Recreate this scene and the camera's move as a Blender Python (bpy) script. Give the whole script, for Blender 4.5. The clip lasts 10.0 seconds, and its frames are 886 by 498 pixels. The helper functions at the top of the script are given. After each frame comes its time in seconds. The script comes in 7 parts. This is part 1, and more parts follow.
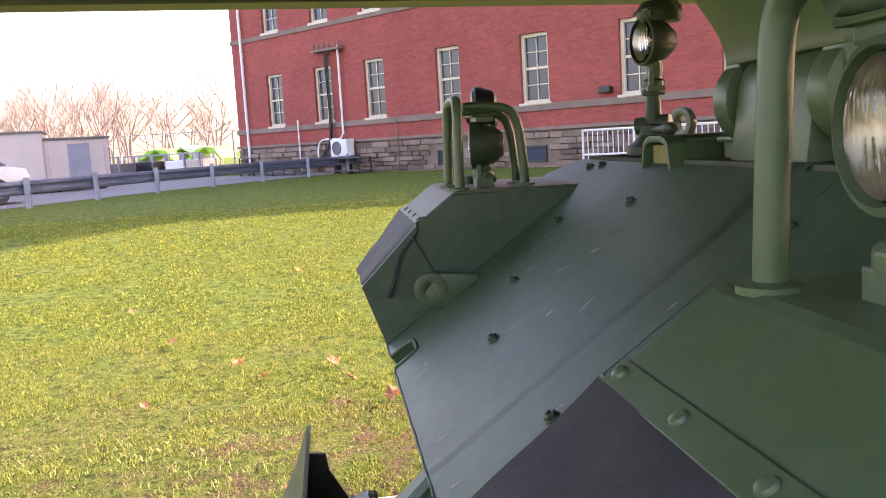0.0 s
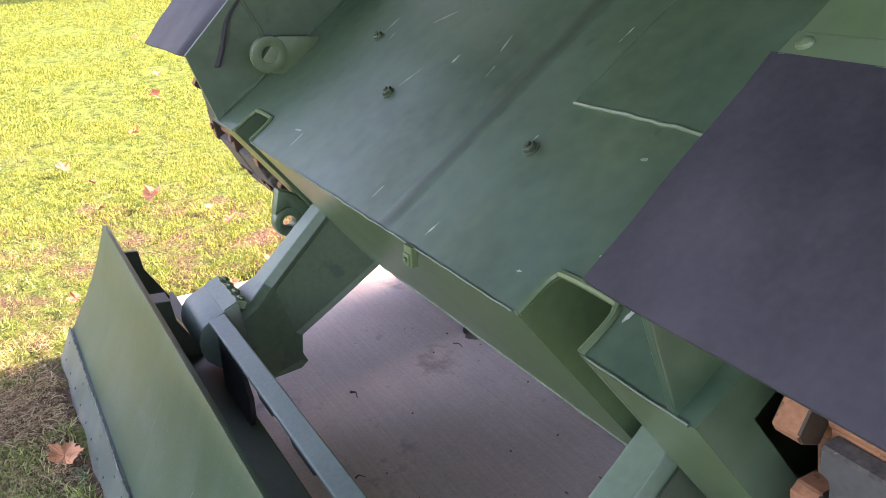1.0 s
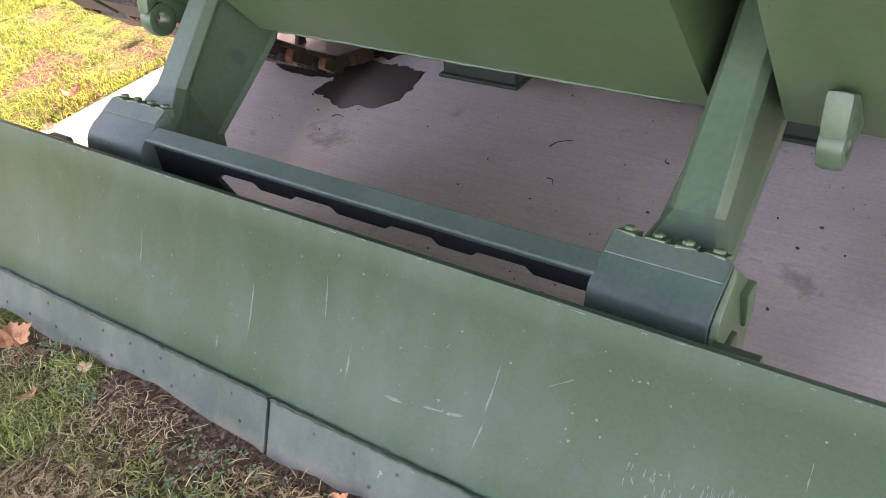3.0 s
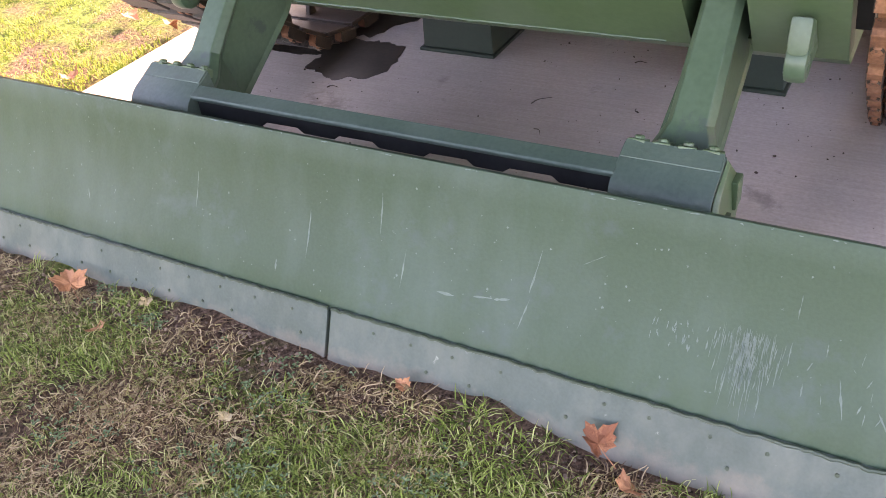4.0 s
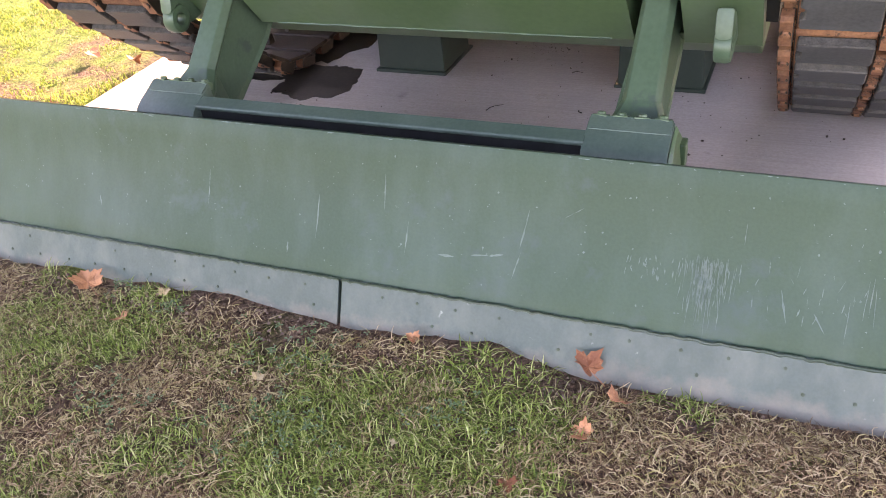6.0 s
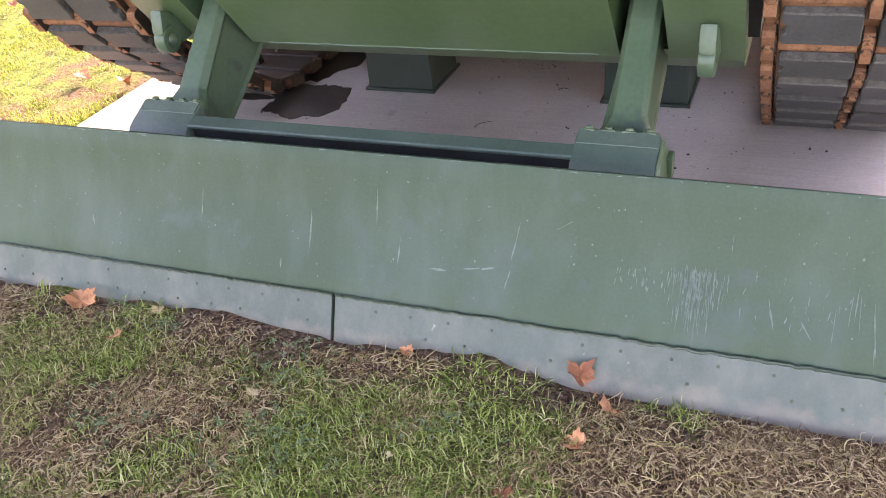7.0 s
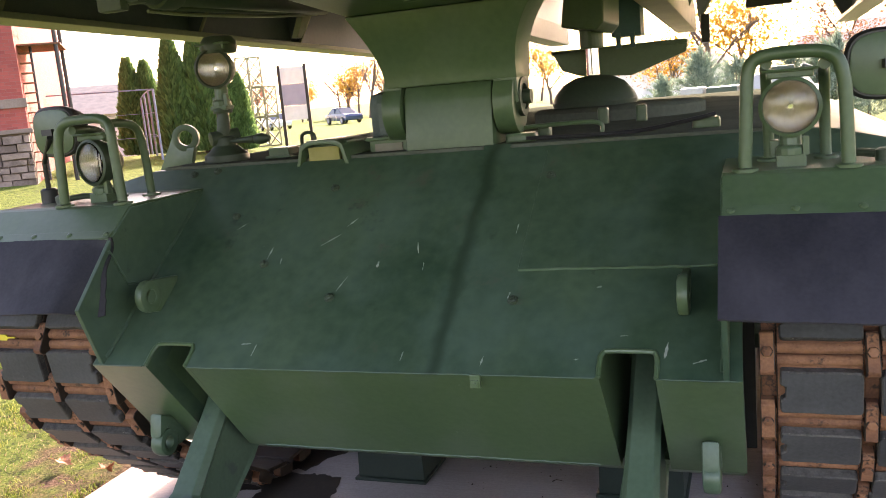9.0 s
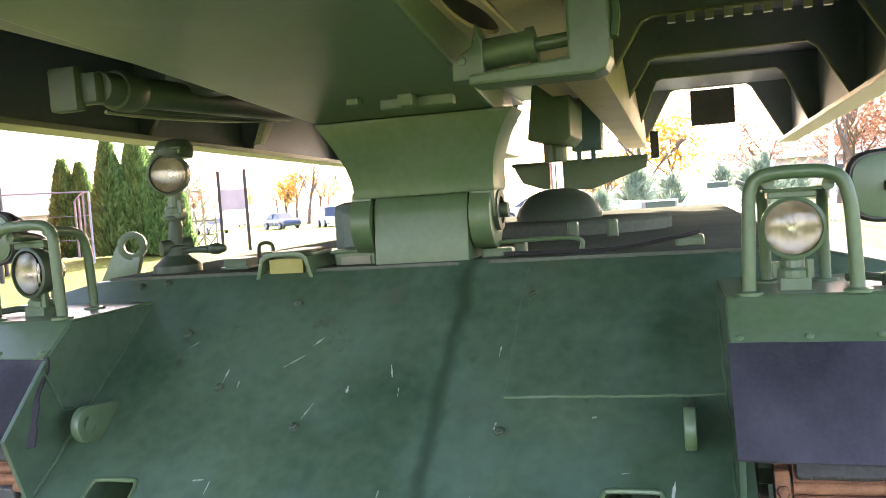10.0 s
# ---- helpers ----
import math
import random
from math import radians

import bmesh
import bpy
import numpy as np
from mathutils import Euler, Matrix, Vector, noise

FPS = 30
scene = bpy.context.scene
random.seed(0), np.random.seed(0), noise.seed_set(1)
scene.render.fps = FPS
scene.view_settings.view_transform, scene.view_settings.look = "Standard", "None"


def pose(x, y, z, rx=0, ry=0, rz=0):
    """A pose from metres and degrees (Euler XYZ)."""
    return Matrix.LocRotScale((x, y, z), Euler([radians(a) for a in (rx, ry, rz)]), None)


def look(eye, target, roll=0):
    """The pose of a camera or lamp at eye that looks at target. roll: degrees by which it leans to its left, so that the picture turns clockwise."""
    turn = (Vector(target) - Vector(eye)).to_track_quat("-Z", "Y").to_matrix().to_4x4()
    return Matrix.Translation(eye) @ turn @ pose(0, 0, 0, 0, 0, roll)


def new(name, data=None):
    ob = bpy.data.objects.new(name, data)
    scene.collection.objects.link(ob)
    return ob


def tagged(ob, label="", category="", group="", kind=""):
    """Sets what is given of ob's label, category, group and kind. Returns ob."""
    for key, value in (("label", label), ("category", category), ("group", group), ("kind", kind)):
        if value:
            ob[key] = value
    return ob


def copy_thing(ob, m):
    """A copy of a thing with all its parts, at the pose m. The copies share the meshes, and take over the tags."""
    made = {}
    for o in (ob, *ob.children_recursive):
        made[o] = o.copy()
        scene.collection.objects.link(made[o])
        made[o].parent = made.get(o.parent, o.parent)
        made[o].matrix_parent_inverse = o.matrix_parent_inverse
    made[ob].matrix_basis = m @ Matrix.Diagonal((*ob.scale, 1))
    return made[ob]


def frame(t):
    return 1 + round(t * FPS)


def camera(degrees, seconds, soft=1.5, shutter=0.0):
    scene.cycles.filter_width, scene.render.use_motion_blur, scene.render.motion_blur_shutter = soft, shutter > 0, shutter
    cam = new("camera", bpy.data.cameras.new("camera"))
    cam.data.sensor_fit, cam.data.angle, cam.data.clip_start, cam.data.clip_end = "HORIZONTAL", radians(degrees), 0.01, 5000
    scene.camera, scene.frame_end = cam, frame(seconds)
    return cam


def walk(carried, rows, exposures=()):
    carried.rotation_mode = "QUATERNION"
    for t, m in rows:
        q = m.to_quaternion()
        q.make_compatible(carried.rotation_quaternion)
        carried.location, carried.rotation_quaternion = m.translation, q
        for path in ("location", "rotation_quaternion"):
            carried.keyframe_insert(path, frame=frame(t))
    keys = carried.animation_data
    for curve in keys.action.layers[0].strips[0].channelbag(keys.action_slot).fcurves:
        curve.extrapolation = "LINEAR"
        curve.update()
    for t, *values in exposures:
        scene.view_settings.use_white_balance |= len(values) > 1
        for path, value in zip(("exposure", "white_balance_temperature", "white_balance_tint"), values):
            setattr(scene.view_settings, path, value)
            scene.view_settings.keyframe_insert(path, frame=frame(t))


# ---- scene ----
cam = camera(54.4, 10.0, soft=0.9)

PATH = [
    (0, (1.953, -0.163, 1.7), (-0.015, 0.089, 1.449), -3.4),
    (0.5, (1.764, -0.385, 1.623), (-0.098, 0.197, 1.182), -2.8),
    (1, (1.704, -0.671, 1.577), (0.06, 0.211, 0.856), -2.4),
    (1.5, (1.591, -0.873, 1.548), (0.102, 0.068, 0.601), -1.4),
    (2, (1.371, -0.987, 1.515), (-0.03, -0.014, 0.471), -5.6),
    (2.5, (1.262, -1.139, 1.504), (0.067, -0.001, 0.375), -8.4),
    (4, (1.233, -1.827, 1.57), (0.35, -0.479, 0.385), -7.5),
    (4.5, (1.194, -2.037, 1.594), (0.366, -0.634, 0.434), -7.7),
    (5, (1.202, -2.158, 1.615), (0.448, -0.709, 0.461), -6.2),
    (6.5, (1.214, -2.311, 1.612), (0.493, -0.803, 0.514), -7.0),
    (7, (1.215, -2.319, 1.62), (0.505, -0.793, 0.538), -6.9),
    (7.5, (1.223, -2.324, 1.635), (0.529, -0.756, 0.606), -6.3),
    (8, (1.227, -2.32, 1.682), (0.52, -0.66, 0.819), -5.9),
    (8.5, (1.191, -2.309, 1.755), (0.489, -0.517, 1.21), -5.5),
    (9, (1.112, -2.29, 1.808), (0.429, -0.443, 1.457), -5.2),
    (9.5, (1.025, -2.251, 1.827), (0.467, -0.342, 1.613), -4.4),
    (10, (0.919, -2.127, 1.833), (0.387, -0.203, 1.715), -4.0),
]
EXPOSURES = [(0, 2.6, 7900, 37), (0.5, 2.7, 8000, 36), (1, 3.45, 7900, 36), (1.5, 3.45, 8500, 35), (2.0, 3.46, 8700, 35), (2.5, 3.6, 8900, 35), (4, 3.66, 8700, 37), (7.5, 3.62, 8700, 36), (8, 3.45, 8700, 31), (8.5, 2.82, 8600, 32), (9, 2.74, 8000, 31), (9.5, 3.18, 7600, 29), (10, 3.6, 7300, 30)]
walk(cam, [(t, look(e, g, r)) for t, e, g, r in PATH], EXPOSURES)

# ---- light ----
SUN_EL = radians(27)
world = bpy.data.worlds.new("sky")
scene.world = world
world.use_nodes = True
wn = world.node_tree.nodes
sky = wn.new("ShaderNodeTexSky")
sky.sky_type = "NISHITA"
sky.sun_disc = False
sky.sun_elevation = SUN_EL
sky.sun_rotation = radians(-4)
sky.dust_density = 2.0
wn["Background"].inputs["Strength"].default_value = 0.15
world.node_tree.links.new(sky.outputs["Color"], wn["Background"].inputs["Color"])
sun = new("sun", bpy.data.lights.new("sun", "SUN"))
sun.data.energy, sun.data.angle, sun.data.color = 3.1, radians(0.53), (1.0, 0.93, 0.80)
sun.matrix_world = look((-0.07 * 20, 20, 20 * math.tan(SUN_EL)), (0, 0, 0))


# ---- materials ----
def material(name, low, high, rough=0.5, metal=0.0, scale=6.0, fine=60.0, bump=0.15, spots=None, coat=0.0, vary=0.0, spec=0.5, streak=None):
    """Two-scale mottled surface: colours low..high, optional spots (colour, amount, scale)."""
    m = bpy.data.materials.new(name)
    m.use_nodes = True
    nt = m.node_tree
    N, L = nt.nodes, nt.links
    b = N["Principled BSDF"]
    tc = N.new("ShaderNodeTexCoord")
    n1 = N.new("ShaderNodeTexNoise")
    n1.inputs["Scale"].default_value, n1.inputs["Detail"].default_value = scale, 6
    n2 = N.new("ShaderNodeTexNoise")
    n2.inputs["Scale"].default_value, n2.inputs["Detail"].default_value = fine, 4
    for n in (n1, n2):
        L.new(tc.outputs["Object"], n.inputs["Vector"])
    mix = N.new("ShaderNodeMath")
    mix.operation = "MULTIPLY_ADD"
    mix.inputs[1].default_value = 0.35
    L.new(n2.outputs["Fac"], mix.inputs[0])
    mul = N.new("ShaderNodeMath")
    mul.operation = "MULTIPLY"
    mul.inputs[1].default_value = 0.65
    L.new(n1.outputs["Fac"], mul.inputs[0])
    L.new(mul.outputs[0], mix.inputs[2])
    ramp = N.new("ShaderNodeValToRGB")
    ramp.color_ramp.elements[0].position, ramp.color_ramp.elements[0].color = 0.33, (*low, 1)
    ramp.color_ramp.elements[1].position, ramp.color_ramp.elements[1].color = 0.67, (*high, 1)
    fac = mix.outputs[0]
    if vary:
        info = N.new("ShaderNodeObjectInfo")
        geo = N.new("ShaderNodeNewGeometry")
        ad = N.new("ShaderNodeMath")
        ad.operation = "ADD"
        L.new(info.outputs["Random"], ad.inputs[0])
        L.new(geo.outputs["Random Per Island"], ad.inputs[1])
        fr = N.new("ShaderNodeMath")
        fr.operation = "FRACT"
        L.new(ad.outputs[0], fr.inputs[0])
        ma = N.new("ShaderNodeMath")
        ma.operation = "MULTIPLY_ADD"
        ma.inputs[1].default_value = vary
        L.new(fr.outputs[0], ma.inputs[0])
        sh = N.new("ShaderNodeMath")
        sh.operation = "SUBTRACT"
        sh.inputs[1].default_value = vary / 2
        L.new(fac, sh.inputs[0])
        L.new(sh.outputs[0], ma.inputs[2])
        fac = ma.outputs[0]
    L.new(fac, ramp.inputs[0])
    col = ramp.outputs[0]
    for sc, amount, size in (spots or ()):
        n3 = N.new("ShaderNodeTexNoise")
        n3.inputs["Scale"].default_value, n3.inputs["Detail"].default_value = size, 8
        n3.inputs["Roughness"].default_value = 0.7
        L.new(tc.outputs["Object"], n3.inputs["Vector"])
        r3 = N.new("ShaderNodeValToRGB")
        r3.color_ramp.elements[0].position = 1.0 - amount
        r3.color_ramp.elements[1].position = min(1.0, 1.0 - amount + 0.07)
        L.new(n3.outputs["Fac"], r3.inputs[0])
        mx = N.new("ShaderNodeMix")
        mx.data_type = "RGBA"
        L.new(r3.outputs[0], mx.inputs["Factor"])
        L.new(col, mx.inputs[6])
        mx.inputs[7].default_value = (*sc, 1)
        col = mx.outputs[2]
    if streak:
        # long soft smears, e.g. rain runs and rubbed paint: colour, amount, stretch
        sc, amount, stretch = streak
        mp = N.new("ShaderNodeMapping")
        mp.inputs["Scale"].default_value = stretch
        L.new(tc.outputs["Object"], mp.inputs["Vector"])
        n4 = N.new("ShaderNodeTexNoise")
        n4.inputs["Scale"].default_value, n4.inputs["Detail"].default_value, n4.inputs["Roughness"].default_value = 1.0, 5, 0.6
        L.new(mp.outputs[0], n4.inputs["Vector"])
        r4 = N.new("ShaderNodeMapRange")
        r4.inputs["From Min"].default_value, r4.inputs["From Max"].default_value = 0.45, 0.75
        r4.inputs["To Min"].default_value, r4.inputs["To Max"].default_value = 0.0, amount
        L.new(n4.outputs["Fac"], r4.inputs["Value"])
        mx = N.new("ShaderNodeMix")
        mx.data_type = "RGBA"
        L.new(r4.outputs[0], mx.inputs["Factor"])
        L.new(col, mx.inputs[6])
        mx.inputs[7].default_value = (*sc, 1)
        col = mx.outputs[2]
    L.new(col, b.inputs["Base Color"])
    rr = N.new("ShaderNodeMapRange")
    rr.inputs["To Min"].default_value, rr.inputs["To Max"].default_value = max(0.03, rough - 0.1), min(1, rough + 0.1)
    L.new(n1.outputs["Fac"], rr.inputs["Value"])
    L.new(rr.outputs[0], b.inputs["Roughness"])
    b.inputs["Metallic"].default_value = metal
    b.inputs["Coat Weight"].default_value = coat
    b.inputs["Specular IOR Level"].default_value = spec
    if bump:
        bp = N.new("ShaderNodeBump")
        bp.inputs["Strength"].default_value, bp.inputs["Distance"].default_value = bump, 0.01
        L.new(mix.outputs[0], bp.inputs["Height"])
        L.new(bp.outputs[0], b.inputs["Normal"])
    return m


def plain(name, color, rough=0.5, metal=0.0, transmission=0.0, emit=0.0):
    m = bpy.data.materials.new(name)
    m.use_nodes = True
    b = m.node_tree.nodes["Principled BSDF"]
    b.inputs["Base Color"].default_value = (*color, 1)
    b.inputs["Roughness"].default_value, b.inputs["Metallic"].default_value = rough, metal
    b.inputs["Transmission Weight"].default_value = transmission
    return m


GREEN = material("green_paint", (0.044, 0.086, 0.041), (0.075, 0.125, 0.061), 0.38, 0, 2.2, 45, 0.06,
                 spots=[((0.15, 0.20, 0.16), 0.305, 9.0)], streak=((0.11, 0.15, 0.115), 0.5, (4, 4, 2)))
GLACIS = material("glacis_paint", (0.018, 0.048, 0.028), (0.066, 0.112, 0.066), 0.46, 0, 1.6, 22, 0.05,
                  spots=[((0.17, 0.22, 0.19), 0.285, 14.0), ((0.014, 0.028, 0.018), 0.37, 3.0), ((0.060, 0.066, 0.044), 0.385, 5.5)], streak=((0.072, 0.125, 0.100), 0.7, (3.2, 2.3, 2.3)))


def weld_shade(m):
    """Shade along the dressed weld down the front plate, put into the colour."""
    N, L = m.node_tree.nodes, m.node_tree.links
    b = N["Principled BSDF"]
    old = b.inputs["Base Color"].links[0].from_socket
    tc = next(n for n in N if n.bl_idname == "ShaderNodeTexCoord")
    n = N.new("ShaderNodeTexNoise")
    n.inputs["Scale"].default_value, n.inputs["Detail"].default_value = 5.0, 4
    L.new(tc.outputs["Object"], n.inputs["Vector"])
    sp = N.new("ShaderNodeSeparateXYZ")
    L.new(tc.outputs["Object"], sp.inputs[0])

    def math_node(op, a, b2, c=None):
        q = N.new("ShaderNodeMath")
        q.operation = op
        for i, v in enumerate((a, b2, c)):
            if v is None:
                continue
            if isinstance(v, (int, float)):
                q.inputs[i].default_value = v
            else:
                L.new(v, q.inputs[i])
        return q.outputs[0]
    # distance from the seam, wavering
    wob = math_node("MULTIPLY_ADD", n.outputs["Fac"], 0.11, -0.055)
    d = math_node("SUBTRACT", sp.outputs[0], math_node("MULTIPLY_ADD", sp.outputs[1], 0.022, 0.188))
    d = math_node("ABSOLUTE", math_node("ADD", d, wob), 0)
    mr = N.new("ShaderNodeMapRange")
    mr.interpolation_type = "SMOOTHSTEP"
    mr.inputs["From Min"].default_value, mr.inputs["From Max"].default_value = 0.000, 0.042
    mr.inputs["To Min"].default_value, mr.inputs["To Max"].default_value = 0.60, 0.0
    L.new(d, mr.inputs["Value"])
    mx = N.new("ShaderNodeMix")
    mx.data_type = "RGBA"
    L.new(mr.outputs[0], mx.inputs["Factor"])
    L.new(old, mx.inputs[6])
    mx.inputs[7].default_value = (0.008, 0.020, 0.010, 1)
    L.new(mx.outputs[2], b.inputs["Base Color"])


weld_shade(GLACIS)
ROOFPAINT = material("dull_roof_paint", (0.075, 0.088, 0.070), (0.125, 0.138, 0.112), 0.92, 0, 2.2, 45, 0.1, spec=0.0)
BLADE = material("blade_paint", (0.020, 0.048, 0.026), (0.036, 0.071, 0.042), 0.44, 0, 1.5, 120, 0.10, spec=0.30,
                 spots=[((0.042, 0.072, 0.057), 0.43, 2.6), ((0.14, 0.18, 0.165), 0.315, 26.0)], streak=((0.10, 0.14, 0.13), 0.32, (5, 2.0, 2.0)))
# bluer than the blade: the sky it mirrors is in the base colour
EDGE = material("cutting_edge_paint", (0.034, 0.058, 0.050), (0.060, 0.088, 0.080), 0.45, 0, 4, 140, 0.10,
                spots=[((0.22, 0.25, 0.23), 0.33, 30.0)], streak=((0.16, 0.175, 0.155), 0.5, (7, 4, 4)))


def dried_mud(m, low, high):
    """Pinkish dried mud splashed up from the ground, ragged along its upper rim."""
    N, L = m.node_tree.nodes, m.node_tree.links
    b = N["Principled BSDF"]
    old = b.inputs["Base Color"].links[0].from_socket
    tc = next(n for n in N if n.bl_idname == "ShaderNodeTexCoord")
    n = N.new("ShaderNodeTexNoise")
    n.inputs["Scale"].default_value, n.inputs["Detail"].default_value, n.inputs["Roughness"].default_value = 9.0, 7, 0.7
    L.new(tc.outputs["Object"], n.inputs["Vector"])
    sp = N.new("ShaderNodeSeparateXYZ")
    L.new(tc.outputs["Object"], sp.inputs[0])
    q = N.new("ShaderNodeMath")
    q.operation, q.inputs[1].default_value = "MULTIPLY_ADD", -0.16
    L.new(n.outputs["Fac"], q.inputs[0])
    L.new(sp.outputs[2], q.inputs[2])
    mr = N.new("ShaderNodeMapRange")
    mr.inputs["From Min"].default_value, mr.inputs["From Max"].default_value = low, high
    mr.inputs["To Min"].default_value, mr.inputs["To Max"].default_value = 0.42, 0.0
    L.new(q.outputs[0], mr.inputs["Value"])
    mx = N.new("ShaderNodeMix")
    mx.data_type = "RGBA"
    L.new(mr.outputs[0], mx.inputs["Factor"])
    L.new(old, mx.inputs[6])
    mx.inputs[7].default_value = (0.25, 0.185, 0.150, 1)
    L.new(mx.outputs[2], b.inputs["Base Color"])


dried_mud(EDGE, -0.085, -0.035)
# bluish cast is sky reflection put into the colour; spots are chips
WORN = material("worn_sky_tint_paint", (0.042, 0.074, 0.058), (0.084, 0.122, 0.100), 0.42, 0, 5, 90, 0.16,
                spots=[((0.055, 0.075, 0.062), 0.40, 12.0), ((0.26, 0.29, 0.27), 0.31, 25.0)])
ARMPAINT = material("rubbed_arm_paint", (0.042, 0.080, 0.048), (0.074, 0.122, 0.080), 0.42, 0, 3.0, 60, 0.12,
                    spots=[((0.045, 0.070, 0.056), 0.42, 7.0), ((0.24, 0.27, 0.24), 0.30, 16.0)])
DARKGREEN = material("dark_green_paint", (0.030, 0.048, 0.030), (0.045, 0.068, 0.042), 0.5, 0, 4, 50, 0.06)
TEAL = material("teal_paint", (0.03, 0.09, 0.10), (0.05, 0.13, 0.14), 0.45, 0, 4, 50, 0.06)
# tan holds the warm light bounced onto girder and plate; spots are scuffs
TAN = material("bounce_lit_tan_paint", (0.40, 0.31, 0.21), (0.56, 0.45, 0.32), 0.55, 0, 3, 40, 0.10, spots=[((0.12, 0.13, 0.07), 0.36, 5.0)])
BRIDGE = material("bridge_paint", (0.052, 0.072, 0.088), (0.082, 0.106, 0.122), 0.5, 0, 2, 40, 0.06)
# pale tone carries the light bounced up onto the bottom flanges
FLANGE = material("pale_flange_paint", (0.12, 0.135, 0.085), (0.19, 0.20, 0.13), 0.5, 0, 5, 50, 0.08)
RUBBER = material("black_rubber_sheet", (0.017, 0.017, 0.023), (0.036, 0.035, 0.044), 0.62, 0, 3, 90, 0.10, spec=0.22, streak=((0.075, 0.07, 0.085), 0.5, (5, 3, 3)))
PAD = material("rubber_pad", (0.030, 0.032, 0.034), (0.060, 0.062, 0.064), 0.7, 0, 12, 90, 0.3, vary=0.2,
               spots=[((0.22, 0.20, 0.18), 0.33, 40.0)])
PAD_EDGE = material("chipped_rubber_edge", (0.028, 0.026, 0.025), (0.095, 0.088, 0.080), 0.85, 0, 45, 160, 0.5, vary=0.3, spots=[((0.26, 0.235, 0.21), 0.36, 60.0)])
OILY_SHADED = material("oily_shaded_steel", (0.018, 0.013, 0.010), (0.050, 0.032, 0.022), 0.6, 0.2, 14, 90, 0.3)
RUST = material("rusty_steel", (0.13, 0.052, 0.028), (0.29, 0.130, 0.068), 0.8, 0.1, 14, 120, 0.45, vary=0.25,
                spots=[((0.055, 0.03, 0.02), 0.43, 22.0), ((0.05, 0.045, 0.04), 0.36, 9.0)])
BLACK = material("black_paint", (0.012, 0.012, 0.013), (0.025, 0.025, 0.027), 0.45, 0, 8, 60, 0.05)
CHROME = plain("polished_steel", (0.75, 0.75, 0.76), 0.12, 1.0)
REFLECTOR = material("lamp_reflector", (0.30, 0.26, 0.21), (0.50, 0.44, 0.36), 0.34, 0.85, 14, 70, 0.12)
LENS = plain("clear_lens_glass", (0.95, 0.93, 0.88), 0.05, 0, 1.0)
AMBER = material("periscope_glass", (0.22, 0.19, 0.07), (0.32, 0.28, 0.12), 0.12, 0, 3, 20, 0)
GREYGLASS = material("grey_periscope_glass", (0.16, 0.15, 0.13), (0.24, 0.23, 0.21), 0.15, 0, 3, 20, 0)
YELLOW = material("yellow_tag", (0.55, 0.42, 0.02), (0.75, 0.6, 0.06), 0.5, 0, 10, 60, 0.05)


# ---- mesh helpers ----
def box(bm, x0, x1, y0, y1, z0, z1, m=None):
    vs = [bm.verts.new(Vector((x, y, z)) if m is None else m @ Vector((x, y, z))) for x in (x0, x1) for y in (y0, y1) for z in (z0, z1)]
    for f in ((0, 1, 3, 2), (4, 6, 7, 5), (0, 4, 5, 1), (2, 3, 7, 6), (0, 2, 6, 4), (1, 5, 7, 3)):
        bm.faces.new([vs[i] for i in f])
    return vs


def prism(bm, prof, a, b, axis="x"):
    """Extrude a closed outline along an axis: x takes (y, z), y takes (x, z), z takes (x, y)."""
    put = {"x": lambda u, v, w: (w, u, v), "y": lambda u, v, w: (u, w, v), "z": lambda u, v, w: (u, v, w)}[axis]
    A = [bm.verts.new(put(u, v, a)) for u, v in prof]
    B = [bm.verts.new(put(u, v, b)) for u, v in prof]
    bm.faces.new(A)
    bm.faces.new(B[::-1])
    n = len(prof)
    for i in range(n):
        bm.faces.new((A[i], B[i], B[(i + 1) % n], A[(i + 1) % n]))


def ring_verts(bm, c, u, v, r, seg):
    return [bm.verts.new(c + u * (r * math.cos(2 * math.pi * i / seg)) + v * (r * math.sin(2 * math.pi * i / seg))) for i in range(seg)]


def tube(bm, pts, r, seg=12, r_end=None):
    pts = [Vector(p) for p in pts]
    up = Vector((0.31, 0.17, 0.93))
    rings = []
    for i, p in enumerate(pts):
        d = (pts[min(i + 1, len(pts) - 1)] - pts[max(i - 1, 0)]).normalized()
        u = (up - d * up.dot(d)).normalized()
        up = u
        rr = r if r_end is None else r + (r_end - r) * i / (len(pts) - 1)
        rings.append(ring_verts(bm, p, u, d.cross(u), rr, seg))
    for A, B in zip(rings, rings[1:]):
        for i in range(seg):
            bm.faces.new((A[i], A[(i + 1) % seg], B[(i + 1) % seg], B[i]))
    bm.faces.new(rings[0][::-1])
    bm.faces.new(rings[-1])


def lathe(bm, prof, m, seg=24):
    """Turn (radius, height) round the z axis of m."""
    rings = []
    for r, h in prof:
        rings.append([bm.verts.new(m @ Vector((max(r, 0.0004) * math.cos(2 * math.pi * i / seg), max(r, 0.0004) * math.sin(2 * math.pi * i / seg), h))) for i in range(seg)])
    for A, B in zip(rings, rings[1:]):
        for i in range(seg):
            bm.faces.new((A[i], A[(i + 1) % seg], B[(i + 1) % seg], B[i]))
    bm.faces.new(rings[0][::-1])
    bm.faces.new(rings[-1])


def smooth_path(pts, n=6):
    """A round curve through the points."""
    P = [Vector(p) for p in pts]
    P = [P[0] * 2 - P[1]] + P + [P[-1] * 2 - P[-2]]
    out = []
    for i in range(1, len(P) - 2):
        for k in range(n):
            t = k / n
            a, b, c, d = P[i - 1], P[i], P[i + 1], P[i + 2]
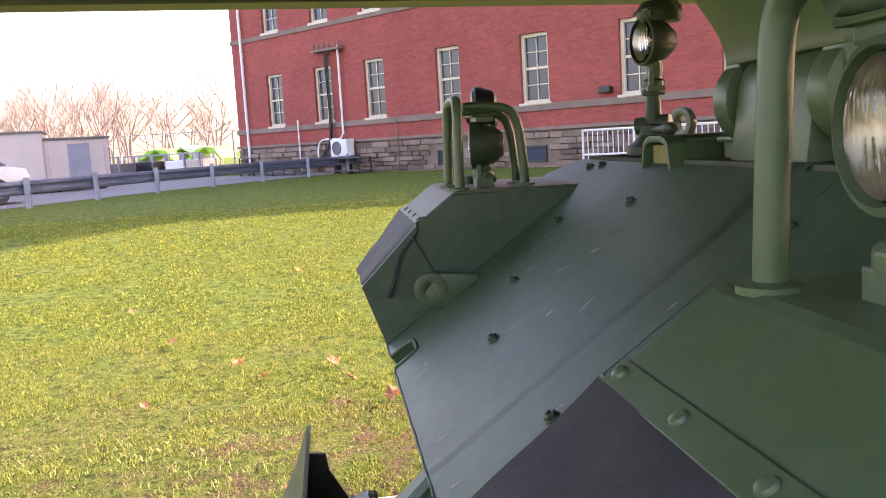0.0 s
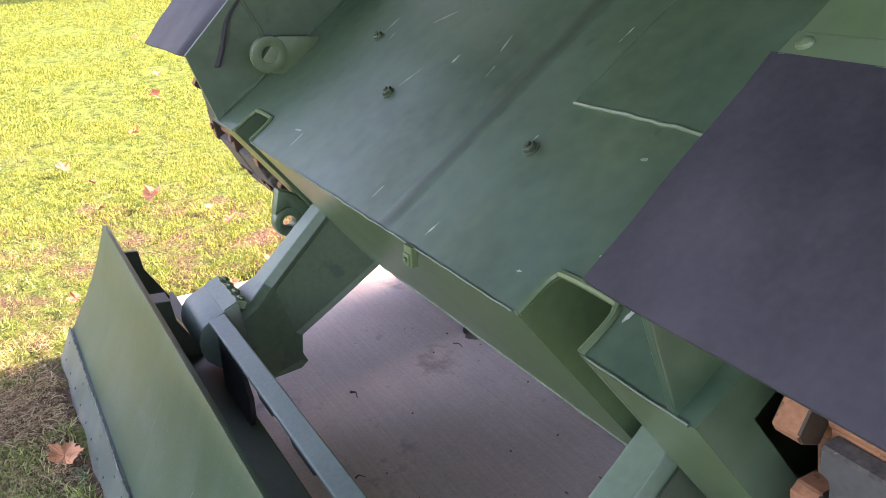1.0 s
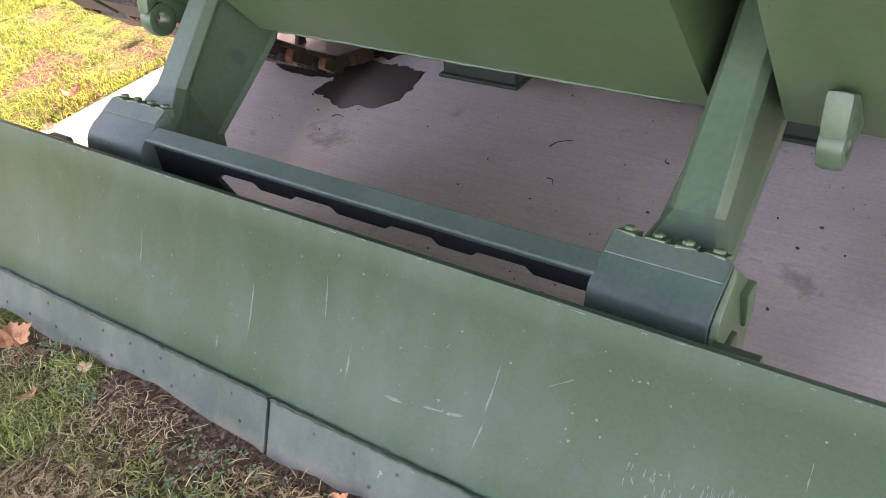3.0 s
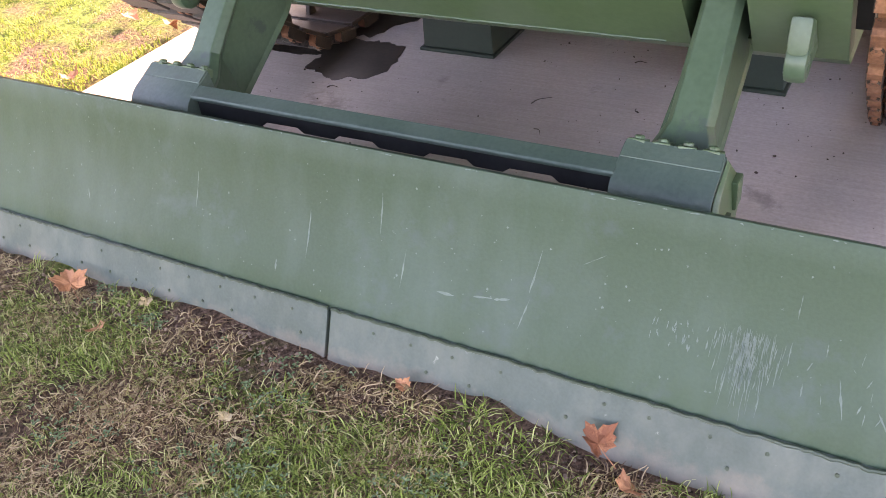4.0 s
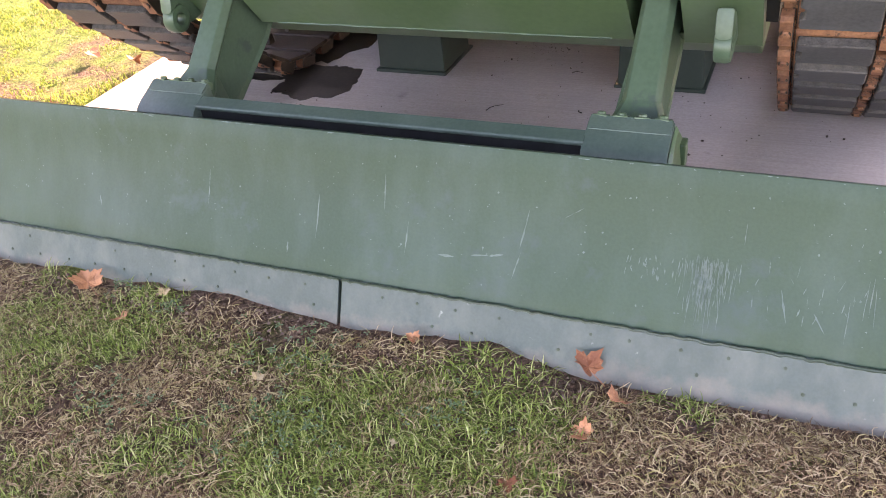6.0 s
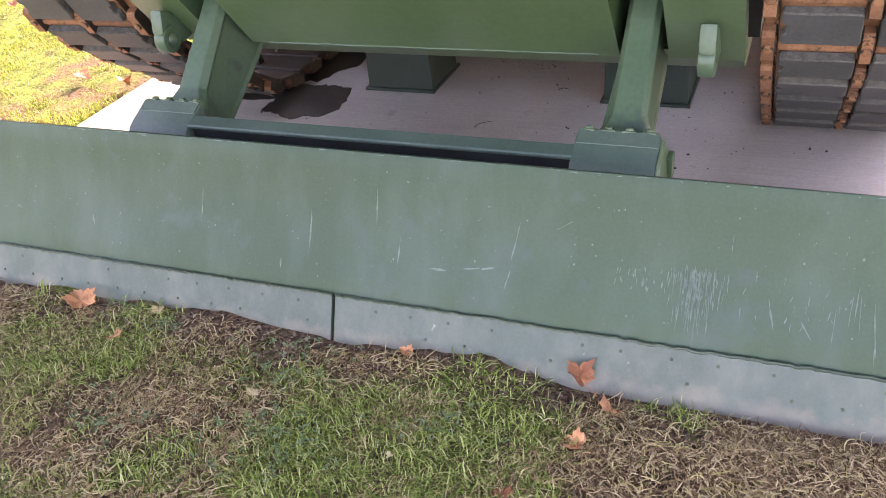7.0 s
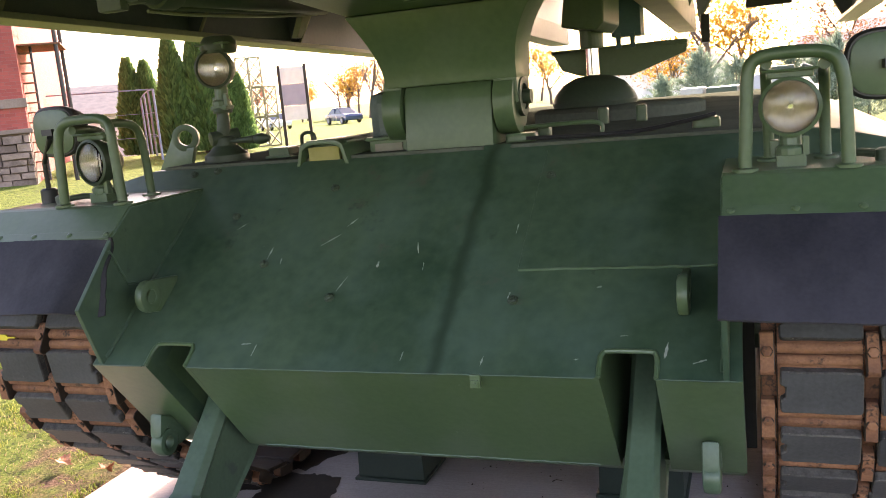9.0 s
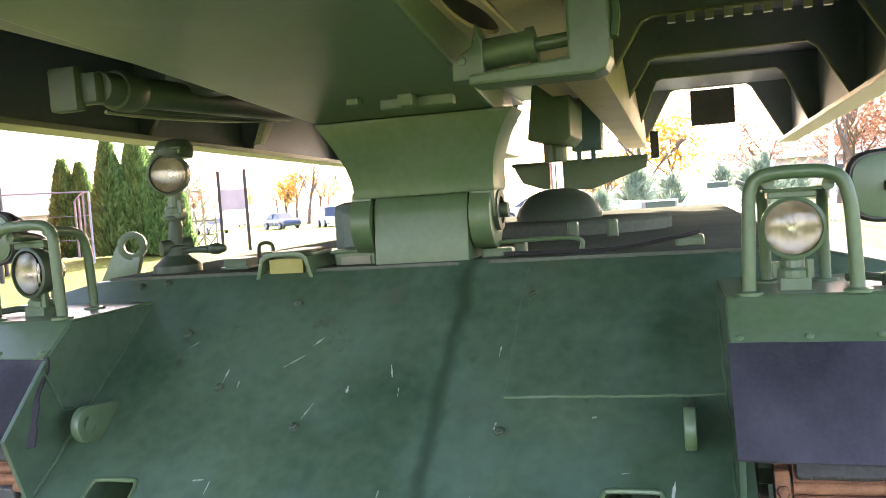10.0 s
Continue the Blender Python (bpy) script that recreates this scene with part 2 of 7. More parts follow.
            out.append(0.5 * ((2 * b) + (c - a) * t + (2 * a - 5 * b + 4 * c - d) * t * t + (3 * b - a - 3 * c + d) * t ** 3))
    return out + [P[-2]]


def ring_plate(bm, c, axis, r, hole, thick, seg=24, tail=None):
    """An eye plate: a disc with a hole, normal along axis, with an optional tail outline point pair."""
    axis = Vector(axis).normalized()
    u = Vector((0, 0, 1)) if abs(axis.z) < 0.9 else Vector((1, 0, 0))
    u = (u - axis * u.dot(axis)).normalized()
    v = axis.cross(u)
    c = Vector(c)
    rows = []
    for s in (-thick / 2, thick / 2):
        o = ring_verts(bm, c + axis * s, u, v, r, seg)
        h = ring_verts(bm, c + axis * s, u, v, hole, seg)
        rows.append((o, h))
    (o0, h0), (o1, h1) = rows
    for i in range(seg):
        j = (i + 1) % seg
        bm.faces.new((o0[i], h0[i], h0[j], o0[j]))
        bm.faces.new((o1[i], o1[j], h1[j], h1[i]))
        bm.faces.new((o0[i], o0[j], o1[j], o1[i]))
        bm.faces.new((h0[i], h1[i], h1[j], h0[j]))


def finish(bm, bevel=0.0, segments=2):
    bmesh.ops.recalc_face_normals(bm, faces=bm.faces)
    if bevel:
        edges = [e for e in bm.edges if len(e.link_faces) == 2 and e.calc_face_angle(0) > 0.6]
        bmesh.ops.bevel(bm, geom=edges, offset=bevel, segments=segments, affect="EDGES", profile=0.6, clamp_overlap=True)
    return bm


def part(name, bm, mat, parent=None, label="", bevel=0.0, smooth=False, fix=True):
    """Link a bmesh as one mesh object, under a thing or a part."""
    if fix:
        finish(bm, bevel)
    me = bpy.data.meshes.new(name)
    bm.to_mesh(me)
    bm.free()
    for m in (mat if isinstance(mat, (list, tuple)) else [mat]):
        me.materials.append(m)
    if smooth:
        for p in me.polygons:
            p.use_smooth = True
        me.set_sharp_from_angle(angle=radians(35))
    ob = new(name, me)
    if parent is not None:
        ob.parent = parent
    if label:
        tagged(ob, label)
    return ob


def thing(name, at=(0, 0, 0), label="", category="", group="", kind=""):
    ob = new(name)
    ob.location = at
    ob.empty_display_size = 0.1
    return tagged(ob, label, category, group, kind)


def step(t):
    t = min(max(t, 0.0), 1.0)
    return t * t * (3 - 2 * t)


def ground_z(x, y):
    """The lawn lies uneven round the vehicle, is heaped along the blade and climbs a little towards the brick building."""
    z = 0.75 * step((-x - 3.2) / 14.0) * (1 - step((y - 20) / 14.0))
    if abs(x) < 4 and -3 < y < 3:
        z += 0.012 * noise.noise(Vector((x * 2.3, y * 2.3, 0.4)))
        if abs(x) < 1.9 and y < -0.40:
            lump = noise.noise(Vector((x * 4.1, 0.3, 2.2))) + 0.6 * noise.noise(Vector((x * 11.0, y * 5.0, 5.1))) + 0.25 * noise.noise(Vector((x * 27.0, y * 20.0, 8.0)))
            z += ((0.010 + 0.026 * max(-0.4, lump)) * (1 - step((x - 0.50) / 0.35)) - 0.016 * step((x - 0.50) / 0.35)) * step((y + 0.76) / 0.15)
    return z


# ---- ground ----
def ground_material():
    m = bpy.data.materials.new("lawn")
    m.use_nodes = True
    N, L = m.node_tree.nodes, m.node_tree.links
    b = N["Principled BSDF"]
    tc = N.new("ShaderNodeTexCoord")

    def noise_node(scale, detail=6, rough=0.6):
        n = N.new("ShaderNodeTexNoise")
        n.inputs["Scale"].default_value, n.inputs["Detail"].default_value, n.inputs["Roughness"].default_value = scale, detail, rough
        L.new(tc.outputs["Object"], n.inputs["Vector"])
        return n

    fine, mid, wide = noise_node(55, 8, 0.75), noise_node(3.2, 6), noise_node(0.35, 4)
    grass = N.new("ShaderNodeValToRGB")
    g = grass.color_ramp
    g.elements[0].position, g.elements[0].color = 0.36, (0.028, 0.044, 0.009, 1)
    g.elements[1].position, g.elements[1].color = 0.70, (0.225, 0.25, 0.06, 1)
    e = g.elements.new(0.5)
    e.color = (0.102, 0.160, 0.025, 1)
    # tufts a hand's width across, lighter and darker
    tuft = noise_node(11, 5, 0.7)
    spread = N.new("ShaderNodeMath")
    spread.operation = "MULTIPLY_ADD"
    spread.inputs[1].default_value, spread.inputs[2].default_value = 0.75, -0.375
    L.new(tuft.outputs["Fac"], spread.inputs[0])
    blades = N.new("ShaderNodeMath")
    blades.operation = "ADD"
    L.new(fine.outputs["Fac"], blades.inputs[0])
    L.new(spread.outputs[0], blades.inputs[1])
    L.new(blades.outputs[0], grass.inputs[0])
    soil = N.new("ShaderNodeValToRGB")
    s = soil.color_ramp
    s.elements[0].position, s.elements[0].color = 0.36, (0.024, 0.013, 0.009, 1)
    s.elements[1].position, s.elements[1].color = 0.70, (0.31, 0.190, 0.135, 1)
    L.new(fine.outputs["Fac"], soil.inputs[0])
    add = N.new("ShaderNodeMath")
    add.operation = "ADD"
    L.new(mid.outputs["Fac"], add.inputs[0])
    L.new(wide.outputs["Fac"], add.inputs[1])
    # worn earth round the concrete pad
    sep = N.new("ShaderNodeSeparateXYZ")
    L.new(tc.outputs["Object"], sep.inputs[0])
    dist = N.new("ShaderNodeVectorMath")
    dist.operation = "LENGTH"
    mp = N.new("ShaderNodeMapping")
    mp.inputs["Location"].default_value = (0.0, 0.35, 0)
    mp.inputs["Scale"].default_value = (0.38, 0.8, 0)
    L.new(tc.outputs["Object"], mp.inputs["Vector"])
    L.new(mp.outputs[0], dist.inputs[0])
    near = N.new("ShaderNodeMapRange")
    near.inputs["From Min"].default_value, near.inputs["From Max"].default_value = 0.5, 2.5
    near.inputs["To Min"].default_value, near.inputs["To Max"].default_value = 0.44, 0.0
    L.new(dist.outputs["Value"], near.inputs["Value"])
    add2 = N.new("ShaderNodeMath")
    add2.operation = "ADD"
    L.new(add.outputs[0], add2.inputs[0])
    L.new(near.outputs[0], add2.inputs[1])
    cut = N.new("ShaderNodeValToRGB")
    cut.color_ramp.elements[0].position, cut.color_ramp.elements[1].position = 0.62, 0.72
    half = N.new("ShaderNodeMath")
    half.operation = "MULTIPLY"
    half.inputs[1].default_value = 0.5
    L.new(add2.outputs[0], half.inputs[0])
    L.new(half.outputs[0], cut.inputs[0])
    mx = N.new("ShaderNodeMix")
    mx.data_type = "RGBA"
    L.new(cut.outputs[0], mx.inputs["Factor"])
    L.new(grass.outputs[0], mx.inputs[6])
    L.new(soil.outputs[0], mx.inputs[7])
    L.new(mx.outputs[2], b.inputs["Base Color"])
    b.inputs["Roughness"].default_value = 0.95
    b.inputs["Specular IOR Level"].default_value = 0.15
    bp = N.new("ShaderNodeBump")
    bp.inputs["Strength"].default_value, bp.inputs["Distance"].default_value = 0.9, 0.045
    L.new(blades.outputs[0], bp.inputs["Height"])
    L.new(bp.outputs[0], b.inputs["Normal"])
    return m


def build_ground():
    xs = [-900, -300, -120, -70, -45, -32, -26] + [-24 + i for i in range(0, 20)] + [-4 + 0.2 * i for i in range(0, 10)] + [-2 + 0.04 * i for i in range(0, 103)] + [2.2, 2.4, 2.59, 2.62, 3.0, 3.5, 4, 6, 9, 14, 25, 60, 150, 400, 900]
    ys = [-900, -200, -60, -30, -18, -12, -8, -5, -3.5] + [-3 + 0.2 * i for i in range(0, 10)] + [-1.04 + 0.04 * i for i in range(0, 16)] + [-0.425, -0.2] + [0.2 * i for i in range(0, 14)] + [3, 4, 5, 7, 9, 12, 15, 18] + [20 + 2 * i for i in range(0, 8)] + [40, 60, 100, 200, 500, 900]
    bm = bmesh.new()
    grid = []
    for y in ys:
        row = []
        for x in xs:
            z = ground_z(x, y)
            if -2.07 < x < 2.6 and y > -0.42:
                z = -0.03
            row.append(bm.verts.new((x, y, z)))
        grid.append(row)
    for a, b in zip(grid, grid[1:]):
        for i in range(len(xs) - 1):
            bm.faces.new((a[i], a[i + 1], b[i + 1], b[i]))
    ob = part("ground", bm, ground_material(), smooth=True)
    return tagged(ob, "patchy late-autumn lawn with worn earth beside the pad", "lawn", kind="structure")


build_ground()


def concrete_material():
    m = material("brushed_concrete", (0.355, 0.297, 0.268), (0.520, 0.440, 0.402), 0.85, 0, 1.3, 90, 0.2,
                 spots=[((0.30, 0.25, 0.225), 0.42, 2.6), ((0.20, 0.165, 0.14), 0.29, 9.0)], streak=((0.33, 0.285, 0.26), 0.6, (1.2, 2.6, 1)))
    N, L = m.node_tree.nodes, m.node_tree.links
    b = N["Principled BSDF"]
    old = b.inputs["Base Color"].links[0].from_socket
    tc = next(n for n in N if n.bl_idname == "ShaderNodeTexCoord")
    # faint broom marks across the slab
    mp = N.new("ShaderNodeMapping")
    mp.inputs["Scale"].default_value = (2.2, 105, 1)
    L.new(tc.outputs["Object"], mp.inputs["Vector"])
    n = N.new("ShaderNodeTexNoise")
    n.inputs["Scale"].default_value, n.inputs["Detail"].default_value = 1.0, 3
    L.new(mp.outputs[0], n.inputs["Vector"])
    mr = N.new("ShaderNodeMapRange")
    mr.inputs["From Min"].default_value, mr.inputs["From Max"].default_value = 0.35, 0.65
    mr.inputs["To Min"].default_value, mr.inputs["To Max"].default_value = 0.945, 1.035
    L.new(n.outputs["Fac"], mr.inputs["Value"])
    mul = N.new("ShaderNodeMix")
    mul.data_type, mul.blend_type = "RGBA", "MULTIPLY"
    mul.inputs["Factor"].default_value = 1.0
    L.new(old, mul.inputs[6])
    L.new(mr.outputs[0], mul.inputs[7])
    L.new(mul.outputs[2], b.inputs["Base Color"])
    return m


CONCRETE = concrete_material()
bm = bmesh.new()
box(bm, -2.06, 2.55, -0.43, 8.6, -0.12, 0.004)
pad = tagged(part("pavement", bm, CONCRETE, bevel=0.008), "pinkish grey broom-finished concrete pad under the vehicle", "concrete pad", kind="structure")


def blot(name, cx, cy, rx, ry, seed, mat, z, label, category, n=70, rag=0.24):
    """A thin ragged stain lying on the slab."""
    bm = bmesh.new()
    vs = []
    for i in range(n):
        a = 2 * math.pi * i / n
        k = 1 + rag * noise.noise(Vector((2.2 * math.cos(a), 2.2 * math.sin(a), seed))) + 0.4 * rag * noise.noise(Vector((9 * math.cos(a), 9 * math.sin(a), seed)))
        vs.append((cx + rx * k * math.cos(a), cy + ry * k * math.sin(a)))
    prism(bm, vs, z, z + 0.0015, "z")
    return tagged(part(name, bm, mat), label, category)


OIL = material("oil_stain", (0.020, 0.016, 0.013), (0.058, 0.046, 0.038), 0.42, 0, 9, 60, 0.1)
blot("oil_stain", -0.985, 1.065, 0.215, 0.20, 1.3, OIL, 0.0045, "dark brown ragged oil stain on concrete", "stain")
blot("oil_stain", -1.35, 1.07, 0.16, 0.035, 6.3, OIL, 0.0042, "narrow dark oil run on concrete", "stain")
blot("oil_stain", -1.28, 1.66, 0.36, 0.40, 4.1, OIL, 0.0045, "dark wet oil stain under the track", "stain")
GRIT = material("grit", (0.04, 0.03, 0.025), (0.10, 0.07, 0.05), 0.9, 0, 9, 60, 0.1)


def slab_grit():
    g = random.Random(14)
    bm = bmesh.new()
    for cx, cy, n, sd in ((0.0, 1.62, 46, 0.07), (-0.17, 1.47, 10, 0.04), (-0.16, 1.26, 6, 0.03), (0.2, 1.43, 8, 0.05), (0.3, 0.8, 70, 0.6), (1.0, 1.2, 40, 0.4), (-0.9, 0.8, 30, 0.2), (0.2, 0.15, 90, 0.35)):
        for _ in range(n):
            x, y = cx + g.gauss(0, sd), cy + g.gauss(0, sd * 0.6)
            if y < -0.1 or abs(x) > 1.9:
                continue
            r = 0.0010 + 0.0030 * g.random() ** 4
            m = Matrix.Translation((x, y, 0.004 + r * 0.4)) @ Euler((g.random() * 3, g.random() * 3, g.random() * 6)).to_matrix().to_4x4()
            box(bm, -r * 1.4, r * 1.4, -r, r, -r * 0.6, r * 0.6, m)
    tagged(part("grit", bm, GRIT, fix=False), "dark grit and crumbs scattered on the concrete", "grit", kind="stuff")


slab_grit()


def twig(x, y, a, length, thick):
    bm = bmesh.new()
    c, s = math.cos(a), math.sin(a)
    tube(bm, smooth_path([(x, y, 0.009), (x + c * length * 0.4 - s * 0.01, y + s * length * 0.4 + c * 0.01, 0.012), (x + c * length, y + s * length, 0.009)], 3), thick, 5, thick * 0.4)
    return tagged(part("twig", bm, GRIT), "small dark dry twig on concrete", "twig", "twigs on the pad")


for x, y, a, l, k in ((-0.06, 0.90, 0.9, 0.09, 0.0025), (0.03, 0.72, -0.7, 0.05, 0.0022), (-0.83, 0.29, 0.1, 0.05, 0.004), (-0.35, 0.1, 1.2, 0.03, 0.003),
                      (0.35, 0.95, 2.2, 0.03, 0.003), (-0.95, 0.78, 0.3, 0.05, 0.003), (1.3, 0.35, 0.4, 0.04, 0.003), (0.2, 1.35, 0.2, 0.05, 0.003), (1.7, 0.1, 2.0, 0.07, 0.003)):
    twig(x, y, a, l, k)

# ---- the vehicle ----
vehicle = thing("armoured_vehicle", (0, 0, 0), "green painted armoured bridge layer with dozer blade on a concrete pad", "military vehicle")
SL = 0.725          # rise of the glacis
NZ = 0.995          # height of the nose edge
HW = 1.07           # half width between the tracks
RY, RZ = 0.823, 1.592


def glacis(x, y, h=0.0):
    """A point on the glacis plate, h above it."""
    k = math.hypot(1, SL)
    return Vector((x, y - h * SL / k, NZ + SL * y + h / k))


GM = Matrix.Rotation(math.atan(SL), 4, "X")


def hull():
    # front plates with the two arm slots, then the tub behind
    bm = bmesh.new()
    xs = [-HW, -0.845, -0.69, 0.69, 0.845, HW]
    t = 0.045
    for i in range(5):
        x0, x1 = xs[i], xs[i + 1]
        slot = i in (1, 3)
        y0 = 0.075 if slot else 0.0
        lo = [(y0, NZ + SL * y0)]
        if not slot:
            lo = [(0.315, 0.59), (0.0, NZ)]
        top = [(RY, RZ)]
        back = [(RY, RZ - t * 1.3), (y0 + 0.05, NZ + SL * y0 - t * 0.9 + 0.02)] if slot else [(RY, RZ - t * 1.3), (0.10, NZ - 0.02), (0.39, 0.60)]
        prism(bm, lo + top + back, x0, x1)
    bmesh.ops.remove_doubles(bm, verts=bm.verts, dist=0.0005)
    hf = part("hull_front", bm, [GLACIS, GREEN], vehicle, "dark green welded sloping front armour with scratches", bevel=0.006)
    # faces turned down get the lighter green, for light off the ground
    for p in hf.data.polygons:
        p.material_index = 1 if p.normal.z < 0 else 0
    for sx in (-1, 1):
        for x in (0.681, 0.854):
            bm = bmesh.new()
            prism(bm, [(0.002, NZ - 0.004), (0.315, 0.592), (0.62, 0.592), (0.62, 1.25), (0.12, 1.03)], sx * x - 0.008, sx * x + 0.008)
            part("slot_cheek", bm, GREEN, vehicle)
    bm = bmesh.new()
    prism(bm, [(0.36, 0.60), (0.55, 0.47), (6.1, 0.47), (6.5, 1.1), (6.3, RZ - 0.01), (0.87, RZ - 0.01), (0.87, RZ - 0.08), (0.64, 1.26), (0.64, 0.62)], -HW + 0.01, HW - 0.01)
    part("hull_tub", bm, GREEN, vehicle, bevel=0.01)
    # upper sides above the tracks, with chamfered shoulders
    for sx in (-1, 1):
        bm = bmesh.new()
        sec = [(1.06, 1.50), (1.06, RZ), (1.34, RZ), (1.58, 1.535), (1.60, 1.50)]
        A = [bm.verts.new((sx * x, (z - NZ) / SL, z)) for x, z in sec]
        B = [bm.verts.new((sx * x, 6.3, z)) for x, z in sec]
        bm.faces.new(A)
        bm.faces.new(B[::-1])
        for i in range(5):
            bm.faces.new((A[i], B[i], B[(i + 1) % 5], A[(i + 1) % 5]))
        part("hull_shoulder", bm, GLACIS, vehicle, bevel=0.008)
    # roof plate
    bm = bmesh.new()
    box(bm, -1.30, 1.30, RY + 0.02, 6.2, RZ - 0.02, RZ + 0.012)
    part("roof_plate", bm, ROOFPAINT, vehicle, bevel=0.006)


hull()


def slot_rim(sx):
    """Rounded lip round the mouth of an arm slot."""
    bm = bmesh.new()
    pts = [glacis(sx * 0.688, 0.002), glacis(sx * 0.688, 0.05), glacis(sx * 0.694, 0.068), glacis(sx * 0.71, 0.076), glacis(sx * 0.825, 0.076), glacis(sx * 0.841, 0.068), glacis(sx * 0.847, 0.05), glacis(sx * 0.847, 0.002)]
    tube(bm, smooth_path(pts, 3), 0.0075, 8)
    part("slot_rim", bm, GREEN, vehicle, "rounded rubbed lip of the arm slot", smooth=True)


slot_rim(1)
slot_rim(-1)


def bead(pts, r=0.006, name="weld_seam", mat=GLACIS, label=""):
    bm = bmesh.new()
    out = []
    for a, b in zip(pts, pts[1:]):
        a, b = Vector(a), Vector(b)
        n = max(2, int((b - a).length / 0.03))
        out += [a.lerp(b, i / n) + Vector([random.uniform(-1, 1) * r * 0.35 for _ in range(3)]) for i in range(n)]
    tube(bm, out + [Vector(pts[-1])], r, 7)
    return part(name, bm, mat, vehicle, label, smooth=True)


bead([glacis(0.392, 0.33), glacis(1.025, 0.335)], 0.0055, mat=GREEN)
bead([glacis(0.392, 0.33), glacis(0.40, 0.62), glacis(0.41, 0.80)], 0.0018)
bead([(-0.68, -0.001, NZ), (0.675, -0.001, NZ)], 0.003)
bead([(0.86, -0.001, NZ), (1.06, -0.001, NZ)], 0.003)
bead([(-1.06, -0.001, NZ), (-0.86, -0.001, NZ)], 0.003)
for sx in (-1, 1):
    bead([(sx * 1.022, 0.02, NZ + 0.02), glacis(sx * 1.022, 0.30), glacis(sx * 1.022, 0.69)], 0.008)
bead([(-1.018, 0.108, 1.375), (-1.018, 0.181, 1.241), (-1.018, 0.317, 1.212)], 0.005)
bead([(-0.62, 0.314, 0.592), (0.62, 0.314, 0.592)], 0.004)
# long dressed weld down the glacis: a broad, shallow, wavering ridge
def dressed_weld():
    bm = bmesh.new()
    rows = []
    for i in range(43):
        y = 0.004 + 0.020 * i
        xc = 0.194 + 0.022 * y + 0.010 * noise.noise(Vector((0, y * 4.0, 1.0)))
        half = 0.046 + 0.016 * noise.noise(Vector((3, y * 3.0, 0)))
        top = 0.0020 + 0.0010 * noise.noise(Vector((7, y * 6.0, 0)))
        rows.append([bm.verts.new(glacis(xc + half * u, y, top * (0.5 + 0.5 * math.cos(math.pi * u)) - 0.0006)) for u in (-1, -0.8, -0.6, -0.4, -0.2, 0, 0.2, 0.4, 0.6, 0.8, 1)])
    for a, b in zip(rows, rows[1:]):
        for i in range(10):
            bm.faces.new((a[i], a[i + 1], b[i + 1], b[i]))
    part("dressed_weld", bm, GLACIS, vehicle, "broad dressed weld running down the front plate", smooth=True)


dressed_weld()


def stud(x, y):
    """A short cut-off hex bolt standing on the glacis with a weld collar."""
    bm = bmesh.new()
    m = Matrix.Translation(glacis(x, y)) @ GM
    lathe(bm, [(0.0185, -0.002), (0.0175, 0.003), (0.014, 0.004)], m, 14)
    lathe(bm, [(0.0145, 0.002), (0.0145, 0.011), (0.012, 0.013)], m @ Matrix.Rotation(0.4, 4, "Z"), 6)
    lathe(bm, [(0.006, 0.012), (0.006, 0.018), (0.004, 0.019)], m, 10)
    return part("stud", bm, DARKGREEN, vehicle, "cut-off hexagonal stud")


for x, y in ((-0.565, 0.37), (-0.247, 0.24), (0.396, 0.228), (-0.79, 0.575), (-0.405, 0.685), (0.44, 0.69)):
    stud(x, y)
for x, y in ((-1.11, 0.79), (-1.0, 0.80)):
    stud(x, y)


def weld_drips():
    """Small bright scratches and weld spatter, as thin chips of paint."""
    rnd = random.Random(4)
    bm = bmesh.new()

    def chip(x, y, a, length, width):
        c, s = math.cos(a), math.sin(a)
        n = 5
        L1, L2 = [], []
        for i in range(n + 1):
            u = (i / n - 0.5) * length * 0.75
            w = width * 0.8 * (0.15 + 1.2 * rnd.random()) * math.sin(math.pi * (i + 0.4) / (n + 0.8)) ** 0.5
            L1.append(bm.verts.new(glacis(x + c * u - s * w, y + s * u + c * w, 0.0012)))
            L2.append(bm.verts.new(glacis(x + c * u + s * w, y + s * u - c * w, 0.0012)))
        for i in range(n):
            bm.faces.new((L1[i], L1[i + 1], L2[i + 1], L2[i]))
    for x, y, a, l, w in ((-0.22, 0.29, 1.15, 0.075, 0.006), (-0.11, 0.36, 1.6, 0.03, 0.006), (-0.56, 0.41, 1.5, 0.07, 0.004), (-0.50, 0.38, 1.7, 0.03, 0.004),
                          (-0.33, 0.46, 0.6, 0.10, 0.004), (-0.27, 0.53, 0.8, 0.06, 0.004), (0.02, 0.42, 1.9, 0.06, 0.003), (0.06, 0.35, 1.7, 0.04, 0.003),
                          (-0.49, 0.08, 0.1, 0.05, 0.005), (-0.45, 0.06, 1.5, 0.05, 0.004), (0.08, 0.05, 1.5, 0.04, 0.003), (0.34, 0.04, 1.4, 0.04, 0.004),
                          (0.36, 0.48, 1.5, 0.05, 0.003), (0.38, 0.245, 1.4, 0.03, 0.004), (0.87, 0.08, 1.4, 0.06, 0.005), (-0.74, 0.53, 0.7, 0.06, 0.003),
                          (0.62, 0.05, 0.2, 0.02, 0.003), (0.75, 0.12, 0.1, 0.03, 0.003), (0.96, 0.05, 0.3, 0.05, 0.005), (0.66, 0.27, 0.2, 0.02, 0.004)):
        chip(x, y, a, l, w)
    part("scuff_mark", bm, material("bare_scratch", (0.16, 0.20, 0.17), (0.36, 0.40, 0.36), 0.6, 0, 30, 90, 0), vehicle, fix=False)["kind"] = "stuff"


weld_drips()


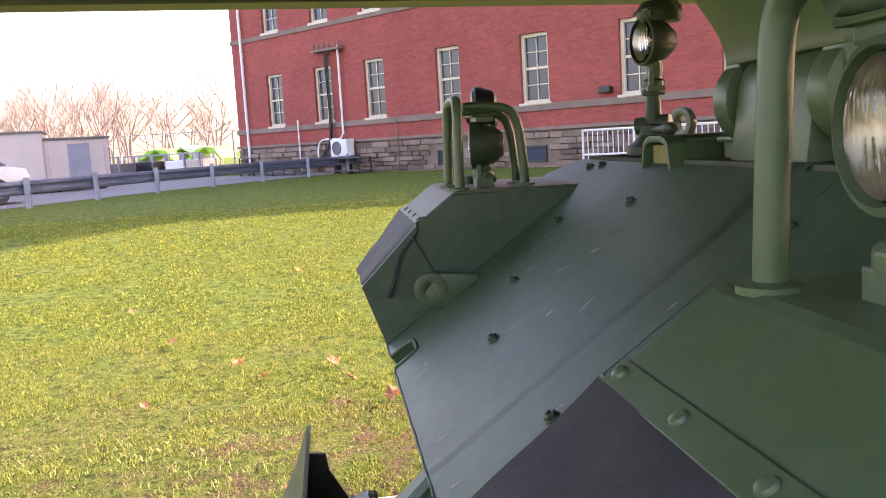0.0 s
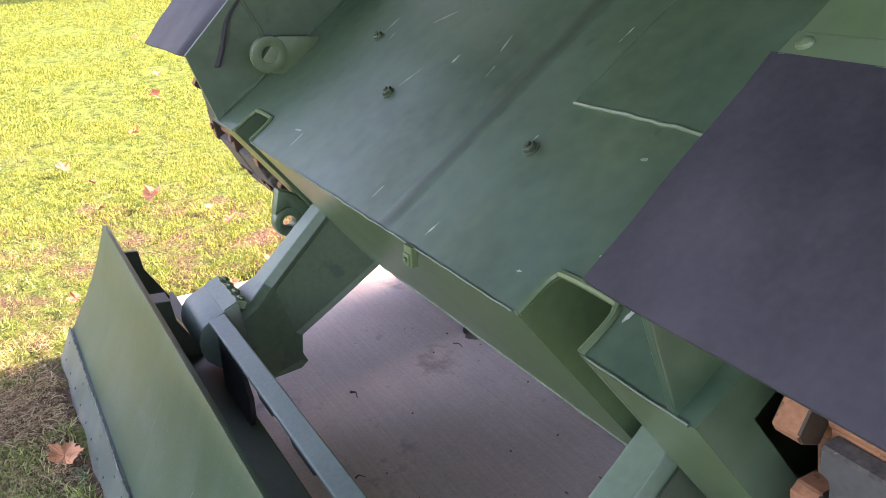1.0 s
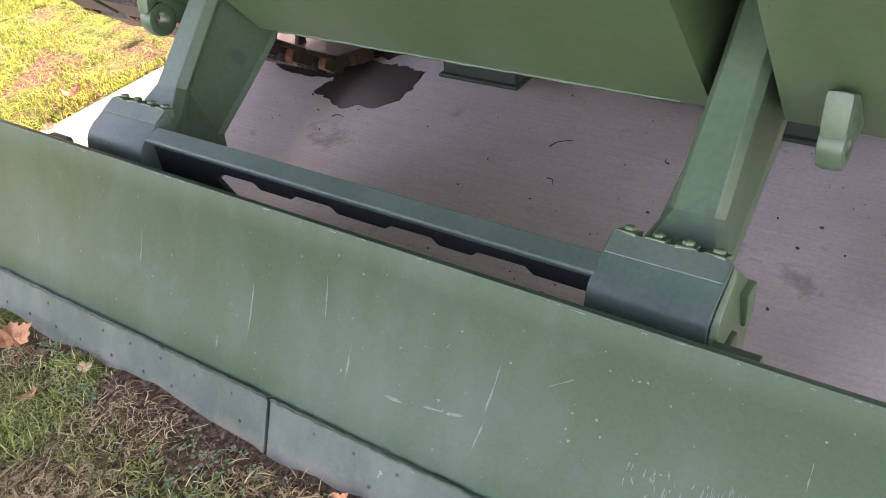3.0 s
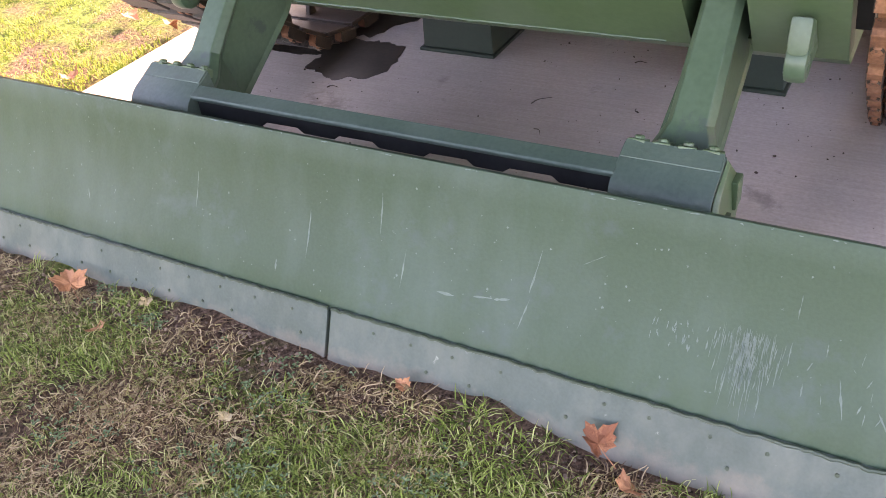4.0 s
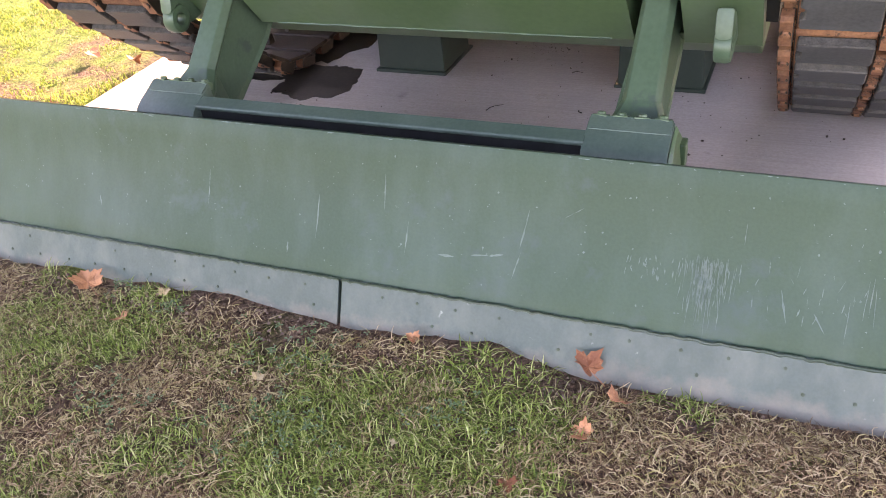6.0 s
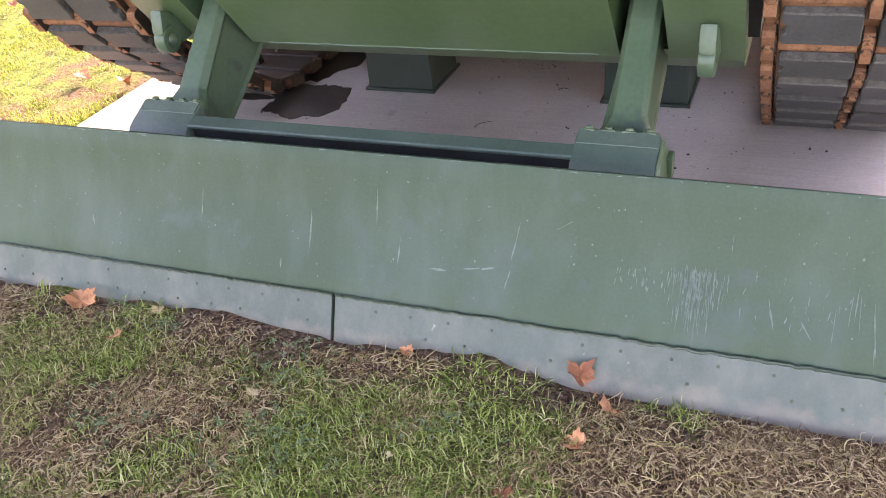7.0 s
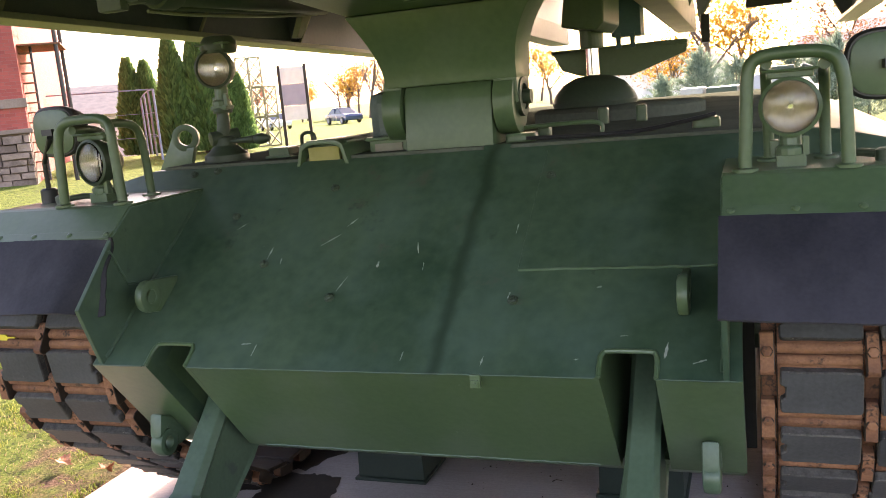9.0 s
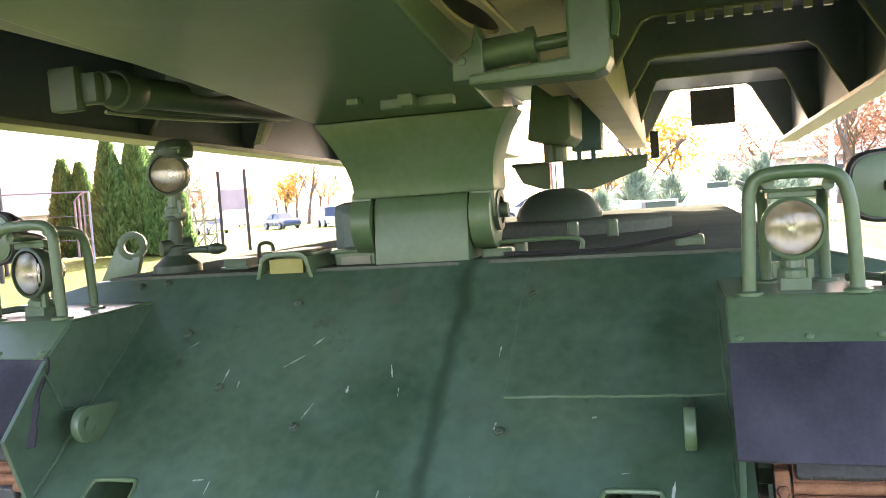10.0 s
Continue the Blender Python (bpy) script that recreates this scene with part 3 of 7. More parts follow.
def small_clip():
    bm = bmesh.new()
    box(bm, 0.314, 0.346, -0.011, 0.004, NZ - 0.038, NZ + 0.003)
    box(bm, 0.319, 0.341, -0.015, -0.009, NZ - 0.036, NZ - 0.012)
    lathe(bm, [(0.006, 0), (0.006, 0.006)], Matrix.Translation((0.33, -0.014, NZ - 0.024)) @ Matrix.Rotation(radians(90), 4, "X"), 8)
    part("clip", bm, GREEN, vehicle, "small welded clip", bevel=0.002)


small_clip()


def eye_plates():
    for sx in (-1, 1):
        # upper towing eyes on the glacis
        bm = bmesh.new()
        y = 0.155 if sx < 0 else 0.135
        ring_plate(bm, (sx * 0.918, y, 1.20), (1, 0, 0), 0.058, 0.024, 0.032)
        prism(bm, [(y - 0.01, 1.145), (y - 0.045, 1.165), (y + 0.03, 1.255), (y + 0.17, 1.24), (y + 0.10, 1.12)], sx * 0.918 - 0.012, sx * 0.918 + 0.012)
        part("towing_eye", bm, GREEN, vehicle, bevel=0.009, smooth=True)
        # lower shackle lugs under the nose
        bm = bmesh.new()
        x = 0.975 if sx > 0 else -0.955
        ring_plate(bm, (x, 0.168, 0.645), (1, 0, 0), 0.052, 0.02, 0.052)
        prism(bm, [(0.118, 0.675), (0.140, 0.765), (0.20, 0.735), (0.30, 0.625), (0.215, 0.61), (0.215, 0.66), (0.17, 0.70)], x - 0.026, x + 0.026)
        part("towing_lug", bm, ARMPAINT, vehicle, bevel=0.014, smooth=True)


eye_plates()


def arms():
    for sx in (-1, 1):
        xc = sx * 0.775
        bm = bmesh.new()
        prof = [(0.62, 1.13), (0.21, 0.735), (0.0, 0.535), (-0.06, 0.49), (-0.12, 0.46), (-0.10, 0.36), (-0.06, 0.22), (0.09, 0.215), (0.115, 0.235), (0.100, 0.268), (0.105, 0.331), (0.242, 0.415), (0.386, 0.505), (0.80, 0.92)]
        nf = 5                                  # the first points run down the front
        side, edge = [], []
        for f in (-1, 1):
            row, lip = [], []
            for k, (y, z) in enumerate(prof):
                half = 0.052 + 0.045 * step((0.03 - y) / 0.13)
                if k < nf:
                    lip.append(bm.verts.new((xc + f * (half - 0.017), y, z)))
                    row.append(bm.verts.new((xc + f * half, y + 0.020, z - 0.014)))
                else:
                    row.append(bm.verts.new((xc + f * half, y, z)))
            side.append(row)
            edge.append(lip)
        (A, B), (E, F) = side, edge
        cheeks = [bm.faces.new(A), bm.faces.new(B[::-1])]
        for i in range(nf - 1):
            bm.faces.new((E[i], F[i], F[i + 1], E[i + 1]))
            bm.faces.new((A[i], E[i], E[i + 1], A[i + 1]))
            bm.faces.new((B[i], B[i + 1], F[i + 1], F[i]))
        for i in range(nf, len(prof) - 1):
            bm.faces.new((A[i], B[i], B[i + 1], A[i + 1]))
        bm.faces.new((A[nf - 1], E[nf - 1], F[nf - 1], B[nf - 1], B[nf], A[nf]))
        bm.faces.new((A[-1], B[-1], B[0], F[0], E[0], A[0]))
        bmesh.ops.recalc_face_normals(bm, faces=bm.faces)
        bmesh.ops.inset_individual(bm, faces=cheeks, thickness=0.020, depth=-0.008, use_even_offset=True)
        part("blade_arm", bm, ARMPAINT, vehicle, "thick green steel push arm with rubbed edges", bevel=0.004)
        # hinge housing that clamps the blade, with its bolt row
        x0, x1 = sx * 0.655, sx * 0.892
        bm = bmesh.new()
        hp = [(-0.100, 0.500), (-0.100, 0.519), (-0.106, 0.525), (-0.150, 0.507), (-0.192, 0.489), (-0.212, 0.476), (-0.226, 0.456), (-0.234, 0.428), (-0.233, 0.40), (-0.218, 0.36), (-0.185, 0.33), (-0.14, 0.315), (-0.10, 0.33), (-0.09, 0.42)]
        prism(bm, hp, min(x0, x1), max(x0, x1))
        hs = part("hinge_housing", bm, WORN, vehicle, "flat-topped steel hinge housing behind the blade", bevel=0.003, smooth=True)
        # cap plate clamped along the back edge, its front edge a little proud
        bm = bmesh.new()
        prism(bm, [(-0.101, 0.525), (-0.106, 0.531), (-0.150, 0.5105), (-0.151, 0.5080)], min(x0, x1) + 0.004, max(x0, x1) - 0.004)
        part("cap_plate", bm, WORN, hs, "thin cap plate under the bolts", bevel=0.0015)
        for k in range(4):
            bm = bmesh.new()
            m = Matrix.Translation((sx * (0.684 + 0.058 * k), -0.094, 0.522)) @ Matrix.Rotation(radians(-24), 4, "X")
            box(bm, -0.021, 0.021, -0.016, 0.020, -0.020, 0.006, m @ Matrix.Rotation(0.12 * (k % 3 - 1), 4, "Z"))
            lathe(bm, [(0.013, 0.004), (0.013, 0.012), (0.008, 0.015)], m @ Matrix.Translation((0, 0.004, 0)) @ Matrix.Rotation(0.3 * k, 4, "Z"), 6)
            part("bolt", bm, GREEN, hs, "worn clamp bolt", bevel=0.003)
        # outer cheek with the locking lugs
        bm = bmesh.new()
        xo = sx * 0.8935
        hp = [(-0.055, 0.47), (-0.106, 0.520), (-0.150, 0.501), (-0.192, 0.484), (-0.212, 0.470), (-0.228, 0.445), (-0.230, 0.41), (-0.215, 0.36), (-0.185, 0.33), (-0.10, 0.31), (-0.04, 0.35), (-0.03, 0.42)]
        A = [bm.verts.new((xo, y, z)) for y, z in hp]
        B = [bm.verts.new((xo + sx * (0.008 + 0.09 * max(0.0, 0.525 - z)), -0.13 + (y + 0.13) * 0.9, 0.41 + (z - 0.41) * 0.9)) for y, z in hp]
        bm.faces.new(A)
        bm.faces.new(B)
        for i in range(len(hp)):
            bm.faces.new((A[i], B[i], B[(i + 1) % len(hp)], A[(i + 1) % len(hp)]))
        hc = part("hinge_cheek", bm, GREEN, vehicle, bevel=0.004)
        for y, z, mat in ((-0.078, 0.42, GREEN), (-0.172, 0.37, DARKGREEN)):
            bm = bmesh.new()
            xa, xb = sorted((xo + sx * 0.005, xo + sx * 0.030))
            box(bm, xa, xb, y - 0.026, y + 0.026, z - 0.038, z + 0.038)
            part("locking_lug", bm, mat, hc, bevel=0.006)


arms()


def blade():
    prof = [(-0.332, 0.520), (-0.352, 0.46), (-0.375, 0.39), (-0.405, 0.32), (-0.438, 0.255), (-0.475, 0.19), (-0.515, 0.122)]
    th = 0.018
    X = 1.69
    rnd0 = random.Random(2)
    bm = bmesh.new()
    back = [(y + th, z - 0.006) for y, z in prof]
    prism(bm, prof + back[::-1], -X, X)
    bl = part("dozer_blade", bm, BLADE, vehicle, "long concave green dozer blade with pale scuffs", smooth=True, bevel=0.004)
    for x0, x1 in ((-X, -0.006), (0.004, X)):
        bm = bmesh.new()
        prism(bm, [(-0.524, 0.128), (-0.516, 0.126), (-0.500, 0.118), (-0.565, -0.02), (-0.592, -0.02)], x0, x1)
        part("cutting_edge", bm, EDGE, bl, "separate steel cutting edge with dried mud", bevel=0.003)
    # rough weld between the blade and its edge
    for x0, x1 in ((-X, -0.006), (0.004, X)):
        bm = bmesh.new()
        n = int((x1 - x0) / 0.010)
        tube(bm, [(x0 + (x1 - x0) * i / n, -0.5235 + rnd0.uniform(-0.002, 0.002), 0.1265 + rnd0.uniform(-0.0032, 0.0032)) for i in range(n + 1)], 0.0046, 6)
        part("weld_seam", bm, DARKGREEN, bl, "rough dark weld", smooth=True)
    # bolt heads along the edge
    for row, (y, z) in enumerate(((-0.5375, 0.098), (-0.563, 0.045))):
        bm = bmesh.new()
        x = -1.62
        while x < 1.65:
            if abs(x) > 0.03 and rnd0.random() < 0.72:
                m = Matrix.Translation((x + 0.04 * row + rnd0.uniform(-0.012, 0.012), y, z)) @ Matrix.Rotation(radians(67), 4, "X")
                lathe(bm, [(0.0052, -0.004), (0.0048, 0.0015), (0.003, 0.0025)], m, 8)
            x += 0.125
        part("edge_bolts", bm, DARKGREEN, bl)["kind"] = "stuff"
    # pale scuffs and scratches on the face
    rnd = random.Random(9)
    bm = bmesh.new()

    def face_at(z):
        ys, zs = [p[0] for p in prof][::-1], [p[1] for p in prof][::-1]
        return float(np.interp(z, zs, ys)) - 0.0012

    def scuff(x, z, dx, dz, w):
        n = 6
        l1, l2 = [], []
        for i in range(n + 1):
            u = i / n
            zz, xx = z + dz * u, x + dx * u + rnd.uniform(-0.0005, 0.0005)
            k = w * (0.2 + rnd.random()) * math.sin(math.pi * (i + 0.3) / (n + 0.6))
            ax, az = (k, 0) if abs(dz) > abs(dx) else (0, k)
            l1.append(bm.verts.new((xx - ax, face_at(zz - az), zz - az)))
            l2.append(bm.verts.new((xx + ax, face_at(zz + az), zz + az)))
        for i in range(n):
            bm.faces.new((l1[i], l1[i + 1], l2[i + 1], l2[i]))
    for _ in range(150):
        u = abs(rnd.gauss(0, 0.5))
        scuff(1.045 + rnd.gauss(0, 0.030), 0.315 - 0.11 * min(u, 1.4), rnd.gauss(0, 0.003), -0.02 - 0.07 * rnd.random() ** 2, 0.0005 + 0.0012 * rnd.random())
    for _ in range(24):
        scuff(0.89 + rnd.gauss(0, 0.04), 0.275 + rnd.gauss(0, 0.016), rnd.gauss(0, 0.003), -0.006 - 0.015 * rnd.random(), 0.001 + 0.0015 * rnd.random())
    for _ in range(26):
        scuff(1.30 + rnd.gauss(0, 0.10), 0.25 + rnd.gauss(0, 0.04), rnd.gauss(0, 0.005), -0.008 - 0.02 * rnd.random(), 0.0006 + 0.0015 * rnd.random())
    for _ in range(8):
        scuff(1.44 + rnd.gauss(0, 0.04), 0.27 + rnd.gauss(0, 0.03), rnd.gauss(0, 0.01), -0.09, 0.0015)
    for x, z, dx, dz, w in ((0.56, 0.37, -0.02, -0.10, 0.0028), (0.545, 0.26, -0.02, -0.07, 0.003), (0.40, 0.235, 0.05, 0.006, 0.004), (0.455, 0.240, 0.04, 0.008, 0.005), (0.30, 0.225, 0.05, 0.0, 0.004),
                            (1.22, 0.26, 0.02, -0.07, 0.003), (1.30, 0.22, 0.03, -0.04, 0.003), (0.20, 0.30, -0.006, -0.09, 0.0025), (-0.10, 0.34, -0.004, -0.12, 0.0025), (-0.50, 0.37, -0.004, -0.10, 0.003),
                            (0.12, 0.42, 0.0, -0.10, 0.002), (0.66, 0.36, 0.05, 0.03, 0.0015), (1.52, 0.42, 0.16, -0.01, 0.004), (-0.95, 0.25, 0.01, -0.03, 0.004), (1.12, 0.40, 0.0, -0.05, 0.0015), (-0.2, 0.20, 0.0, -0.03, 0.003)):
        scuff(x, z, dx, dz, w)
    for _ in range(260):
        r = 0.0012 + 0.0022 * rnd.random() ** 3
        x, z = rnd.uniform(-1.6, 1.65), rnd.uniform(0.15, 0.48)
        scuff(x - r, z, 2 * r, rnd.gauss(0, 0.001), r * 1.2)
    for _ in range(70):
        x = rnd.uniform(-1.65, 1.66)
        scuff(x, 0.517 + rnd.uniform(-0.004, 0.002), 0.004 + 0.035 * rnd.random() ** 3, rnd.gauss(0, 0.0006), 0.0007 + 0.0012 * rnd.random())
    ob = part("scuff_mark", bm, material("pale_scuff", (0.058, 0.094, 0.078), (0.130, 0.175, 0.152), 0.6, 0, 30, 90, 0), bl, fix=False)
    ob["kind"] = "stuff"
    # stiffening channel and end gussets on the rear
    bm = bmesh.new()
    prism(bm, [(-0.405, 0.262), (-0.145, 0.262), (-0.145, 0.13), (-0.46, 0.13)], -1.50, 1.50)
    part("rear_channel", bm, DARKGREEN, bl, bevel=0.006)
    for x, w in ((-1.45, 0.01), (-0.955, 0.042), (0.955, 0.042), (1.45, 0.01)):
        bm = bmesh.new()
        prism(bm, [(-0.335, 0.480), (-0.255, 0.472), (-0.245, 0.40), (-0.17, 0.27), (-0.20, 0.10), (-0.45, 0.10), (-0.465, 0.19), (-0.40, 0.31)], x - w, x + w)
        part("gusset", bm, DARKGREEN, bl, bevel=0.003)
    # cross bar between the hinge housings and the slotted plate below it
    bm = bmesh.new()
    prism(bm, [(-0.146, 0.500), (-0.150, 0.503), (-0.196, 0.491), (-0.199, 0.486), (-0.197, 0.476), (-0.146, 0.479)], -0.66, 0.66)
    part("cross_bar", bm, WORN, bl, "angle-section cross bar", bevel=0.003)
    # thin lip hanging under the bar, its lower edge cut by shallow notches
    bm = bmesh.new()
    low = [(-0.655, 0.262), (-0.40, 0.262), (-0.375, 0.30), (-0.375, 0.36), (-0.43, 0.412)]
    for a, b in ((-0.415, -0.265), (-0.160, -0.010), (0.130, 0.280), (0.362, 0.515)):
        low += [(a, 0.420), (a + 0.02, 0.434), (b - 0.02, 0.436), (b, 0.420)]
    low += [(0.655, 0.420), (0.655, 0.478), (-0.655, 0.478)]
    prism(bm, low, -0.178, -0.164, "y")
    # black here is the bar's shade in colour, the deep left end too
    part("lip", bm, BLACK, bl, "notched lip under the cross bar, blackened for shade")


blade()


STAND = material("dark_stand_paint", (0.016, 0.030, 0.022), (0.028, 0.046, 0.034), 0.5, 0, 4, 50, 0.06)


def stand(x0, x1):
    t = thing("vehicle_stand", ((x0 + x1) / 2, 1.415, 0.004), "dark green steel support box under the hull", "support stand", "stands under the hull")
    bm = bmesh.new()
    w = (x1 - x0) / 2
    A = [(-w + 0.012, -0.165), (w - 0.012, -0.165), (w - 0.012, 0.165), (-w + 0.012, 0.165)]
    lo = [bm.verts.new((x, y, 0.012)) for x, y in A]
    hi = [bm.verts.new((x * 0.92, y * 0.92, 0.466)) for x, y in A]
    bm.faces.new(lo)
    bm.faces.new(hi)
    for i in range(4):
        bm.faces.new((lo[i], lo[(i + 1) % 4], hi[(i + 1) % 4], hi[i]))
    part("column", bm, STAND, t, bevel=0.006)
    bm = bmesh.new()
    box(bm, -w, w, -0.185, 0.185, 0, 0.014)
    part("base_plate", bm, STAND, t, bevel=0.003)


stand(-0.752, -0.384)
stand(0.420, 0.812)


# ---- tracks ----
def track_path():
    """Side outline of the link line from the top run over the idler down to the ground."""
    pts = [(5.6, 1.365), (4.0, 1.36), (2.6, 1.365), (1.6, 1.38), (0.95, 1.395), (0.62, 1.385), (0.36, 1.30), (0.20, 1.17), (0.140, 1.04), (0.145, 0.92), (0.185, 0.80),
           (0.300, 0.625), (0.50, 0.450), (0.72, 0.290), (0.92, 0.150), (1.06, 0.078), (1.24, 0.049), (1.5, 0.046), (1.8, 0.046), (2.6, 0.046), (3.6, 0.046), (4.6, 0.046), (5.6, 0.046)]
    return [(p.y, p.z) for p in smooth_path([(0, y, z) for y, z in pts], 10)]


PITCH = 0.194


def link_mesh():
    """Steel body of one link: plates, pin tubes and connectors. Local y runs along the track, z points outwards, x across."""
    bm = bmesh.new()
    for x0, x1 in ((-0.232, -0.020), (0.022, 0.238)):
        box(bm, x0, x1, -0.074, 0.074, -0.032, 0.004)
        for y in (-0.080, 0.080):
            tube(bm, [(x0, y, -0.006), (x1, y, -0.006)], 0.0165, 10)
    for y in (-0.080, 0.080):
        tube(bm, [(-0.275, y, -0.006), (0.277, y, -0.006)], 0.011, 8)
    box(bm, -0.276, 0.278, -0.060, 0.110, -0.040, -0.022)
    for x0, x1 in ((-0.280, -0.238), (-0.016, 0.018), (0.242, 0.282)):
        prism(bm, [(0.040, -0.024), (0.036, 0.010), (0.046, 0.024), (0.150, 0.024), (0.158, 0.010), (0.154, -0.024)], x0, x1)
        lathe(bm, [(0.017, 0.02), (0.017, 0.030), (0.012, 0.033)], Matrix.Translation(((x0 + x1) / 2, 0.097, 0)), 6)
    prism(bm, [(-0.03, -0.03), (0.03, -0.03), (0.016, -0.09), (-0.016, -0.09)], -0.012, 0.012)
    finish(bm, 0.003, 1)
    # inward and side faces darkened: grime plus the shade under the hull
    for f in bm.faces:
        if (f.calc_center_median().z < -0.012 and f.normal.z < 0.3) or abs(f.normal.x) > 0.7:
            f.material_index = 1
    me = bpy.data.meshes.new("track_link")
    bm.to_mesh(me)
    bm.free()
    me.materials.append(RUST)
    me.materials.append(OILY_SHADED)
    return me


def pad_mesh():
    """A worn rubber pad with chipped corners."""
    bm = bmesh.new()
    prism(bm, [(-0.102, -0.063), (-0.04, -0.065), (0.03, -0.063), (0.101, -0.065), (0.104, -0.022), (0.090, -0.016), (0.090, 0.018), (0.104, 0.024), (0.103, 0.058), (0.097, 0.064), (0.02, 0.063), (-0.05, 0.065), (-0.100, 0.063), (-0.105, 0.056), (-0.104, -0.05)], 0.0, 0.032, "z")
    finish(bm, 0.005, 1)
    for f in bm.faces:
        if f.normal.z < 0.9:
            f.material_index = 1
    me = bpy.data.meshes.new("rubber_pad")
    bm.to_mesh(me)
    bm.free()
    me.materials.append(PAD)
    me.materials.append(PAD_EDGE)
    return me


LINK, PADMESH = link_mesh(), pad_mesh()


def build_track(xc, label, joint):
    tr = new("track")
    tr.parent = vehicle
    tagged(tr, label)
    path = track_path()
    run = [0.0]
    for a, b in zip(path, path[1:]):
        run.append(run[-1] + math.hypot(b[0] - a[0], b[1] - a[1]))
    ys, zs = [p[0] for p in path], [p[1] for p in path]
    # the links are counted so that one joint comes to the given height in front of the idler
    front = [i for i in range(len(path)) if ys[i] < 0.5 and zs[i] < 1.25]
    sj = np.interp(-joint, [-zs[i] for i in front], [run[i] for i in front])
    s = (sj - PITCH / 2) % PITCH
    s += PITCH if s < 0.05 else 0.0
    while s < run[-1] - 0.1:
        y, z = np.interp(s, run, ys), np.interp(s, run, zs)
        y2, z2 = np.interp(s + 0.04, run, ys), np.interp(s + 0.04, run, zs)
        y1, z1 = np.interp(s - 0.04, run, ys), np.interp(s - 0.04, run, zs)
        d = Vector((0, y2 - y1, z2 - z1)).normalized()
        n = Vector((1, 0, 0)).cross(d)
        n = -n if (n.dot(Vector((0, min(y - 1.6, 0), z - 0.8))) < 0 and z < 1.3) or (z > 1.3 and n.z < 0) else n
        x = d.cross(n)
        m = Matrix((x, d, n)).transposed().to_4x4()
        m.translation = (xc, y, z)
        ob = new("track_link", LINK)
        ob.parent = tr
        ob.matrix_basis = m
        for px, turn in ((-0.124, 180), (0.127, 0)):
            ob = new("rubber_pad", PADMESH)
            ob.parent = tr
            ob.matrix_basis = m @ Matrix.Translation((px, 0, 0.003)) @ Matrix.Rotation(radians(turn), 4, "Z")
        s += PITCH
    return tr


build_track(1.394, "worn track of rusty links with black rubber pads", 1.031)
build_track(-1.394, "worn track of rusty links with black rubber pads", 1.042)


def wheels():
    for sx in (-1, 1):
        bm = bmesh.new()
        m = Matrix.Translation((sx * 1.394, 0.56, 0.985)) @ Matrix.Rotation(radians(90), 4, "Y")
        for o in (-0.14, 0.14):
            lathe(bm, [(0.08, o - 0.09), (0.27, o - 0.08), (0.345, o - 0.06), (0.345, o + 0.06), (0.27, o + 0.08), (0.08, o + 0.09)], m, 32)
        part("idler_wheel", bm, GREEN, vehicle, smooth=True)
        for k in range(5):
            bm = bmesh.new()
            m = Matrix.Translation((sx * 1.394, 1.75 + 0.78 * k, 0.435)) @ Matrix.Rotation(radians(90), 4, "Y")
            for o in (-0.14, 0.14):
                lathe(bm, [(0.08, o - 0.07), (0.26, o - 0.06), (0.345, o - 0.05), (0.345, o + 0.05), (0.26, o + 0.06), (0.08, o + 0.07)], m, 28)
            part("road_wheel", bm, DARKGREEN, vehicle, smooth=True)
        bm = bmesh.new()
        tube(bm, [(sx * 1.0, 0.56, 0.985), (sx * 1.5, 0.56, 0.985)], 0.07, 14)
        part("idler_axle", bm, GREEN, vehicle)


bm = bmesh.new()
prism(bm, [(-1.60, 1.048), (-1.545, 1.048), (-1.54, 1.056), (-1.505, 1.057), (-1.505, 1.061), (-1.54, 1.062), (-1.545, 1.070), (-1.60, 1.070)], 0.094, 0.099, "y")
part("tag", bm, YELLOW, vehicle, "small yellow tag on the track")
wheels()
# black plates added to stand for the shade between hull and tracks
for sx in (-1, 1):
    bm = bmesh.new()
    box(bm, min(sx * 1.055, sx * 1.10), max(sx * 1.055, sx * 1.10), 0.45, 5.9, 0.615, 1.505)
    part("shade_plate", bm, BLACK, vehicle, "black filler plate for the shade between hull and track")


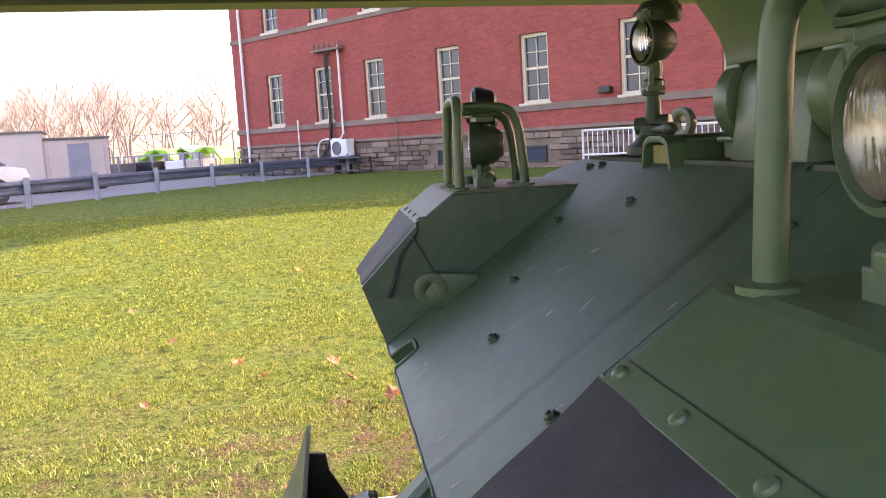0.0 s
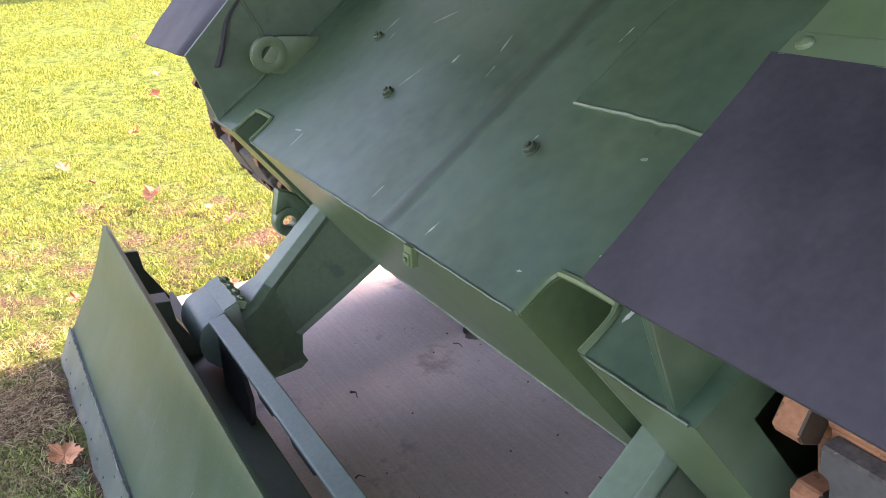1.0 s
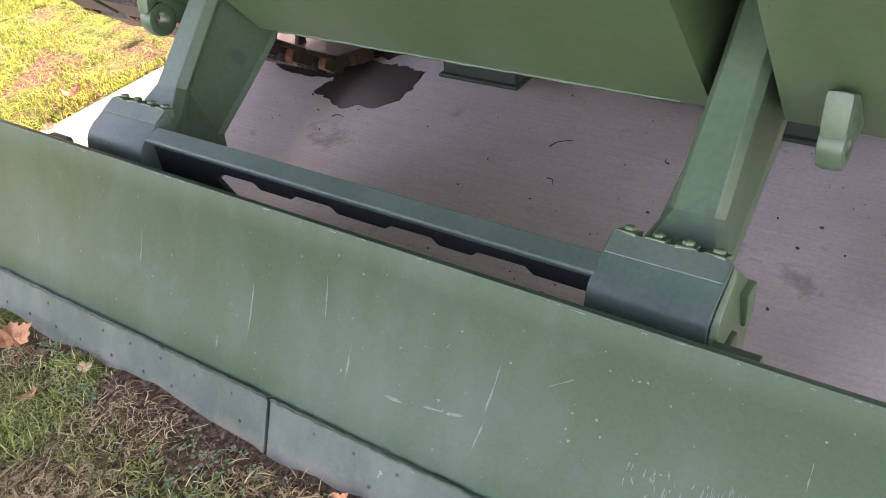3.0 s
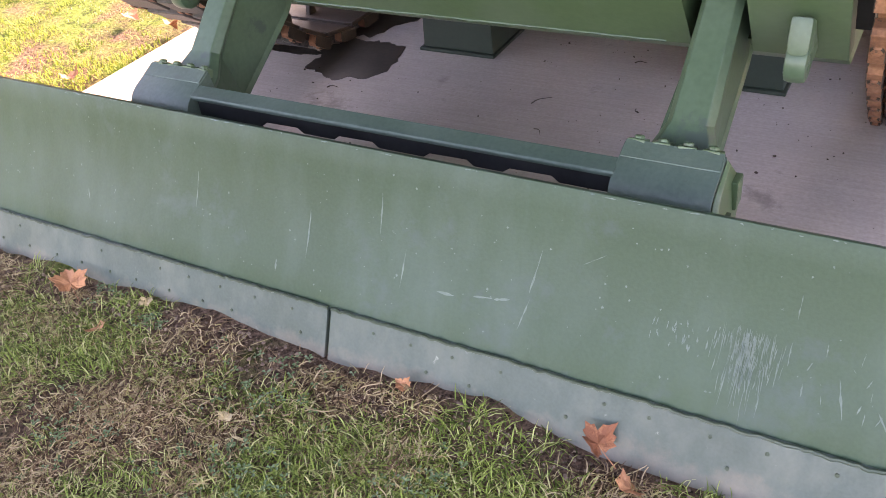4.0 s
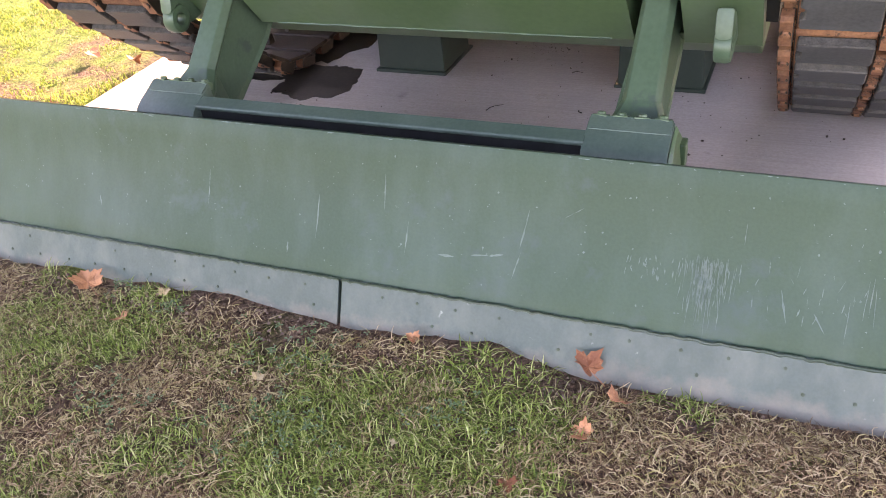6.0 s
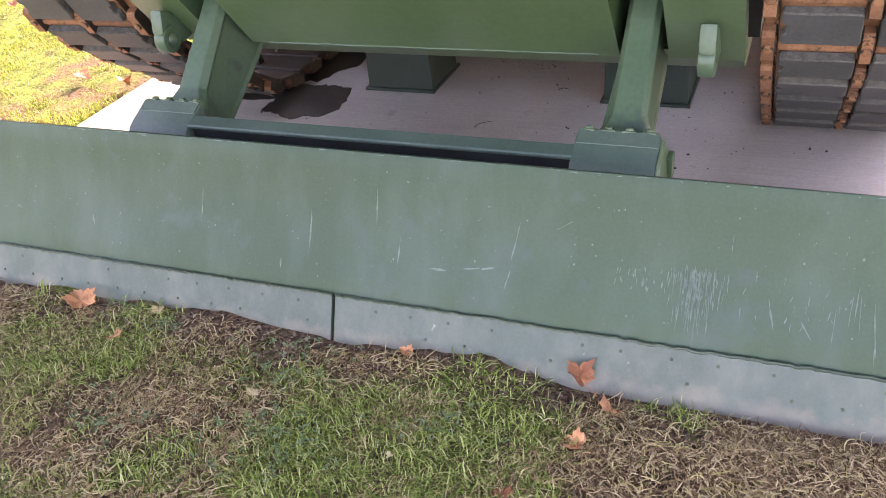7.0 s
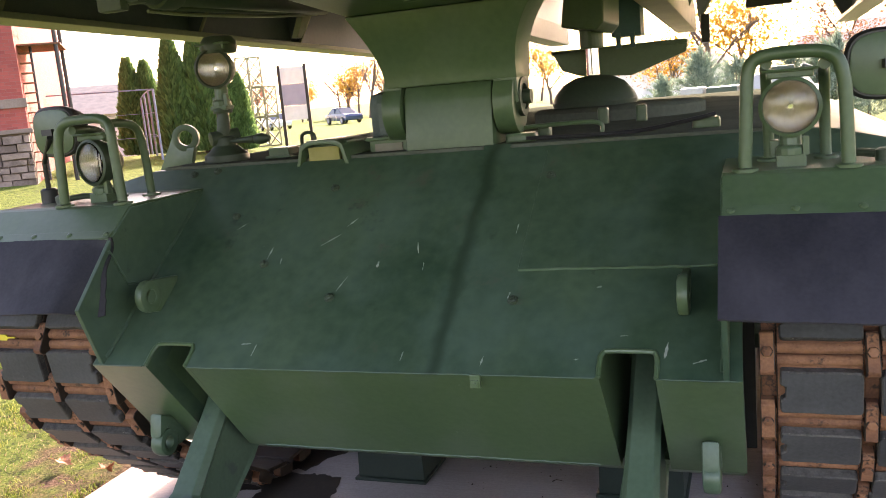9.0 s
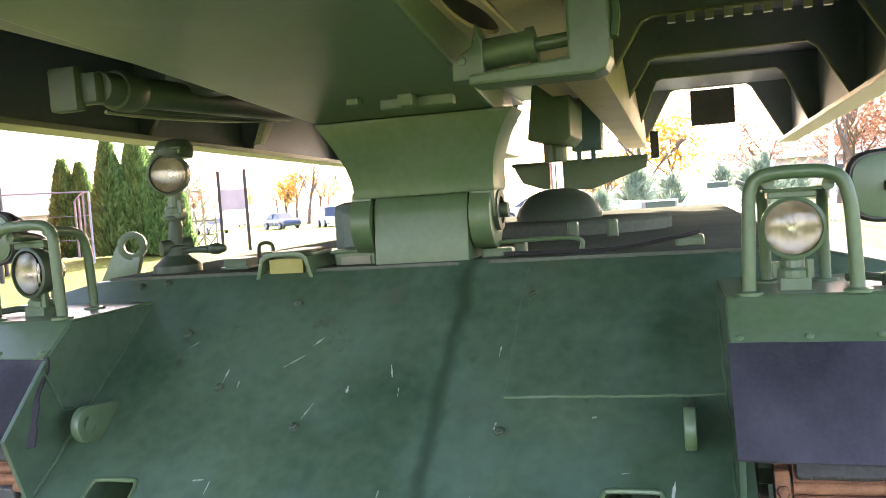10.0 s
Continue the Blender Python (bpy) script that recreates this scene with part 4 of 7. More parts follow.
# ---- mudguards, lamps, mirrors ----
def mudguard(sx):
    x0, x1 = 1.03, 1.665
    lo, hi = min(sx * x0, sx * x1), max(sx * x0, sx * x1)
    # inner wall plate
    bm = bmesh.new()
    prism(bm, [(0.0, NZ), (-0.045, 1.12), (-0.075, 1.208), (0.131, 1.412), (0.262, 1.508), (0.72, 1.512), (0.60, 1.40), (0.12, 1.04)], sx * x0 - 0.008, sx * x0 + 0.008)
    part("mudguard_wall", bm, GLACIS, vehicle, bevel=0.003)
    # folded top and front sheet
    bm = bmesh.new()
    prism(bm, [(0.128, 1.413), (0.262, 1.512), (0.279, 1.519), (0.745, 1.518), (0.745, 1.508), (0.282, 1.508), (0.136, 1.405)], lo - 0.004, hi)
    part("mudguard_top", bm, GREEN, vehicle, "green sheet-metal mudguard top", bevel=0.003)
    bm = bmesh.new()
    prism(bm, [(0.1255, 1.4185), (0.158, 1.4405), (0.1620, 1.4345), (0.130, 1.4125)], lo - 0.003, hi)
    part("clamp_strip", bm, GREEN, vehicle, "bolted clamp strip above the flap", bevel=0.0015)
    bm = bmesh.new()
    prism(bm, [(0.745, 1.518), (6.2, 1.518), (6.2, 1.50), (0.745, 1.50)], lo + (0 if sx < 0 else 0.55), hi - (0.55 if sx < 0 else 0))
    part("side_fender", bm, GREEN, vehicle, bevel=0.003)
    # rubber flap
    bm = bmesh.new()
    nx, nz = 26, 12
    rows = []
    for j in range(nz + 1):
        v = j / nz
        row = []
        for i in range(nx + 1):
            u = i / nx
            x = x0 - 0.012 + (x1 - x0 + 0.02) * u
            y = 0.128 - (0.260 if sx > 0 else 0.200) * v
            z = 1.420 - 0.216 * v - 0.022 * u * v
            y += 0.010 * noise.noise(Vector((x * 4 * sx, v * 3, 2.0)))
            if sx < 0:
                k = step((0.20 - u) / 0.20)
                y += 0.085 * k * v + 0.010 * k * math.sin(v * 9.0)
                z += -0.045 * k * v * v * (0.8 + 0.5 * noise.noise(Vector((v * 5, u * 8, 0))))
                x -= 0.020 * k * v - 0.010 * k * noise.noise(Vector((v * 6, 1, 3)))
            row.append(bm.verts.new((sx * x, y, z)))
        rows.append(row)
    for a, b in zip(rows, rows[1:]):
        for i in range(nx):
            bm.faces.new((a[i], a[i + 1], b[i + 1], b[i]))
    bmesh.ops.recalc_face_normals(bm, faces=bm.faces)
    bmesh.ops.solidify(bm, geom=list(bm.faces), thickness=0.008)
    part("rubber_flap", bm, RUBBER, vehicle, "black rubber mud flap" + (", torn and curled at its inner edge" if sx < 0 else " hanging over the track"), smooth=True)
    # bolts along the clamp edge
    for k in range(5):
        bm = bmesh.new()
        x = sx * (1.05 + 0.163 * k)
        if k == 4:
            continue
        m = Matrix.Translation((x, 0.1425, 1.4305)) @ Matrix.Rotation(radians(34), 4, "X")
        lathe(bm, [(0.011, -0.006), (0.011, 0.001), (0.009, 0.004), (0.005, 0.0055), (0.001, 0.006)], m, 14)
        part("bolt", bm, GREEN, vehicle, smooth=True)


mudguard(1)
mudguard(-1)


def headlight(name, c, r, turn, mat_body, neck, foot, label):
    """A round lamp: bowl housing, rim, reflector and ribbed lens, on a short stem."""
    h = new(name)
    h.parent = vehicle
    h.location = c
    tagged(h, label)
    m = pose(0, 0, 0, 90 + turn[0], 0, turn[1])
    bm = bmesh.new()
    lathe(bm, [(0.02, -0.105), (r * 0.55, -0.10), (r * 0.92, -0.065), (r * 1.12, -0.02), (r * 1.17, 0.012), (r * 1.17, 0.022), (r * 1.04, 0.026), (r * 1.0, 0.012)], m, 32)
    bmesh.ops.delete(bm, geom=[f for f in bm.faces if len(f.verts) > 20 and (m.inverted() @ f.calc_center_median()).z > 0], context="FACES")
    part("housing", bm, mat_body, h, smooth=True, fix=False)
    bm = bmesh.new()
    rings = []
    for i in range(9):
        q = i / 8
        rings.append((r * math.sqrt(q) if q else 0.004, -0.05 + 0.058 * q))
    lathe(bm, rings, m, 28)
    bmesh.ops.delete(bm, geom=[f for f in bm.faces if len(f.verts) > 20], context="FACES")
    part("reflector", bm, REFLECTOR, h, smooth=True, fix=False)
    bm = bmesh.new()
    lathe(bm, [(0.012, -0.05), (0.012, -0.02), (0.006, -0.012)], m, 10)
    part("bulb", bm, CHROME, h)
    bm = bmesh.new()
    lathe(bm, [(r * math.cos(q * math.pi / 36), 0.012 + 0.020 * math.sin(q * math.pi / 36)) for q in range(18)], m, 56)
    for v in bm.verts:
        p = m.inverted() @ v.co
        v.co += m.to_3x3() @ Vector((0, 0, 0.0010 * math.sin(p.x * 420)))
    ob = part("lens", bm, LENS, h, smooth=True)
    ob.visible_shadow = False
    bm = bmesh.new()
    tube(bm, [(0, 0.02, -r * 0.85), (0, 0.025, -r * 1.25), (0, 0.02, -neck)], 0.030, 14)
    lathe(bm, [(0.042, -neck - 0.004), (0.042, -neck + 0.018), (0.034, -neck + 0.026)], Matrix.Translation((0, 0.02, 0)), 14)
    box(bm, -0.04, 0.04, -0.015, 0.050, -neck - foot, -neck)
    box(bm, 0.03, 0.048, -0.012, 0.006, -neck - 0.004, -neck + 0.05)
    box(bm, -0.055, -0.03, 0.03, 0.05, -neck - 0.004, -neck + 0.04)
    part("stem", bm, GREEN, h, bevel=0.004)
    bm = bmesh.new()
    box(bm, -0.062, 0.062, -0.01, 0.06, r * 1.10, r * 1.42)
    box(bm, -0.075, 0.075, -0.025, 0.06, r * 1.36, r * 1.48)
    part("top_lamp", bm, GREEN, h, bevel=0.01)
    return h


headlight("headlight", (1.212, 0.366, 1.688), 0.072, (0, -3), GREEN, 0.135, 0.037, "round headlight with a clear ribbed lens in a green housing")
headlight("headlight", (-1.275, 0.402, 1.672), 0.076, (0, -12), DARKGREEN, 0.12, 0.037, "round headlight with a clear lens turned aside")


def lamp_guard(sx):
    """Bent pipe hoop over the headlight with a rear brace, on foot plates."""
    bm = bmesh.new()
    z0 = 1.518
    hoop = [(sx * 1.088, 0.301, z0), (sx * 1.091, 0.302, 1.60), (sx * 1.096, 0.304, 1.72), (sx * 1.101, 0.306, 1.790), (sx * 1.117, 0.308, 1.822), (sx * 1.155, 0.309, 1.836), (sx * 1.225, 0.310, 1.838), (sx * 1.290, 0.308, 1.833), (sx * 1.328, 0.306, 1.812), (sx * 1.344, 0.304, 1.765), (sx * 1.350, 0.302, 1.70), (sx * 1.356, 0.298, z0)]
    tube(bm, smooth_path(hoop, 5), 0.0185, 14)
    rear = [(sx * 1.15, 0.335, 1.812), (sx * 1.15, 0.42, 1.812), (sx * 1.15, 0.50, 1.795), (sx * 1.152, 0.535, 1.74), (sx * 1.155, 0.55, 1.62), (sx * 1.157, 0.555, z0)]
    tube(bm, smooth_path(rear, 5), 0.0165, 12)
    rear = [(sx * 1.30, 0.335, 1.800), (sx * 1.305, 0.42, 1.80), (sx * 1.31, 0.50, 1.78), (sx * 1.313, 0.535, 1.73), (sx * 1.315, 0.55, 1.62), (sx * 1.317, 0.555, z0)]
    tube(bm, smooth_path(rear, 5), 0.0165, 12)
    g = part("headlight_guard", bm, GREEN, vehicle, "bent green pipe guard over the headlight", smooth=True)
    for x, y in ((1.088, 0.301), (1.356, 0.298), (1.157, 0.555), (1.317, 0.555)):
        bm = bmesh.new()
        lathe(bm, [(0.036, -0.002), (0.036, 0.007), (0.023, 0.011)], Matrix.Translation((sx * x, y, z0)), 18)
        part("foot_plate", bm, GREEN, g, smooth=True)


lamp_guard(1)
lamp_guard(-1)


def rear_mirror(c, turn, foot, label):
    h = new("rear_view_mirror")
    h.parent = vehicle
    h.location = c
    tagged(h, label)
    m = pose(0, 0, 0, 90, 0, turn)

    def oval(bm, prof, seg=36):
        rings = []
        for w, ht, d in prof:
            row = []
            for i in range(seg):
                a = 2 * math.pi * i / seg
                ca, sa = math.cos(a), math.sin(a)
                q = 0.62
                row.append(bm.verts.new(m @ Vector((w * math.copysign(abs(ca) ** q, ca), ht * math.copysign(abs(sa) ** q, sa), d))))
            rings.append(row)
        for A, B in zip(rings, rings[1:]):
            for i in range(seg):
                bm.faces.new((A[i], A[(i + 1) % seg], B[(i + 1) % seg], B[i]))
        bm.faces.new(rings[0][::-1])
        bm.faces.new(rings[-1])
    bm = bmesh.new()
    oval(bm, [(0.075, 0.055, -0.075), (0.105, 0.080, -0.06), (0.125, 0.098, -0.01), (0.126, 0.100, 0.012), (0.118, 0.092, 0.020)])
    part("shell", bm, BLACK, h, "black rubber shell", smooth=True)
    bm = bmesh.new()
    oval(bm, [(0.112, 0.086, 0.016), (0.112, 0.086, 0.0245), (0.108, 0.082, 0.0265)])
    part("backplate", bm, GREEN, h, "green back plate", smooth=True)
    bm = bmesh.new()
    tube(bm, [m @ Vector((0, -0.02, 0.03)), m @ Vector((0, -0.02, 0.045)), Vector(foot) + Vector((0, 0, 0.16)), Vector(foot)], 0.010, 10)
    box(bm, -0.03, 0.03, -0.012, 0.012, -0.05, 0.02, m @ Matrix.Translation((0, 0, 0.035)))
    lathe(bm, [(0.034, -0.005), (0.034, 0.05), (0.026, 0.058)], Matrix.Translation(Vector(foot)), 14)
    part("bracket", bm, BLACK, h, smooth=True)
    return h


rear_mirror((-1.475, 0.45, 1.80), -8, (-0.115, 0.02, -0.28), "oval black rear-view mirror on a thin rod")
rear_mirror((1.478, 0.45, 1.785), 8, (0.10, 0.0, -0.265), "oval black rear-view mirror on a thin rod")
for sx in (-1, 1):
    bm = bmesh.new()
    lathe(bm, [(0.028, 0), (0.028, 0.03), (0.018, 0.036)], Matrix.Translation((sx * 1.46, 0.40, 1.518)), 14)
    tube(bm, [(sx * 1.46, 0.40, 1.535), (sx * 1.40, 0.45, 1.54), (sx * 1.36, 0.48, 1.535)], 0.012, 10)
    part("width_marker_socket", bm, DARKGREEN, vehicle, smooth=True)


# ---- roof fittings ----
def pole_lamp():
    h = headlight("marker_lamp", (-1.09, 1.01, 2.008), 0.074, (0, 10), DARKGREEN, 0.16, 0.02, "round lamp on a tall green pole")
    bm = bmesh.new()
    lathe(bm, [(0.072, -0.02), (0.080, 0.0), (0.078, 0.03), (0.062, 0.052), (0.02, 0.06)], Matrix.Translation((0.0, 0.05, 0.085)), 24)
    part("cap", bm, DARKGREEN, h, smooth=True)
    bm = bmesh.new()
    tube(bm, [(-1.09, 1.03, 1.87), (-1.098, 1.03, 1.76), (-1.10, 1.03, 1.70)], 0.024, 14, 0.034)
    lathe(bm, [(0.042, 0), (0.044, 0.014), (0.036, 0.024), (0.028, 0.026)], Matrix.Translation((-1.092, 1.03, 1.815)), 16)
    lathe(bm, [(0.10, 0.0), (0.098, 0.035), (0.075, 0.052), (0.052, 0.075), (0.05, 0.11), (0.03, 0.118)], Matrix.Translation((-1.10, 1.03, 1.598)), 24)
    tube(bm, [(-1.14, 0.98, 1.705), (-1.06, 1.08, 1.715)], 0.032, 14)
    tube(bm, [(-1.06, 1.01, 1.69), (-0.98, 1.01, 1.692), (-0.935, 1.01, 1.692)], 0.010, 10, 0.018)
    lathe(bm, [(0.008, 0), (0.022, 0.02), (0.024, 0.05), (0.012, 0.085)], Matrix.Translation((-0.945, 1.01, 1.692)) @ Matrix.Rotation(radians(90), 4, "Y"), 12)
    part("lamp_pole", bm, DARKGREEN, vehicle, "lamp pole clamp with a short lever", bevel=0.003, smooth=True)


pole_lamp()
bm = bmesh.new()
ring_plate(bm, (-1.515, 1.32, 1.712), (-0.35, 1, 0), 0.066, 0.036, 0.032)
prism(bm, [(-1.69, 1.55), (-1.50, 1.56), (-1.465, 1.665), (-1.50, 1.66), (-1.562, 1.69), (-1.57, 1.745)], 1.305, 1.335, "y")
part("lifting_eye", bm, GREEN, vehicle, "lifting eye welded to the hull shoulder", bevel=0.004, smooth=True)


def periscope(x0, x1, y, z0, z1, glass, depth):
    bm = bmesh.new()
    w = 0.05
    outer = [(x0, z0), (x0 + 0.018, z0 + 0.045), (x0 + 0.034, z1 - 0.018), (x0 + 0.056, z1 - 0.003), (x0 + 0.085, z1 + 0.004), (x1 - 0.085, z1 + 0.004), (x1 - 0.056, z1 - 0.003), (x1 - 0.034, z1 - 0.018), (x1 - 0.018, z0 + 0.045), (x1, z0)]
    xm = (x0 + x1) / 2
    inner = [(xm + (x - xm) * 0.87, z0 + (z - z0) * 0.86 if z > z0 else z) for x, z in outer]
    prism(bm, outer + inner[::-1], y - 0.035, y + depth, "y")
    box(bm, x0 + w - 0.012, x1 - w + 0.012, y + 0.03, y + depth, z0 - 0.02, z1 - 0.006)
    p = part("periscope", bm, GREEN, vehicle, "hooded periscope block", bevel=0.003, smooth=True)
    bm = bmesh.new()
    box(bm, x0 + w + 0.012, x1 - w - 0.012, y - 0.012, y + 0.034, z0 + 0.022, z1 - 0.024)
    part("window", bm, glass, p)


periscope(-0.640, -0.380, 0.835, 1.545, 1.670, AMBER, 0.22)
bm = bmesh.new()
box(bm, -0.362, -0.200, 0.945, 1.10, 1.57, 1.655)
box(bm, -0.375, -0.190, 0.93, 1.12, 1.648, 1.662)
p2 = part("periscope", bm, GREEN, vehicle, bevel=0.006)
bm = bmesh.new()
box(bm, -0.335, -0.215, 0.938, 0.946, 1.592, 1.636)
part("window", bm, GREYGLASS, p2)
for x, y, w, d, hh in ((-0.82, 1.05, 0.10, 0.10, 0.055), (-0.70, 1.12, 0.06, 0.08, 0.07), (-0.50, 1.35, 0.35, 0.25, 0.05)):
    bm = bmesh.new()
    box(bm, x - w / 2, x + w / 2, y - d / 2, y + d / 2, RZ, RZ + hh)
    box(bm, x - w / 2 - 0.012, x + w / 2 + 0.012, y - d / 2 - 0.012, y + d / 2 + 0.012, RZ + 0.01, RZ + 0.022)
    part("roof_box", bm, GREEN, vehicle, bevel=0.008)
bm = bmesh.new()
tube(bm, smooth_path([(-0.86, 1.3, RZ), (-0.86, 1.3, RZ + 0.09), (-0.80, 1.3, RZ + 0.09), (-0.80, 1.3, RZ)], 4), 0.009, 8)
part("grab_handle", bm, DARKGREEN, vehicle, smooth=True)


def hatch():
    bm = bmesh.new()
    m = Matrix.Translation((0.42, 2.55, 0))
    lathe(bm, [(0.46, 1.58), (0.46, 1.655), (0.44, 1.67), (0.30, 1.675)], m, 40)
    part("hatch_ring", bm, ROOFPAINT, vehicle, smooth=True)
    bm = bmesh.new()
    m = Matrix.Translation((0.285, 2.60, 0))
    lathe(bm, [(0.225, 1.655), (0.235, 1.70), (0.215, 1.745), (0.165, 1.80), (0.10, 1.832), (0.03, 1.842)], m, 36)
    part("dome_cover", bm, DARKGREEN, vehicle, "dark domed hatch cover", smooth=True)
    bm = bmesh.new()
    tube(bm, [(0.285, 2.60, 1.835), (0.285, 2.60, 2.00)], 0.036, 20)
    part("piston_rod", bm, CHROME, vehicle, "polished hydraulic piston rod", smooth=True)
    bm = bmesh.new()
    tube(bm, [(0.285, 2.60, 1.985), (0.285, 2.60, 2.09)], 0.065, 20)
    prism(bm, [(0.20, 2.09), (0.38, 2.06), (0.42, 2.10), (0.43, 2.36), (0.24, 2.37)], 2.2, 2.75, "y")
    part("lift_cylinder", bm, GREEN, vehicle, bevel=0.01)
    bm = bmesh.new()
    rail = smooth_path([(0.23, 1.02, RZ + 0.01), (0.24, 1.02, RZ + 0.055), (0.40, 1.03, RZ + 0.065), (0.56, 1.03, RZ + 0.06), (0.57, 1.03, RZ + 0.01)], 4)
    tube(bm, rail, 0.009, 8)
    part("grab_handle", bm, GREEN, vehicle, smooth=True)
    bm = bmesh.new()
    tube(bm, smooth_path([(0.30, 0.93, RZ + 0.025), (0.50, 0.94, RZ + 0.02), (0.72, 0.98, RZ + 0.022), (0.92, 1.02, RZ + 0.05), (0.98, 1.06, RZ + 0.06)], 5), 0.008, 8)
    part("cable", bm, BLACK, vehicle, "black cable clipped along the roof edge", smooth=True)
    for x, y, w, d, hh in ((0.33, 1.12, 0.05, 0.05, 0.06), (0.95, 1.08, 0.10, 0.07, 0.05), (0.44, 1.9, 0.05, 0.05, 0.09), (0.62, 1.9, 0.05, 0.05, 0.09), (0.27, 0.98, 0.12, 0.06, 0.045)):
        bm = bmesh.new()
        box(bm, x - w / 2, x + w / 2, y - d / 2, y + d / 2, RZ + 0.005, RZ + hh)
        part("roof_lug", bm, GREEN, vehicle, bevel=0.012)


hatch()


# ---- hinge and launching arm ----
def arm_z(y):
    return 2.19 - 0.072 * y


def launcher():
    # fixed hinge block on the hull
    bm = bmesh.new()
    prof = [(0.868, 1.57), (0.885, 1.70), (0.893, 1.78), (0.903, 1.82), (0.925, 1.848), (0.96, 1.862), (1.02, 1.862), (1.08, 1.82), (1.10, 1.57)]
    prism(bm, prof, -0.175, 0.185)
    part("hinge_block", bm, GREEN, vehicle, "rounded fixed hinge block", bevel=0.012, smooth=True)
    # knuckles of the arm on each side
    for x0, x1 in ((-0.262, -0.182), (0.192, 0.272)):
        bm = bmesh.new()
        m = Matrix.Translation((x0, 0.985, 1.755)) @ Matrix.Rotation(radians(90), 4, "Y")
        lathe(bm, [(0.118, 0), (0.118, x1 - x0)], m, 32)
        part("knuckle", bm, GREEN, vehicle, bevel=0.006, smooth=True)
    bm = bmesh.new()
    m = Matrix.Translation((0.273, 0.985, 1.775)) @ Matrix.Rotation(radians(90), 4, "Y")
    lathe(bm, [(0.075, 0), (0.075, 0.018), (0.05, 0.02), (0.05, 0.012), (0.028, 0.012), (0.028, 0.045)], m, 22)
    part("hinge_pin", bm, DARKGREEN, vehicle, smooth=True)
    bm = bmesh.new()
    box(bm, -0.472, -0.33, 1.20, 1.45, 1.58, 1.845)
    part("cylinder_cover", bm, WORN, vehicle, "pale rounded cylinder cover", bevel=0.05)
    # swept neck plate from the knuckles to the arm
    bm = bmesh.new()
    prof = []
    for t in range(0, 31):
        a = t / 30
        z = 1.66 + 0.47 * a
        half = 0.262 + 0.10 * max(0.0, (a - 0.45) / 0.55) ** 2.0
        prof.append((half, z))
    rows = []
    for (half, z) in prof:
        y = 0.90 - 0.10 * step((z - 1.85) / 0.28)
        rows.append([bm.verts.new((0.012 - half, y, z)), bm.verts.new((0.012 + half * 1.05, y, z)), bm.verts.new((0.012 + half * 1.05, y + 0.22, z)), bm.verts.new((0.012 - half, y + 0.22, z))])
    rows = [r for r in rows if r[0].co.z > 1.84] 
    for v in [v for v in bm.verts if v.co.z <= 1.84]:
        bm.verts.remove(v)
    for A, B in zip(rows, rows[1:]):
        for i in range(4):
            bm.faces.new((A[i], A[(i + 1) % 4], B[(i + 1) % 4], B[i]))
    bm.faces.new(rows[0])
    bm.faces.new(rows[-1][::-1])
    for x0, x1 in ((-0.262, -0.182), (0.192, 0.285)):
        box(bm, x0, x1, 0.905, 1.10, 1.755, 1.875)
    part("arm_neck", bm, GREEN, vehicle, "broad swept neck of the launching arm", bevel=0.008, smooth=True)
    # the arm itself, a box beam sloping up towards the front
    bm = bmesh.new()
    q = []
    for y in (-2.6, 1.12):
        z = arm_z(y)
        w = 0.352 + 0.062 * (0.3 - y)
        q.append([bm.verts.new((x, y, zz)) for x, zz in ((-0.347, z), (w, z), (w, z + 0.42), (-0.347, z + 0.42))])
    bm.faces.new(q[0])
    bm.faces.new(q[1][::-1])
    for i in range(4):
        bm.faces.new((q[0][i], q[0][(i + 1) % 4], q[1][(i + 1) % 4], q[1][i]))
    part("launching_arm", bm, GREEN, vehicle, "wide green box beam of the launching arm", bevel=0.012)
    # lug plates under the arm
    bm = bmesh.new()
    y = 0.52
    box(bm, 0.02, 0.26, y - 0.03, y + 0.02, arm_z(y) - 0.028, arm_z(y) + 0.01)
    box(bm, 0.10, 0.15, y - 0.10, y - 0.04, arm_z(y) - 0.03, arm_z(y) + 0.01)
    box(bm, -0.06, -0.02, y - 0.12, y - 0.07, arm_z(y) - 0.015, arm_z(y) + 0.01)
    part("arm_lug", bm, GREEN, vehicle, bevel=0.006)
    # hydraulic cylinder along the arm
    bm = bmesh.new()
    box(bm, -0.735, -0.645, -0.10, -0.055, 2.14, 2.262)
    box(bm, -0.69, -0.60, -0.075, -0.02, 2.16, 2.245)
    tube(bm, [(-0.62, -0.04, 2.205), (-0.60, 1.15, 2.235)], 0.047, 20)
    tube(bm, [(-0.62, 0.03, 2.205), (-0.62, 0.13, 2.207)], 0.058, 22)
    part("tilt_cylinder", bm, DARKGREEN, vehicle, "dark green hydraulic cylinder", bevel=0.012, smooth=True)
    bm = bmesh.new()
    box(bm, -0.66, -0.40, 0.36, 0.47, 2.22, 2.30)
    prism(bm, [(0.45, 2.165), (1.16, 2.195), (1.16, 2.30), (0.45, 2.27), (0.10, 2.24), (0.10, 2.15)], -0.665, -0.645)
    part("cylinder_clamp", bm, DARKGREEN, vehicle, bevel=0.006)
    bm = bmesh.new()
    tube(bm, smooth_path([(-0.665, 0.05, 2.148), (-0.665, 0.3, 2.150), (-0.665, 0.8, 2.172), (-0.665, 1.2, 2.20)], 5), 0.006, 6)
    part("pipe", bm, FLANGE, vehicle, smooth=True)
    # locking cylinder with its bracket under the girder
    bm = bmesh.new()
    tube(bm, [(0.448, 0.105, 2.196), (0.575, 0.105, 2.208)], 0.040, 20)
